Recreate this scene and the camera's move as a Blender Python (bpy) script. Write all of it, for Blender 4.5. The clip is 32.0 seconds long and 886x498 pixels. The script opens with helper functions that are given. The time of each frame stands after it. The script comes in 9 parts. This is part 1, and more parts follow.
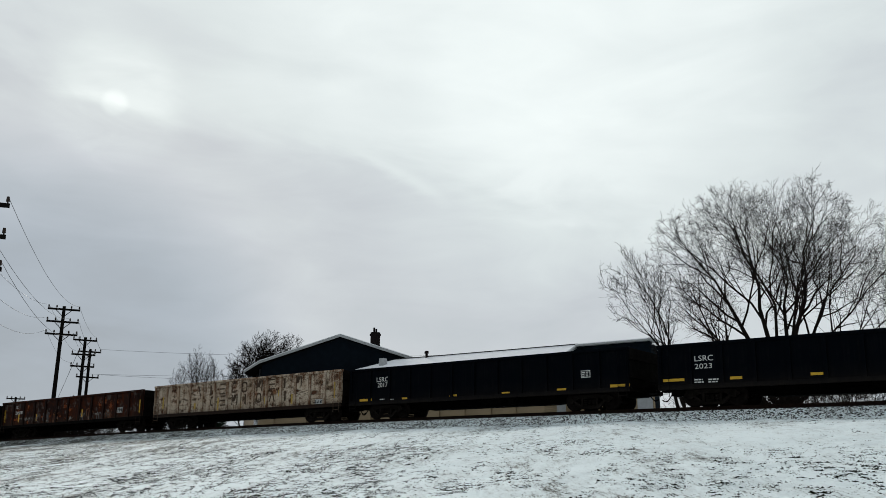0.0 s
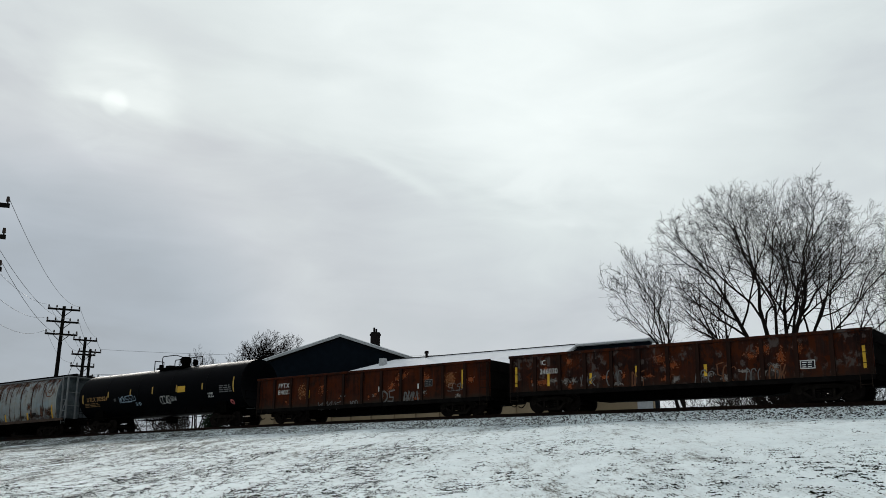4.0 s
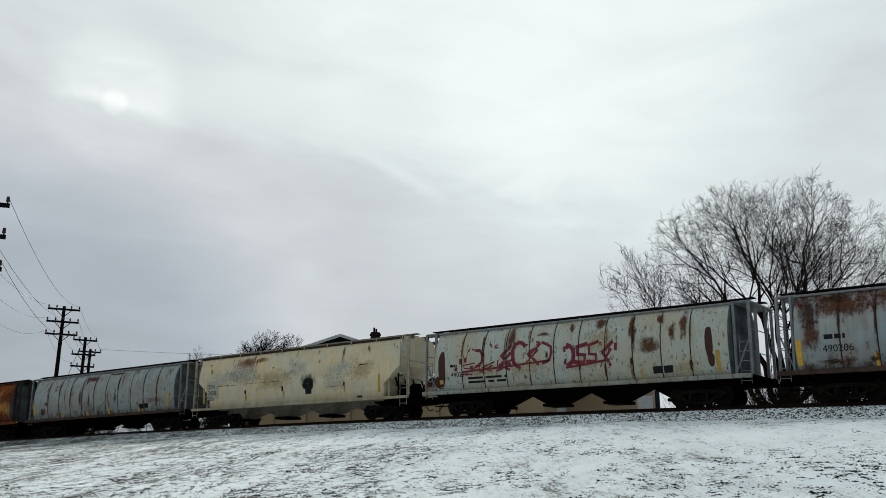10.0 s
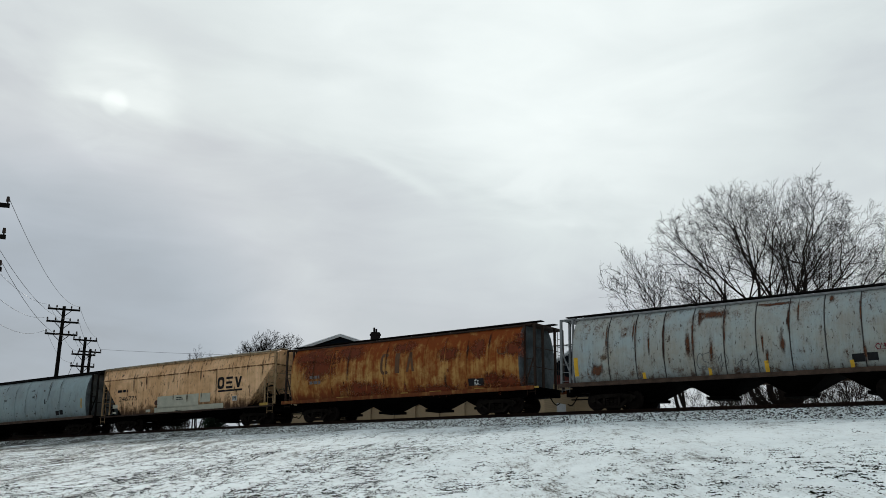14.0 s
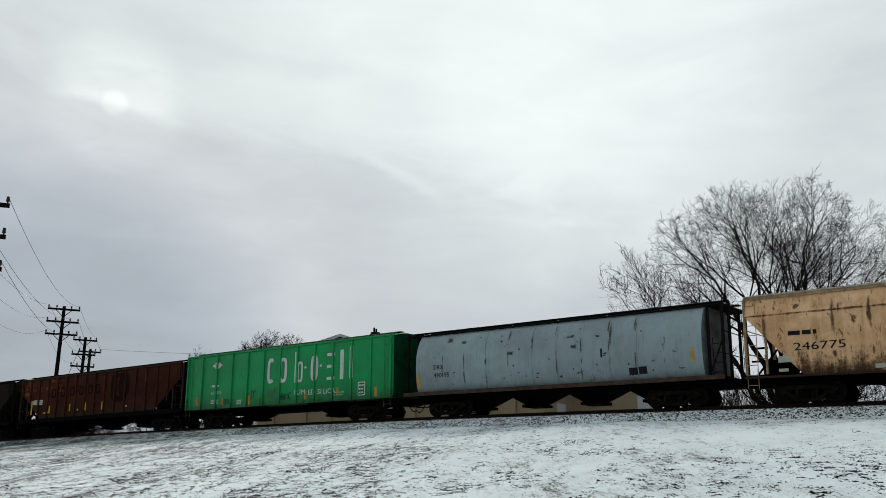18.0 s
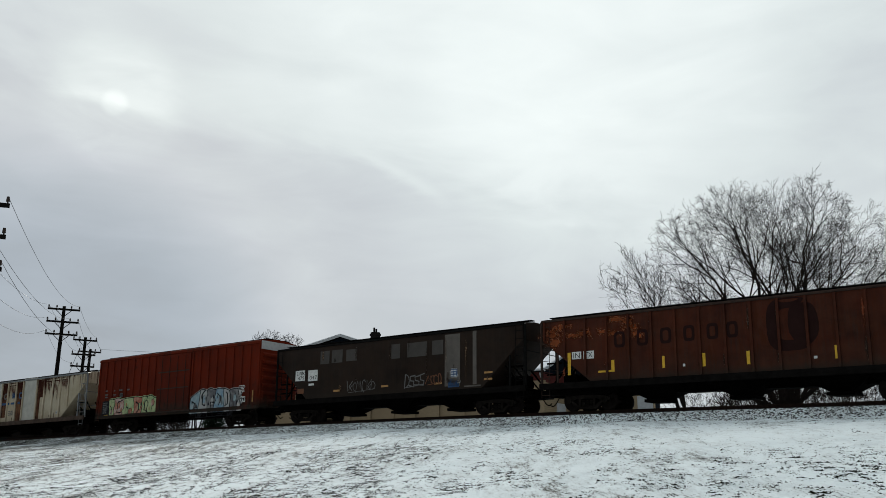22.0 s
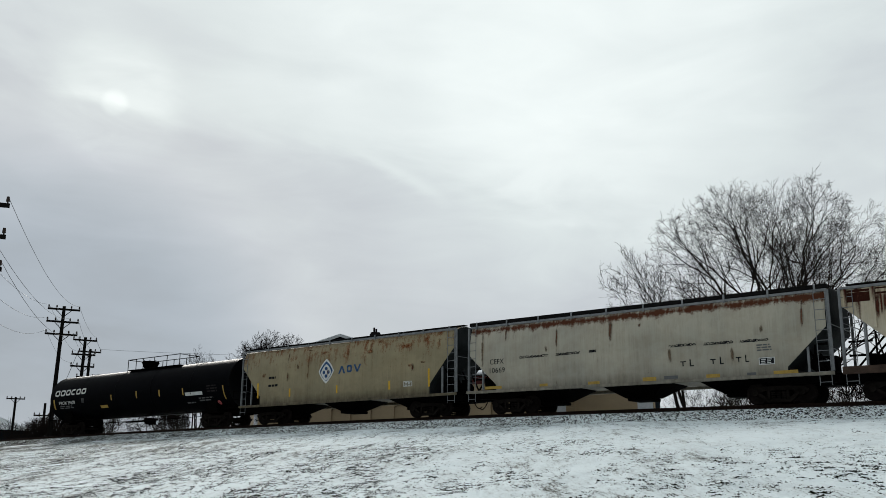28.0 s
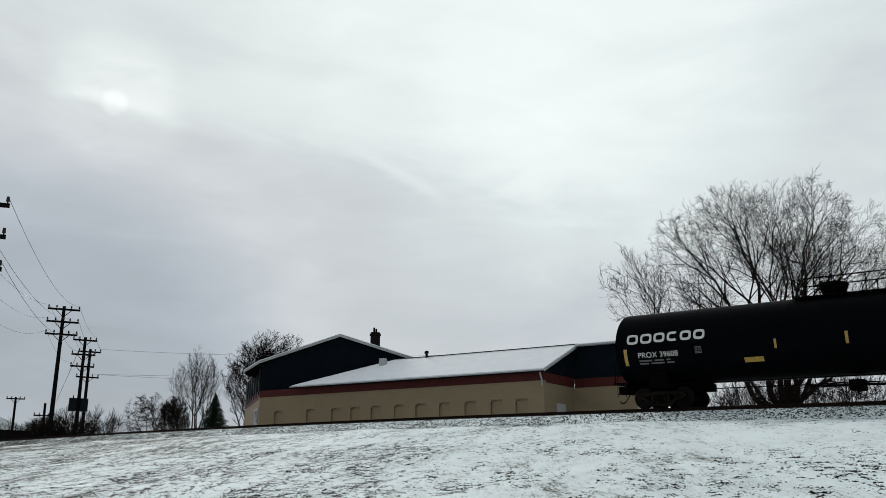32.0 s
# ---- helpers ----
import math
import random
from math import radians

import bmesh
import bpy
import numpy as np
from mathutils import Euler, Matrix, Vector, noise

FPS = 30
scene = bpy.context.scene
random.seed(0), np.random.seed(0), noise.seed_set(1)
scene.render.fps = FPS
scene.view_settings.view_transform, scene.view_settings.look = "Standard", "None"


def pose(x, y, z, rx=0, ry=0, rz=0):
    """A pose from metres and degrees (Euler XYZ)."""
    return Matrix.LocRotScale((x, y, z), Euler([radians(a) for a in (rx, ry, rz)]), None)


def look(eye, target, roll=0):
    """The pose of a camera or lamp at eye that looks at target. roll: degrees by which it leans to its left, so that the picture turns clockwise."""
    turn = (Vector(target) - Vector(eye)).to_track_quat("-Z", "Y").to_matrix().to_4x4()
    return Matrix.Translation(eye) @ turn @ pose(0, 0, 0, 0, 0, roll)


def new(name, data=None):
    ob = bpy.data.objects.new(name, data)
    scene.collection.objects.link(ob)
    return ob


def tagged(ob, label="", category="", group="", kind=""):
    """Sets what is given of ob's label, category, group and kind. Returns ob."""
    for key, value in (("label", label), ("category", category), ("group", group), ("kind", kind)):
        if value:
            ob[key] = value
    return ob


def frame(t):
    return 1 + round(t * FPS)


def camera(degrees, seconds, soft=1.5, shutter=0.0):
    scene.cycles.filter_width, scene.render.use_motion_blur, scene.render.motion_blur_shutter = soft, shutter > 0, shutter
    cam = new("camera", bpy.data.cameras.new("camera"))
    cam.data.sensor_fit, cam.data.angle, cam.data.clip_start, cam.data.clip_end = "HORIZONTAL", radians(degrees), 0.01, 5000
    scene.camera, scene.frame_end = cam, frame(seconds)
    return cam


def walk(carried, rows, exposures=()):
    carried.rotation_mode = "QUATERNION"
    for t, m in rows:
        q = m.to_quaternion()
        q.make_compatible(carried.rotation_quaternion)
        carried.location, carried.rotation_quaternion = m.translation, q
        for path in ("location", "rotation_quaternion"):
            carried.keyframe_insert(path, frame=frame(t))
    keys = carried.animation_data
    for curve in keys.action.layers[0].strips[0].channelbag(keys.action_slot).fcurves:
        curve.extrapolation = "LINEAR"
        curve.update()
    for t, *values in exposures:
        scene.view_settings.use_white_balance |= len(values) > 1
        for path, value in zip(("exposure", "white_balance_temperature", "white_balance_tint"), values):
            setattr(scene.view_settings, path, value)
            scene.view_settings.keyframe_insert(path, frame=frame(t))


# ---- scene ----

# ---------- camera: it stands still on the grass below the embankment ----------
EYE = (0.0, 0.0, 1.5)
YAW, TILT, ROLL = -37.577, 14.292, 0.187
cam = camera(52.10, 32.0, soft=0.6)
aim = Vector((math.sin(radians(YAW)) * math.cos(radians(TILT)), math.cos(radians(YAW)) * math.cos(radians(TILT)), math.sin(radians(TILT))))
STAND = look(EYE, Vector(EYE) + aim, ROLL)
walk(cam, [(0.0, STAND), (32.0, STAND)])

# ---------- world: a thin winter overcast, the sun's disc showing through ----------
SUN_DIR = Vector((-0.794, 0.479, 0.374))
SKY_BACK = 0.54
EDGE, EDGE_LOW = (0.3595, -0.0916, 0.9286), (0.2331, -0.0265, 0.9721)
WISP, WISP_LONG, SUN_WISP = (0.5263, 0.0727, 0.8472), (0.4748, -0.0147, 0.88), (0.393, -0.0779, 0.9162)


def node(nt, kind, loc=(0, 0), **kw):
    n = nt.nodes.new(kind)
    n.location = loc
    for k, v in kw.items():
        if k == "operation":
            n.operation = v
        elif k == "blend_type":
            n.blend_type = v
        elif k == "data_type":
            n.data_type = v
        else:
            n.inputs[k].default_value = v
    return n


def ramp(nt, src, stops):
    r = nt.nodes.new("ShaderNodeValToRGB")
    e = r.color_ramp.elements
    while len(e) < len(stops):
        e.new(0.5)
    for el, (p, c) in zip(e, stops):
        el.position = p
        el.color = c if len(c) == 4 else (*c, 1)
    if src is not None:
        nt.links.new(src, r.inputs[0])
    return r.outputs[0]


def grey(v):
    return (v, v, v, 1)


def mathn(nt, op, a, b=None, clamp=False):
    m = nt.nodes.new("ShaderNodeMath")
    m.operation, m.use_clamp = op, clamp
    for i, v in enumerate((a, b)):
        if v is None:
            continue
        if isinstance(v, (int, float)):
            m.inputs[i].default_value = v
        else:
            nt.links.new(v, m.inputs[i])
    return m.outputs[0]


def mix(nt, fac, a, b, blend="MIX"):
    m = nt.nodes.new("ShaderNodeMix")
    m.data_type, m.blend_type = "RGBA", blend
    for sock, v in ((m.inputs[0], fac), (m.inputs[6], a), (m.inputs[7], b)):
        if isinstance(v, (int, float)):
            sock.default_value = v
        elif isinstance(v, (tuple, list)):
            sock.default_value = v if len(v) == 4 else (*v, 1)
        else:
            nt.links.new(v, sock)
    return m.outputs[2]


def make_world():
    w = bpy.data.worlds.new("overcast_sky")
    scene.world = w
    w.use_nodes = True
    nt = w.node_tree
    nt.nodes.clear()
    out = nt.nodes.new("ShaderNodeOutputWorld")
    bg = nt.nodes.new("ShaderNodeBackground")
    nt.links.new(bg.outputs[0], out.inputs[0])
    tc = nt.nodes.new("ShaderNodeTexCoord").outputs["Generated"]

    def lobe(d, lo, hi):
        v = nt.nodes.new("ShaderNodeVectorMath")
        v.operation = "DOT_PRODUCT"
        v.inputs[1].default_value = Vector(d).normalized()
        nt.links.new(tc, v.inputs[0])
        r = nt.nodes.new("ShaderNodeMapRange")
        r.interpolation_type = "SMOOTHERSTEP"
        r.inputs[1].default_value, r.inputs[2].default_value = math.cos(radians(lo)), math.cos(radians(hi))
        nt.links.new(v.outputs["Value"], r.inputs[0])
        return r.outputs[0]

    def clouds(scale, rot, stretch, detail, dist, seed):
        mp = nt.nodes.new("ShaderNodeMapping")
        mp.inputs["Rotation"].default_value = rot
        mp.inputs["Scale"].default_value = stretch
        mp.inputs["Location"].default_value = (seed, seed * 0.7, 0)
        nt.links.new(tc, mp.inputs[0])
        n = node(nt, "ShaderNodeTexNoise", Scale=scale, Detail=detail, Roughness=0.52, Distortion=dist)
        nt.links.new(mp.outputs[0], n.inputs["Vector"])
        return n.outputs["Fac"]

    sky = nt.nodes.new("ShaderNodeTexSky")
    sky.sky_type, sky.sun_disc = "NISHITA", False
    sky.sun_elevation, sky.sun_rotation = radians(22), radians(-59)
    c1 = clouds(1.7, (0.35, 0.5, 0.9), (1.0, 1.0, 2.6), 4, 0.6, 3.1)
    c2 = clouds(4.5, (0.35, 0.5, 0.9), (1.0, 1.0, 3.4), 6, 0.6, 7.7)
    c3 = clouds(11.0, (0.35, 0.5, 0.9), (1.0, 1.0, 3.0), 5, 0.8, 1.7)
    base = mathn(nt, "ADD", mathn(nt, "MULTIPLY", c1, 0.24), mathn(nt, "MULTIPLY", c2, 0.20))
    base = mathn(nt, "ADD", base, mathn(nt, "MULTIPLY", c3, 0.05))
    base = mathn(nt, "ADD", base, 0.315)
    # a darker bank lies under a slanting edge of thinner cloud
    wob = mathn(nt, "MULTIPLY", mathn(nt, "SUBTRACT", c2, 0.5), 0.16)

    def side(n, lo, hi, wobble=1.0):
        ed = nt.nodes.new("ShaderNodeVectorMath")
        ed.operation = "DOT_PRODUCT"
        ed.inputs[1].default_value = Vector(n).normalized()
        nt.links.new(tc, ed.inputs[0])
        er = nt.nodes.new("ShaderNodeMapRange")
        er.interpolation_type = "SMOOTHERSTEP"
        er.inputs[1].default_value, er.inputs[2].default_value = lo, hi
        nt.links.new(mathn(nt, "ADD", ed.outputs["Value"], mathn(nt, "MULTIPLY", wob, wobble)), er.inputs[0])
        return er.outputs[0]

    def band(n, half, wobble=0.3):
        return mathn(nt, "MULTIPLY", side(n, -half, half * 0.2, wobble), side([-k for k in n], -half, half * 0.2, -wobble))

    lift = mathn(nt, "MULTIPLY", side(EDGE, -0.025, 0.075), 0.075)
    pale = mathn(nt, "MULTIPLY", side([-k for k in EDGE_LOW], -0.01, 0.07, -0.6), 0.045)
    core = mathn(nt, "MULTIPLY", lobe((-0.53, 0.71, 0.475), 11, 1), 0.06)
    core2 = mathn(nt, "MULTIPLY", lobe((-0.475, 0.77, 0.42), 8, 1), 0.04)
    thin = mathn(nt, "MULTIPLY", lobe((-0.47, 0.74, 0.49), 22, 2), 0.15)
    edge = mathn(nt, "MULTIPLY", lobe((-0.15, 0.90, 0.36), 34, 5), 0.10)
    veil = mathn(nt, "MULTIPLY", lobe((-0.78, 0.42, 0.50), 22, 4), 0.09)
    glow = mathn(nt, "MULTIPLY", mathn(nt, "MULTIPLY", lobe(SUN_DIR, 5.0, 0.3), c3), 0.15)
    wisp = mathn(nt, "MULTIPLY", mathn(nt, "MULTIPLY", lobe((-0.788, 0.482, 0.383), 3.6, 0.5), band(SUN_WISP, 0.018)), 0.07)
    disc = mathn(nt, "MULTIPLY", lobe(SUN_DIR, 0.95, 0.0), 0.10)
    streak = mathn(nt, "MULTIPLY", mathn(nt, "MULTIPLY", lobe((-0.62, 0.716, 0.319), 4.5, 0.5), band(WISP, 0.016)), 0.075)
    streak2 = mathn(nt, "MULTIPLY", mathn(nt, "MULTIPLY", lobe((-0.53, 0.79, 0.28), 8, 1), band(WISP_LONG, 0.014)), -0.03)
    low = lobe((-0.88, 0.46, 0.06), 19, 4)
    murk = mathn(nt, "MULTIPLY", low, -0.19)
    tot = base
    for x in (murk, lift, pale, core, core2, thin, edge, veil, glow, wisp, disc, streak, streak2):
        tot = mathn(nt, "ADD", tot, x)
    # away from the sun the overcast is thicker and dimmer
    away = nt.nodes.new("ShaderNodeVectorMath")
    away.operation = "DOT_PRODUCT"
    away.inputs[1].default_value = SUN_DIR
    nt.links.new(tc, away.inputs[0])
    dim = nt.nodes.new("ShaderNodeMapRange")
    dim.interpolation_type = "SMOOTHSTEP"
    dim.inputs[1].default_value, dim.inputs[2].default_value = -0.35, 0.72
    dim.inputs[3].default_value, dim.inputs[4].default_value = SKY_BACK, 1.0
    nt.links.new(away.outputs["Value"], dim.inputs[0])
    tot = mathn(nt, "MULTIPLY", tot, dim.outputs[0])
    tint = ramp(nt, tot, [(0.0, (0.91, 0.975, 0.965)), (0.45, (0.855, 0.96, 1.02)), (0.62, (0.882, 0.945, 0.998)), (0.76, (0.90, 0.98, 0.988)), (1.0, (0.935, 1.0, 0.985))])
    grey_sky = mix(nt, 1.0, tint, tot, "MULTIPLY")
    grey_sky = mix(nt, mathn(nt, "MULTIPLY", low, 0.9), grey_sky, mix(nt, 1.0, grey_sky, (0.93, 0.965, 1.055), "MULTIPLY"))
    tiny = mix(nt, 1.0, sky.outputs[0], (0.05, 0.05, 0.05), "MULTIPLY")
    final = mix(nt, 0.04, grey_sky, tiny)
    nt.links.new(final, bg.inputs[0])
    bg.inputs[1].default_value = 1.062
    s = bpy.data.lights.new("sun", "SUN")
    s.energy, s.angle, s.color = 2.0, radians(12), (1.0, 0.96, 0.9)
    so = new("sun", s)
    so.matrix_world = look((0, 0, 60), Vector((0, 0, 60)) - SUN_DIR)


make_world()
scene.view_settings.exposure = 0.0


# ---------- materials ----------
def base_mat(name):
    m = bpy.data.materials.new(name)
    m.use_nodes = True
    nt = m.node_tree
    b = nt.nodes["Principled BSDF"]
    b.inputs["Specular IOR Level"].default_value = 0.22
    return m, nt, b


def noise_tex(nt, vec, scale, detail=4, rough=0.55, dist=0.0):
    n = node(nt, "ShaderNodeTexNoise", Scale=scale, Detail=detail, Roughness=rough, Distortion=dist)
    if vec is not None:
        nt.links.new(vec, n.inputs["Vector"])
    return n.outputs["Fac"]


def coords(nt, stretch=(1, 1, 1), seed=0.0):
    tc = nt.nodes.new("ShaderNodeTexCoord").outputs["Object"]
    mp = nt.nodes.new("ShaderNodeMapping")
    mp.inputs["Scale"].default_value = stretch
    mp.inputs["Location"].default_value = (seed * 3.7, seed * 1.3, seed * 2.1)
    nt.links.new(tc, mp.inputs[0])
    return mp.outputs[0]


def bump(nt, b, height, strength, dist):
    bp = nt.nodes.new("ShaderNodeBump")
    bp.inputs["Strength"].default_value, bp.inputs["Distance"].default_value = strength, dist
    nt.links.new(height, bp.inputs["Height"])
    nt.links.new(bp.outputs[0], b.inputs["Normal"])


def plain(name, col, rough=0.6, metal=0.0, vary=0.18, scale=6.0, bumps=0.15, spec=None):
    m, nt, b = base_mat(name)
    if max(col) < 0.03 and spec is None:
        spec = 0.006
    if spec is not None:
        b.inputs["Specular IOR Level"].default_value = spec
    v = coords(nt)
    f = noise_tex(nt, v, scale, 5)
    f2 = noise_tex(nt, v, scale * 9, 3)
    f = mathn(nt, "ADD", mathn(nt, "MULTIPLY", f, 0.7), mathn(nt, "MULTIPLY", f2, 0.3))
    lo = tuple(c * (1 - vary) for c in col)
    hi = tuple(min(1, c * (1 + vary)) for c in col)
    nt.links.new(ramp(nt, f, [(0.3, lo), (0.7, hi)]), b.inputs["Base Color"])
    b.inputs["Roughness"].default_value, b.inputs["Metallic"].default_value = rough, metal
    bump(nt, b, f2, bumps, 0.01)
    return m


def car_paint(name, col, col2=None, rust=(0.13, 0.045, 0.02), amount=0.35, top=0.3, bottom=0.2, z0=1.0, z1=4.0, seed=0.0, rough=0.55, dirt=0.35, patch=0.0, patch_col=(0.5, 0.5, 0.48), fine=0.25, seams=0.0, seam_x=1.1, warm=0.0, warm_col=(0.24, 0.15, 0.06), drip=0.0, band=None, chips=0.0, flake=(1.6, 1.6, 6.0)):
    """Weathered rolling-stock paint: faded areas, rust blooms, runs from the roof edge, streaks, grime near the sill."""
    m, nt, b = base_mat(name)
    col2 = col2 or tuple(c * 0.82 for c in col)
    b.inputs["Specular IOR Level"].default_value = 0.006 if max(col) < 0.02 else (0.02 if max(col) < 0.22 else 0.12)
    v = coords(nt, (1, 1, 1), seed)
    big = noise_tex(nt, v, 0.45, 4, 0.6)
    mid = noise_tex(nt, v, 2.2, 6, 0.62, 0.3)
    tiny = noise_tex(nt, v, 16, 4, 0.6)
    run = noise_tex(nt, coords(nt, (5.0, 5.0, 0.35), seed + 1.7), 1.0, 5, 0.65, 0.2)
    run2 = noise_tex(nt, coords(nt, (14.0, 14.0, 0.5), seed + 4.2), 1.0, 4, 0.6)
    paint = mix(nt, ramp(nt, big, [(0.36, grey(0)), (0.66, grey(1))]), col, col2)
    if warm:
        wn = mathn(nt, "ADD", mathn(nt, "MULTIPLY", noise_tex(nt, coords(nt, (0.9, 0.9, 1.3), seed + 2.9), 1.0, 6, 0.68, 0.4), 0.6), mathn(nt, "MULTIPLY", run, 0.4))
        paint = mix(nt, mathn(nt, "MULTIPLY", ramp(nt, wn, [(0.42, grey(0)), (0.66, grey(1))]), warm), paint, warm_col)
    if patch:
        vo = noise_tex(nt, coords(nt, (2.2, 2.2, 1.8), seed + 9), 1.0, 5, 0.6)
        paint = mix(nt, ramp(nt, vo, [(0.60 - patch, grey(0)), (0.66 - patch, grey(1))]), paint, patch_col)
    # height in the car: 0 at the sill, 1 at the eave
    sep = nt.nodes.new("ShaderNodeSeparateXYZ")
    nt.links.new(nt.nodes.new("ShaderNodeTexCoord").outputs["Object"], sep.inputs[0])
    h = nt.nodes.new("ShaderNodeMapRange")
    h.inputs[1].default_value, h.inputs[2].default_value = z0, z1
    nt.links.new(sep.outputs[2], h.inputs[0])
    up = ramp(nt, h.outputs[0], [(0.35, grey(0)), (1.0, grey(1))])
    down = ramp(nt, h.outputs[0], [(0.0, grey(1)), (0.4, grey(0))])
    foot = ramp(nt, h.outputs[0], [(0.0, grey(1)), (0.16, grey(0))])
    lvl = mathn(nt, "ADD", mathn(nt, "MULTIPLY", up, top), mathn(nt, "MULTIPLY", down, bottom))
    r = mathn(nt, "ADD", mathn(nt, "MULTIPLY", mid, 0.42), mathn(nt, "MULTIPLY", run, 0.40))
    r = mathn(nt, "ADD", r, mathn(nt, "MULTIPLY", tiny, fine * 0.5))
    r = mathn(nt, "ADD", r, mathn(nt, "MULTIPLY", lvl, 0.32))
    if band:
        off = mathn(nt, "ABSOLUTE", mathn(nt, "SUBTRACT", h.outputs[0], band[0]))
        near = mathn(nt, "SUBTRACT", 1.0, mathn(nt, "DIVIDE", off, band[1]), True)
        r = mathn(nt, "ADD", r, mathn(nt, "MULTIPLY", near, band[2]))
    if seams:
        wv = nt.nodes.new("ShaderNodeMath")
        wv.operation = "PINGPONG"
        nt.links.new(sep.outputs[0], wv.inputs[0])
        wv.inputs[1].default_value = seam_x / 2
        near = ramp(nt, wv.outputs[0], [(0.0, grey(1)), (0.10, grey(0))])
        r = mathn(nt, "ADD", r, mathn(nt, "MULTIPLY", mathn(nt, "MULTIPLY", near, up), seams))
    edge0 = 0.78 - amount * 0.5
    rf = ramp(nt, r, [(edge0 - 0.03, grey(0)), (edge0 + 0.03, grey(0.55)), (edge0 + 0.11, grey(1))])
    if drip:
        dn = noise_tex(nt, coords(nt, (4.5, 4.5, 0.10), seed + 6.1), 1.0, 5, 0.6)
        d = mathn(nt, "ADD", mathn(nt, "MULTIPLY", dn, 1.0), mathn(nt, "MULTIPLY", mathn(nt, "SUBTRACT", tiny, 0.5), 0.12))
        d = mathn(nt, "SUBTRACT", d, mathn(nt, "MULTIPLY", mathn(nt, "SUBTRACT", 1.0, h.outputs[0], True), 0.5))
        d = mathn(nt, "ADD", d, (drip - 0.5) * 0.6)
        rf = mathn(nt, "MAXIMUM", rf, ramp(nt, d, [(0.40, grey(0)), (0.54, grey(1))]))
    core = mix(nt, tiny, tuple(c * 0.45 for c in rust), tuple(min(1, c * 1.25) for c in rust))
    rustc = mix(nt, mid, core, tuple(min(1, c * 1.2) for c in rust))
    c = mix(nt, rf, paint, rustc)
    if chips:
        ch = noise_tex(nt, coords(nt, flake, seed + 12), 1.0, 6, 0.68, 0.6)
        c = mix(nt, ramp(nt, ch, [(0.60 - chips * 0.2, grey(0)), (0.67 - chips * 0.2, grey(0.85))]), c, tuple(k * 0.45 for k in rust))
    streak = mathn(nt, "MULTIPLY", ramp(nt, run2, [(0.45, grey(0)), (0.75, grey(1))]), ramp(nt, mid, [(0.42, grey(0.1)), (0.66, grey(1))]))
    c = mix(nt, mathn(nt, "MULTIPLY", streak, dirt), c, mix(nt, 0.7, c, (0.03, 0.025, 0.022)))
    grime = mathn(nt, "MULTIPLY", mathn(nt, "MULTIPLY", down, mid), dirt)
    grime = mathn(nt, "ADD", grime, mathn(nt, "MULTIPLY", mathn(nt, "MULTIPLY", foot, run), dirt * 1.5), True)
    c = mix(nt, grime, c, (0.03, 0.024, 0.019))
    nt.links.new(c, b.inputs["Base Color"])
    rr = mathn(nt, "ADD", mathn(nt, "MULTIPLY", rf, 0.3), rough, True)
    nt.links.new(rr, b.inputs["Roughness"])
    bump(nt, b, mathn(nt, "ADD", mathn(nt, "MULTIPLY", mid, 0.6), mathn(nt, "MULTIPLY", tiny, 0.4)), 0.25, 0.02)
    return m


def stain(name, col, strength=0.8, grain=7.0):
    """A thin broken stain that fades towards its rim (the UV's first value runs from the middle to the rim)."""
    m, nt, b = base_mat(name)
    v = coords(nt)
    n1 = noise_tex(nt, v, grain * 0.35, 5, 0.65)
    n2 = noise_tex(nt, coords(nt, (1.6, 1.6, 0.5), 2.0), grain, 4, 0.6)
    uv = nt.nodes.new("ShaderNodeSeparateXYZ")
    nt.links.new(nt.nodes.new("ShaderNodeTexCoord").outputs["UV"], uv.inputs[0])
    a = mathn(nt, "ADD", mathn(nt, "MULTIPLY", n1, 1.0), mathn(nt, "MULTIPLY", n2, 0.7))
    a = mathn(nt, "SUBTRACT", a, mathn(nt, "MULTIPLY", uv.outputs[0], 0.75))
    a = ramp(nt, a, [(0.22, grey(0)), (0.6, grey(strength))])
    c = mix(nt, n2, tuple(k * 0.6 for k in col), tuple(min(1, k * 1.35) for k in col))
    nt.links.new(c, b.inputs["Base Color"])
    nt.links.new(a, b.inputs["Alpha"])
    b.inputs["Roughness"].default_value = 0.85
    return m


def slope_coords(nt, stretch, seed=0.0, skew=0.0):
    """Coordinates along the slope, drawn out uphill where melt water and mowing run."""
    tc = nt.nodes.new("ShaderNodeTexCoord").outputs["Object"]
    mp = nt.nodes.new("ShaderNodeMapping")
    mp.vector_type = "TEXTURE"
    mp.inputs["Rotation"].default_value = (0, 0, radians(38 - skew))
    mp.inputs["Scale"].default_value = (1, stretch, 1)
    mp.inputs["Location"].default_value = (seed * 3.7, seed * 1.3, 0)
    nt.links.new(tc, mp.inputs[0])
    return mp.outputs[0]


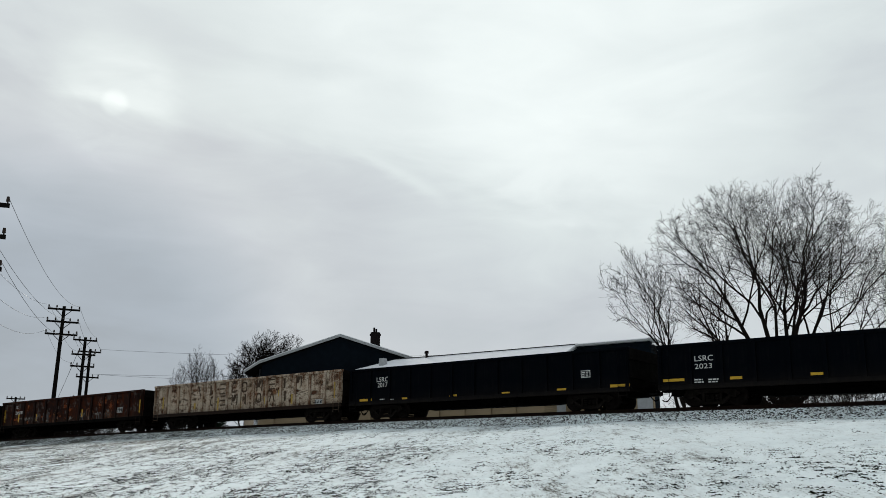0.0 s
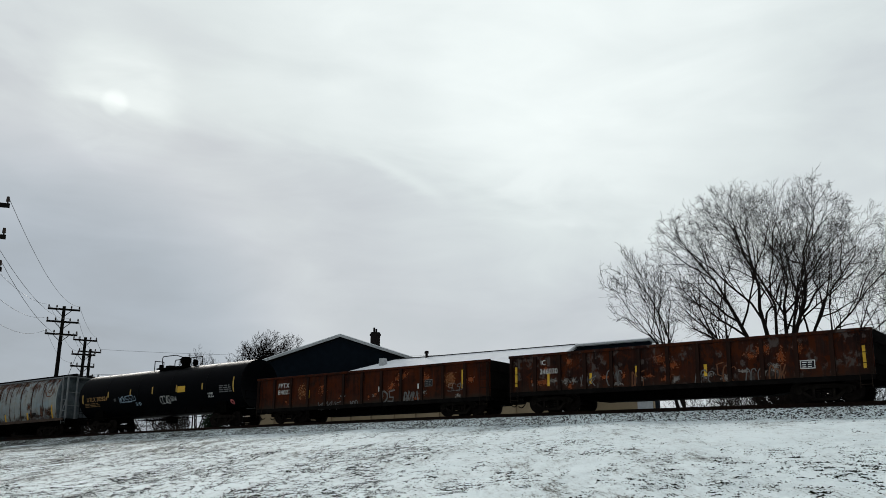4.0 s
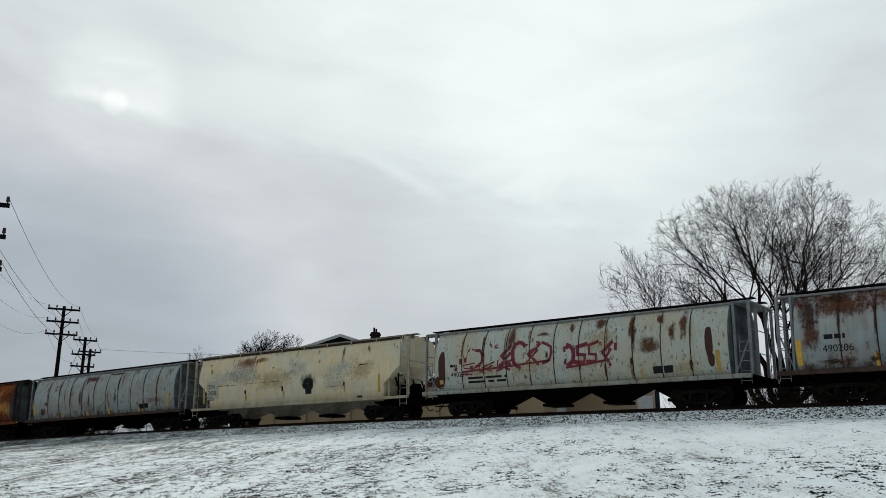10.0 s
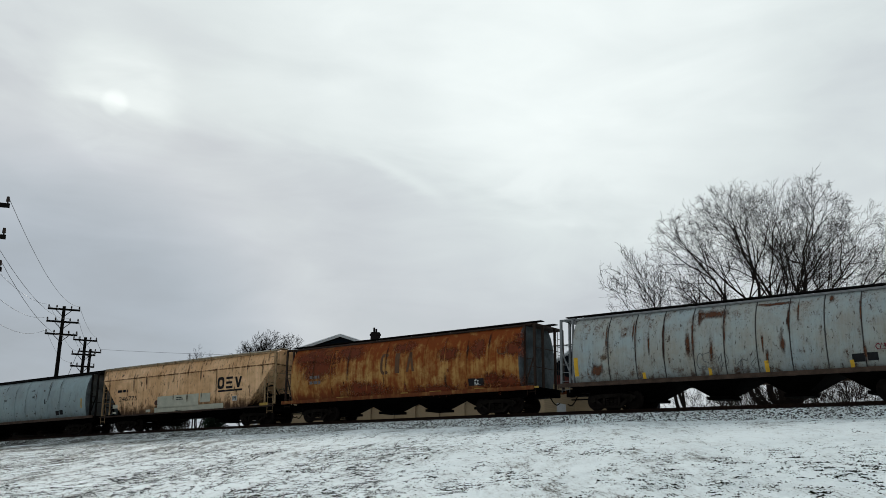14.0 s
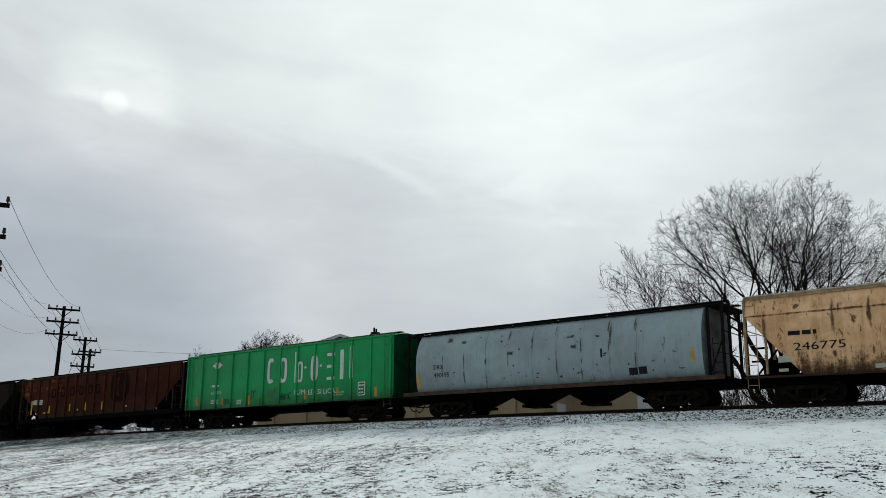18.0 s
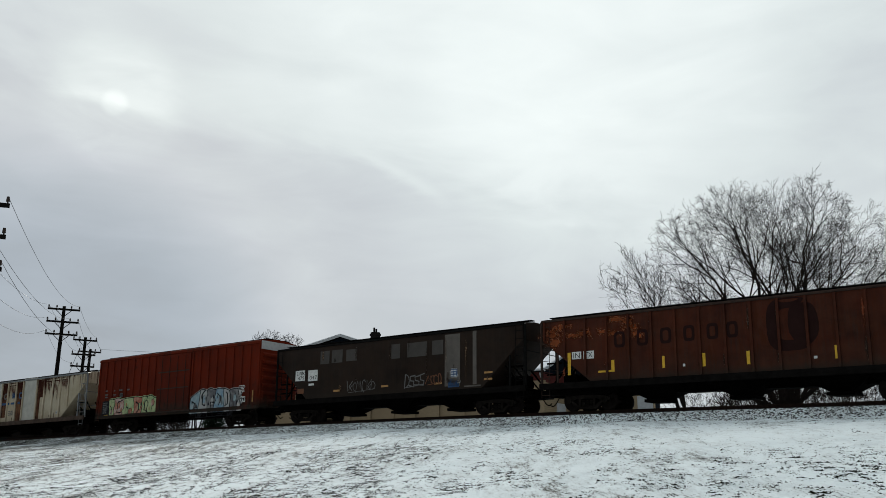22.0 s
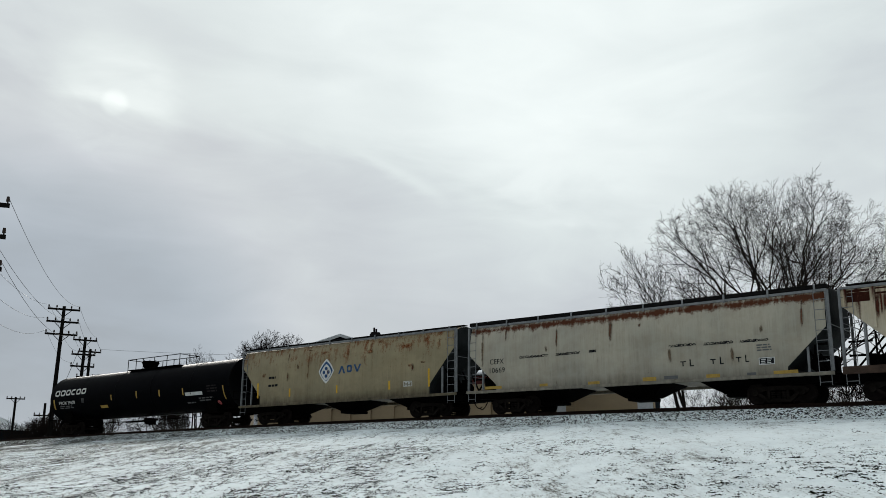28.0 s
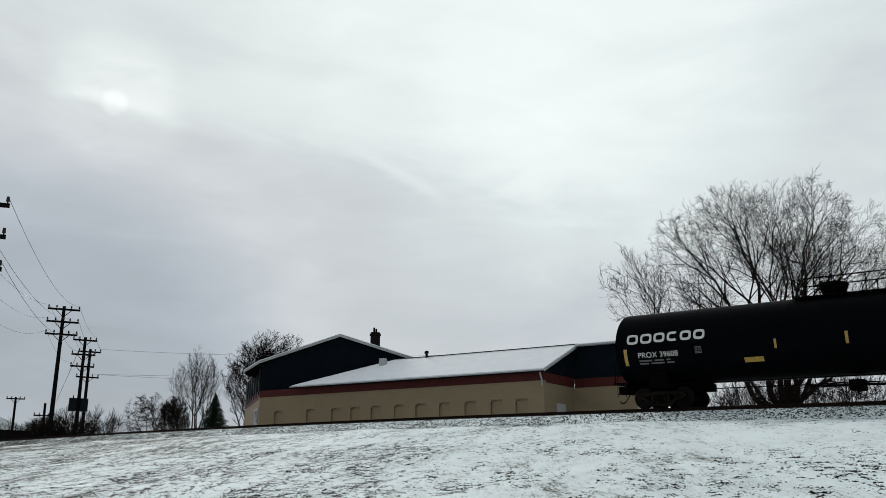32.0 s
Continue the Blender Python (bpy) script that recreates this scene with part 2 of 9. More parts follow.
def snow_ground():
    m, nt, b = base_mat("snowy_grass")
    blotch = noise_tex(nt, slope_coords(nt, 3.0, 0, 6), 0.3, 5, 0.6, 0.4)
    mid = noise_tex(nt, slope_coords(nt, 5.0, 2, 7), 1.3, 6, 0.68, 0.4)
    fine = noise_tex(nt, slope_coords(nt, 7.0, 5), 8.0, 6, 0.72)
    ultra = noise_tex(nt, slope_coords(nt, 6.0, 7), 34.0, 3, 0.6)
    g = mathn(nt, "ADD", mathn(nt, "MULTIPLY", blotch, 0.34), mathn(nt, "MULTIPLY", mid, 0.36))
    g = mathn(nt, "ADD", g, mathn(nt, "MULTIPLY", fine, 0.40))
    g = mathn(nt, "ADD", g, mathn(nt, "MULTIPLY", ultra, 0.26))
    # the snow thins out down the line
    sx = nt.nodes.new("ShaderNodeSeparateXYZ")
    nt.links.new(nt.nodes.new("ShaderNodeTexCoord").outputs["Object"], sx.inputs[0])
    thin = nt.nodes.new("ShaderNodeMapRange")
    thin.inputs[1].default_value, thin.inputs[2].default_value = -16.0, -60.0
    thin.inputs[3].default_value, thin.inputs[4].default_value = 0.0, 0.12
    nt.links.new(sx.outputs[0], thin.inputs[0])
    g = mathn(nt, "ADD", g, thin.outputs[0])
    cover = ramp(nt, g, [(0.64, grey(0)), (0.735, grey(0.16)), (0.82, grey(0.95))])
    snow = mix(nt, mid, (0.835, 0.93, 0.945), (0.91, 0.985, 0.985))
    grass = mix(nt, fine, (0.012, 0.013, 0.008), (0.075, 0.072, 0.042))
    c = mix(nt, cover, snow, grass)
    nt.links.new(c, b.inputs["Base Color"])
    b.inputs["Roughness"].default_value = 0.85
    bump(nt, b, mathn(nt, "ADD", mathn(nt, "MULTIPLY", fine, 1.2), mathn(nt, "MULTIPLY", mid, 1.5)), 0.6, 0.07)
    return m


def stone_mat():
    m, nt, b = base_mat("ballast_stone")
    oi = nt.nodes.new("ShaderNodeNewGeometry").outputs["Random Per Island"]
    c = ramp(nt, oi, [(0.0, (0.006, 0.0055, 0.005)), (0.75, (0.018, 0.017, 0.016)), (1.0, (0.06, 0.056, 0.052))])
    f = noise_tex(nt, coords(nt), 30, 3)
    c = mix(nt, ramp(nt, f, [(0.60, grey(0)), (0.72, grey(1))]), c, (0.8, 0.83, 0.86))
    nt.links.new(c, b.inputs["Base Color"])
    b.inputs["Roughness"].default_value = 0.9
    return m


def brick_wall_mat():
    m, nt, b = base_mat("painted_brick")
    v = coords(nt)
    br = nt.nodes.new("ShaderNodeTexBrick")
    br.inputs["Color1"].default_value = (0.31, 0.235, 0.145, 1)
    br.inputs["Color2"].default_value = (0.28, 0.21, 0.13, 1)
    br.inputs["Mortar"].default_value = (0.25, 0.188, 0.116, 1)
    br.inputs["Scale"].default_value = 1.0
    br.inputs["Brick Width"].default_value, br.inputs["Row Height"].default_value = 0.22, 0.075
    br.inputs["Mortar Size"].default_value = 0.008
    sw = nt.nodes.new("ShaderNodeSeparateXYZ")
    nt.links.new(v, sw.inputs[0])
    cb = nt.nodes.new("ShaderNodeCombineXYZ")
    nt.links.new(sw.outputs[0], cb.inputs[0])
    nt.links.new(sw.outputs[2], cb.inputs[1])
    nt.links.new(cb.outputs[0], br.inputs["Vector"])
    f = noise_tex(nt, v, 0.7, 6, 0.6)
    c = mix(nt, ramp(nt, f, [(0.35, grey(0)), (0.75, grey(0.5))]), br.outputs[0], (0.24, 0.18, 0.12))
    nt.links.new(c, b.inputs["Base Color"])
    b.inputs["Roughness"].default_value = 0.8
    bump(nt, b, br.outputs["Fac"], -0.3, 0.01)
    return m


MAT = {}
MAT["ground"] = snow_ground()
MAT["stone"] = stone_mat()
MAT["rail"] = plain("rusty_rail_steel", (0.022, 0.014, 0.011), 0.7, 0.2, 0.4, 8)
MAT["tie"] = plain("creosoted_timber", (0.022, 0.018, 0.015), 0.9, 0, 0.4, 5, 0.4)
# grimy steel taken to near-black, with the shade beneath the cars in the colour
MAT["under"] = plain("grimy_shaded_gear_steel", (0.0028, 0.0025, 0.0023), 0.85, 0.0, 0.5, 5, 0.3)
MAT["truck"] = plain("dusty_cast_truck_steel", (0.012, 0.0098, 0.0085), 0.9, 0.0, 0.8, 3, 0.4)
# near-black: the shade on ends turned from the sun is put into this colour
MAT["end_shade"] = plain("end_shade_black_steel", (0.007, 0.0062, 0.0058), 0.9, 0.0, 0.5, 3, 0.3)
MAT["wheel"] = plain("wheel_steel", (0.014, 0.011, 0.010), 0.7, 0.2, 0.4, 7)
MAT["black"] = plain("black_tank_enamel", (0.0018, 0.0021, 0.003), 0.5, 0, 0.35, 1.5, 0.05, spec=0.015)
MAT["bark"] = plain("dark_bark", (0.013, 0.010, 0.0085), 0.95, 0, 0.35, 9, 0.5)
MAT["pole"] = plain("weathered_pole_timber", (0.009, 0.008, 0.0075), 0.9, 0, 0.35, 6, 0.4)
MAT["can"] = plain("dark_transformer_paint", (0.014, 0.016, 0.02), 0.6, 0, 0.3, 4)
MAT["wire"] = plain("aged_cable", (0.05, 0.05, 0.055), 0.6, 0.2, 0.2, 4)
MAT["insul"] = plain("brown_porcelain", (0.03, 0.018, 0.014), 0.25, 0, 0.2, 4)
MAT["brick"] = brick_wall_mat()
MAT["brick_dark"] = plain("shadowed_brick_edge", (0.2, 0.15, 0.095), 0.8, 0, 0.2, 5)
MAT["red_band"] = plain("dark_red_siding", (0.075, 0.013, 0.011), 0.7, 0, 0.25, 2)
MAT["blue_wall"] = plain("dark_blue_siding", (0.0065, 0.010, 0.0145), 0.65, 0, 0.3, 2)
MAT["trim"] = plain("weathered_white_trim", (0.42, 0.43, 0.44), 0.6, 0, 0.15, 4)
MAT["roof_snow"] = plain("roof_snow", (0.90, 0.915, 0.94), 0.85, 0, 0.06, 1.2, 0.4)
MAT["glass"] = plain("dim_window_glass", (0.05, 0.055, 0.06), 0.12, 0, 0.3, 2, 0.02)
MAT["chimney"] = plain("sooty_brick", (0.012, 0.010, 0.010), 0.9, 0, 0.4, 8, 0.5)
# dimmed side paint: shade of the round hoppers' ends, put into the colour
MAT["end_dim"] = plain("shaded_blue_grey_end_sheet", (0.085, 0.10, 0.107), 0.8, 0, 0.6, 1.2, 0.2, spec=0.05)
# dark for grime and for the shade on the end slopes, both in one colour
MAT["end_grime_shade"] = plain("grimy_shaded_end_sheet", (0.026, 0.029, 0.03), 0.8, 0, 0.5, 1.2, 0.2, spec=0.05)
MAT["yellow"] = plain("yellow_reflector", (0.62, 0.36, 0.03), 0.45, 0, 0.2, 6)
MAT["yellow_dull"] = plain("faded_yellow_paint", (0.42, 0.27, 0.06), 0.6, 0, 0.3, 6)
MAT["white"] = plain("stencil_white", (0.62, 0.62, 0.60), 0.6, 0, 0.2, 8)
MAT["dark_text"] = plain("stencil_black", (0.02, 0.02, 0.022), 0.6, 0, 0.3, 8)
MAT["maroon"] = plain("maroon_spray_paint", (0.16, 0.02, 0.035), 0.5, 0, 0.4, 6)
MAT["needle"] = plain("spruce_needles", (0.012, 0.02, 0.013), 0.9, 0, 0.5, 9)
MAT["grass"] = plain("dry_winter_grass", (0.014, 0.0145, 0.009), 0.95, 0, 0.6, 5)


# ---------- mesh helpers ----------
def part(name, bm, material, parent=None, label="", m=None):
    """Links a bmesh (or a ready mesh) as one mesh object under a thing or a part."""
    if isinstance(bm, bpy.types.Mesh):
        me = bm
    else:
        me = bpy.data.meshes.new(name)
        bm.to_mesh(me)
        bm.free()
        me.materials.append(material)
    ob = new(name, me)
    if parent is not None:
        ob.parent = parent
    if m is not None:
        ob.matrix_basis = m
    if label:
        ob["label"] = label
    return ob


def smooth(ob, angle=35):
    me = ob.data
    for p in me.polygons:
        p.use_smooth = True
    bm = bmesh.new()
    bm.from_mesh(me)
    lim = math.cos(radians(angle))
    for e in bm.edges:
        if len(e.link_faces) == 2 and e.link_faces[0].normal.dot(e.link_faces[1].normal) < lim:
            e.smooth = False
    bm.to_mesh(me)
    bm.free()
    return ob


def box(bm, x0, x1, y0, y1, z0, z1, bevel=0.0):
    vs = [bm.verts.new(p) for p in ((x0, y0, z0), (x1, y0, z0), (x1, y1, z0), (x0, y1, z0), (x0, y0, z1), (x1, y0, z1), (x1, y1, z1), (x0, y1, z1))]
    fs = [bm.faces.new([vs[i] for i in f]) for f in ((3, 2, 1, 0), (4, 5, 6, 7), (0, 1, 5, 4), (1, 2, 6, 5), (2, 3, 7, 6), (3, 0, 4, 7))]
    if bevel:
        es = list({e for f in fs for e in f.edges})
        bmesh.ops.bevel(bm, geom=es, offset=bevel, segments=1, affect="EDGES")
    return bm


def boxes(*rows, bevel=0.0):
    bm = bmesh.new()
    for r in rows:
        box(bm, *r, bevel=bevel)
    return bm


def tube(bm, a, b, r0, r1=None, sides=8, caps=True):
    a, b = Vector(a), Vector(b)
    r1 = r0 if r1 is None else r1
    d = (b - a).normalized()
    u = d.orthogonal().normalized()
    w = d.cross(u)
    ra, rb = [], []
    for i in range(sides):
        t = 2 * math.pi * i / sides
        o = u * math.cos(t) + w * math.sin(t)
        ra.append(bm.verts.new(a + o * r0))
        rb.append(bm.verts.new(b + o * r1))
    for i in range(sides):
        j = (i + 1) % sides
        bm.faces.new((ra[i], ra[j], rb[j], rb[i]))
    if caps:
        bm.faces.new(ra[::-1])
        bm.faces.new(rb)
    return bm


def tubes(*rows, r=0.03, sides=6):
    bm = bmesh.new()
    for pts in rows:
        for a, b in zip(pts, pts[1:]):
            tube(bm, a, b, r, sides=sides)
    return bm


def prism(bm, outline, y0, y1):
    """Extrudes an outline in x, z from y0 to y1."""
    a = [bm.verts.new((x, y0, z)) for x, z in outline]
    b = [bm.verts.new((x, y1, z)) for x, z in outline]
    n = len(outline)
    bm.faces.new(a)
    bm.faces.new(b[::-1])
    for i in range(n):
        j = (i + 1) % n
        bm.faces.new((a[i], b[i], b[j], a[j]))
    bmesh.ops.recalc_face_normals(bm, faces=bm.faces)
    return bm


def thing(name, label, category, group="", kind="", m=None):
    ob = new(name)
    ob.empty_display_size = 0.3
    if m is not None:
        ob.matrix_basis = m
    return tagged(ob, label, category, group, kind)


def ssf(a, b, x):
    t = min(1.0, max(0.0, (x - a) / (b - a)))
    return t * t * (3 - 2 * t)


# ---------- the line: a gentle bend seen from its inner side ----------
def bend(d, c, reach, decay):
    """c * d^2 near the middle, straightening out past reach."""
    a = abs(d)
    if a <= reach:
        return c * d * d
    return c * reach * reach + 2 * c * reach * decay * (1 - math.exp(-(a - reach) / decay))


def line_y(x):
    return 36.515 + bend(x + 28.6, -0.0011, 60.0, 60.0)


def line_z(x):
    return 4.541 + bend(x + 36.9, -0.000315, 36.0, 25.0)


def terrain(x, y):
    zr, yc = line_z(x), line_y(x)
    d = yc - y
    a = abs(d)
    if a < 1.75:
        return zr - 0.22
    if a < 3.1:
        return zr - 0.22 - 0.46 * (a - 1.75) / 1.35
    if d > 0:
        foot = zr - 0.68
        t = (d - 3.1) / max(1.0, yc - 3.1)
        t = min(1.0, t)
        z = foot * (1 - t) + 0.03 * t
        z += 0.09 * noise.noise((x * 0.22, y * 0.22, 0)) + 0.035 * noise.noise((x * 0.9, y * 0.9, 3))
        z += 0.030 * noise.noise((x * 2.3, y * 2.3, 5)) + 0.022 * noise.noise((x * 5.5, y * 5.5, 6))
        return z
    z = zr - 0.68
    far = max(0.0, -d - 3.1)
    ang = math.degrees(math.atan2(x, max(y, 1)))
    mound = ssf(-32, -20, ang) * (1 - ssf(10, 30, ang))
    z += mound * 6.6 * ssf(25, 95, far) + 0.4 * ssf(5, 60, far) * noise.noise((x * 0.03, y * 0.03, 8))
    return z


# ---------- ground ----------
def axis(spans):
    out = []
    for a, b, n in spans:
        out += [a + (b - a) * i / n for i in range(n)]
    return out + [spans[-1][1]]


def build_ground():
    xs = axis([(-3000, -600, 6), (-600, -200, 8), (-200, -100, 16), (-100, -78, 60), (-78, 4, 560), (4, 60, 30), (60, 300, 8), (300, 3000, 6)])
    ys = axis([(-3000, -300, 6), (-300, -20, 8), (-20, 4, 6), (4, 8, 10), (8, 36, 230), (36, 42, 30), (42, 70, 20), (70, 200, 24), (200, 600, 6), (600, 3000, 6)])
    vs, fs = [], []
    # past the sides the embankment eases out into level country
    for y in ys:
        for x in xs:
            k = ssf(150, 400, abs(x + 40))
            vs.append((x, y, terrain(x, y) * (1 - k) + 2.0 * k))
    n = len(xs)
    for j in range(len(ys) - 1):
        for i in range(n - 1):
            a = j * n + i
            fs.append((a, a + 1, a + n + 1, a + n))
    me = bpy.data.meshes.new("ground")
    me.from_pydata(vs, [], fs)
    me.materials.append(MAT["ground"])
    for p in me.polygons:
        p.use_smooth = True
    tagged(new("ground", me), "grassy embankment under a thin patchy layer of snow", "ground", kind="structure")


def track_frame(x):
    e = 0.5
    t = Vector((2 * e, line_y(x + e) - line_y(x - e), line_z(x + e) - line_z(x - e))).normalized()
    side = Vector((-t.y, t.x, 0)).normalized()
    return Vector((x, line_y(x), line_z(x))), t, side


def build_track():
    track = thing("railway_track", "single railway track of worn rusty rails on dark timber ties", "track", kind="structure")
    prof = [(-0.07, -0.17), (0.07, -0.17), (0.07, -0.155), (0.012, -0.13), (0.012, -0.045), (0.037, -0.035), (0.037, -0.004), (0.028, 0.0), (-0.028, 0.0), (-0.037, -0.004), (-0.037, -0.035), (-0.012, -0.045), (-0.012, -0.13), (-0.07, -0.155)]
    stations = axis([(-260, -100, 16), (-100, 20, 80), (20, 160, 14)])
    for off in (-0.755, 0.755):
        vs, fs = [], []
        for x in stations:
            o, t, s = track_frame(x)
            for a, z in prof:
                vs.append(o + s * (off + a) + Vector((0, 0, z)))
        n = len(prof)
        for i in range(len(stations) - 1):
            for j in range(n):
                k = (j + 1) % n
                fs.append((i * n + j, i * n + k, (i + 1) * n + k, (i + 1) * n + j))
        me = bpy.data.meshes.new("rail")
        me.from_pydata(vs, [], fs)
        me.materials.append(MAT["rail"])
        part("rail", me, None, track, "rust-brown steel rail with a worn head")
    tie = bmesh.new()
    box(tie, -0.115, 0.115, -1.3, 1.3, -0.36, -0.172, bevel=0.012)
    me = bpy.data.meshes.new("tie")
    tie.to_mesh(me)
    tie.free()
    me.materials.append(MAT["tie"])
    x = -96.0
    while x < 6.0:
        o, t, s = track_frame(x)
        ang = math.degrees(math.atan2(t.y, t.x))
        part("tie", me, None, track, m=pose(o.x, o.y, o.z, 0, 0, ang + random.uniform(-1.2, 1.2)))
        x += 0.54


def build_ballast():
    """Crushed stone half buried in snow on the near shoulder and between the ties."""
    rnd = random.Random(11)
    vs, fs = [], []
    for i in range(27000):
        x = rnd.uniform(-90, 4)
        d = rnd.choice((rnd.uniform(1.0, 3.2), rnd.uniform(1.4, 3.4), rnd.uniform(1.4, 3.9)))
        y = line_y(x) - d
        r = rnd.choice((rnd.uniform(0.012, 0.03), rnd.uniform(0.025, 0.052))) * (0.6 if d > 3.2 else 1.0)
        z = terrain(x, y) + r * 0.15
        b = len(vs)
        rot = rnd.uniform(0, 6.28)
        for k in range(4):
            a = rot + k * 1.571 + rnd.uniform(-0.4, 0.4)
            vs.append((x + r * 1.5 * math.cos(a), y + r * math.sin(a), z - r * 0.4 + rnd.uniform(-0.2, 0.2) * r))
        vs.append((x + rnd.uniform(-0.3, 0.3) * r, y + rnd.uniform(-0.3, 0.3) * r, z + r * rnd.uniform(0.3, 0.7)))
        for k in range(4):
            fs.append((b + k, b + (k + 1) % 4, b + 4))
    me = bpy.data.meshes.new("ballast")
    me.from_pydata(vs, [], fs)
    me.materials.append(MAT["stone"])
    tagged(new("ballast", me), "loose grey ballast stones dusted with snow along the track", "gravel", kind="stuff")


def build_grass():
    """Dead tufts and clods that stick out of the snow, in drifts and slanting streaks."""
    rnd = random.Random(5)
    vs, fs = [], []
    made = 0
    for _ in range(1100000):
        if made >= 300000:
            break
        y = 9.5 + 23.8 * rnd.random() ** 1.1
        x = -rnd.uniform(0.12, 2.2) * y
        if x < -84:
            continue
        u, v = 0.79 * x + 0.61 * y, 0.79 * y - 0.61 * x
        w = u - 0.13 * v
        den = 0.41 * (-x / y - 0.80) + 0.55 * noise.noise((w * 0.30, v * 0.10, 1.0)) + 0.72 * noise.noise((w * 1.5, v * 0.40, 4.0)) + 0.8 * noise.noise((u * 5.0, v * 1.8, 9.0))
        den -= 0.32 * ssf(5.8, 4.6, line_y(x) - y)
        if den < -0.30 + 0.84 * rnd.random():
            continue
        made += 1
        z = terrain(x, y) - 0.012
        size = rnd.uniform(0.32, 0.85) * (1.0 + 0.4 * max(0.0, den)) * (1.7 if rnd.random() < 0.03 else 1.0)
        for _k in range(rnd.randint(1, 3)):
            h = rnd.uniform(0.008, 0.024) * size
            a = rnd.uniform(0, 6.28)
            w = rnd.uniform(0.014, 0.042) * size
            lx, ly = math.cos(a) * h * rnd.uniform(0.4, 2.4), math.sin(a) * h * rnd.uniform(0.4, 2.4)
            ox, oy = x + rnd.gauss(0, 0.035) * size, y + rnd.gauss(0, 0.04) * size
            b = len(vs)
            vs += [(ox - w, oy, z), (ox + w, oy, z), (ox + lx, oy + ly, z + h)]
            fs.append((b, b + 1, b + 2))
    me = bpy.data.meshes.new("grass")
    me.from_pydata(vs, [], fs)
    me.materials.append(MAT["grass"])
    tagged(new("grass", me), "dead brown grass tufts poking through thin snow", "grass", kind="stuff")


build_ground()
build_track()


# ---------- the hall behind the line ----------
def build_hall():
    B = 3.4  # the floor lies a little below the rails
    hall = thing("warehouse", "long tan brick warehouse, dark blue gabled hall, snow-covered roof", "building", m=pose(-33.96, 56.0, 0, 0, 0, 4.5))
    turn = pose(-27.7, 0, 0, 0, 0, 31)
    flank = pose(-27.7, 0, 0, 0, 0, 50)
    part("end_wall", boxes((-0.35, 0.0, 0.352, 5.1, B, 8.30)), MAT["brick"], hall)
    part("side_wall", boxes((0.0, 0.35, 0.36, 15.0, B, 8.44)), MAT["brick"], hall, m=flank)
    # shallow bricked-up openings between the piers of the front wall
    lefts = (-26.0, -22.32, -19.62, -17.59, -15.51, -13.22, -11.16, -8.95, -6.67, -4.41, -2.33)
    rows, x0 = [], -27.7
    for u in lefts:
        rows += [(x0, u, 0.0, 0.35, B, 8.44), (u, u + 1.0, 0.0, 0.35, 7.24, 8.44), (u, u + 1.0, 0.0, 0.35, B, 4.7)]
        x0 = u + 1.0
    rows.append((x0, 0.0, 0.0, 0.35, B, 8.44))
    part("front_wall", boxes(*rows), MAT["brick"], hall, "tan painted brick wall")
    for u in lefts:
        win = part("bricked_window", boxes((u, u + 1.0, 0.16, 0.35, 4.7, 7.24)), MAT["brick"], hall, "window opening filled with tan painted brick")
        # arched head in darker brick: shade at the opening's top, put into the colour
        part("lintel", prism(bmesh.new(), [(u, 7.24), (u, 7.0), (u + 0.14, 7.14), (u + 0.5, 7.2), (u + 0.86, 7.14), (u + 1.0, 7.0), (u + 1.0, 7.24)], 0.003, 0.16), MAT["brick_dark"], win)
    # dark red band under the eaves
    part("red_band", boxes((-27.72, 0.02, -0.03, 0.3, 8.442, 9.02)), MAT["red_band"], hall, "dark red siding band")
    part("red_band", boxes((-0.3, 0.03, 0.302, 5.07, 8.302, 9.02)), MAT["red_band"], hall)
    part("red_band", boxes((-0.03, 0.3, 0.302, 15.0, 8.442, 9.1)), MAT["red_band"], hall, m=flank)
    part("ledge", boxes((-27.69, -10.0, 0.302, 3.0, 8.9, 9.0)), MAT["blue_wall"], hall)
    # gabled hall, turned against the wing
    g = [(0.0, 9.022), (17.5, 9.022), (17.5, 10.35), (6.93, 13.68), (0.0, 11.3)]
    part("gable_wall", prism(bmesh.new(), g, 0.0, 0.3), MAT["blue_wall"], hall, "dark blue sided gable wall", m=turn)
    part("side_wall", boxes((0.0, 0.3, 0.302, 15.0, 9.102, 11.1)), MAT["blue_wall"], hall, m=flank)
    for k in range(6):
        y = 0.9 + k * 2.3
        part("wall_pilaster", boxes((-0.12, -0.002, y, y + 0.22, 8.7, 11.05)), MAT["wire"], hall, m=flank)
    win = part("window", boxes((-0.07, -0.002, 1.2, 4.2, 4.9, 7.6)), MAT["trim"], hall, "pale framed window", m=flank)
    for y in (1.35, 2.8):
        for z in (5.05, 6.35):
            part("pane", boxes((-0.09, -0.072, y, y + 1.2, z, z + 1.1)), MAT["glass"], win)
    # roofs

    def slab(name, a, b, y0, y1, thick, mat, label=""):
        (xa, za), (xb, zb) = a, b
        return part(name, prism(bmesh.new(), [(xa, za), (xb, zb), (xb, zb + thick), (xa, za + thick)], y0, y1), mat, hall, label, m=turn)
    for pa, pb in (((6.93, 13.75), (-0.15, 11.4)), ((-0.15, 11.398), (-1.5, 10.55)), ((6.93, 13.75), (18.0, 10.2))):
        slab("roof", pa, pb, -0.38, 20.5, 0.2, MAT["chimney"], "dark roof deck")
        slab("fascia_board", (pa[0], pa[1] - 0.02), (pb[0], pb[1] - 0.02), -0.46, -0.382, 0.2, MAT["trim"], "weathered pale fascia board")
        slab("roof_snow", (pa[0], pa[1] + 0.204), (pb[0], pb[1] + 0.204), -0.42, 20.4, 0.06, MAT["roof_snow"])

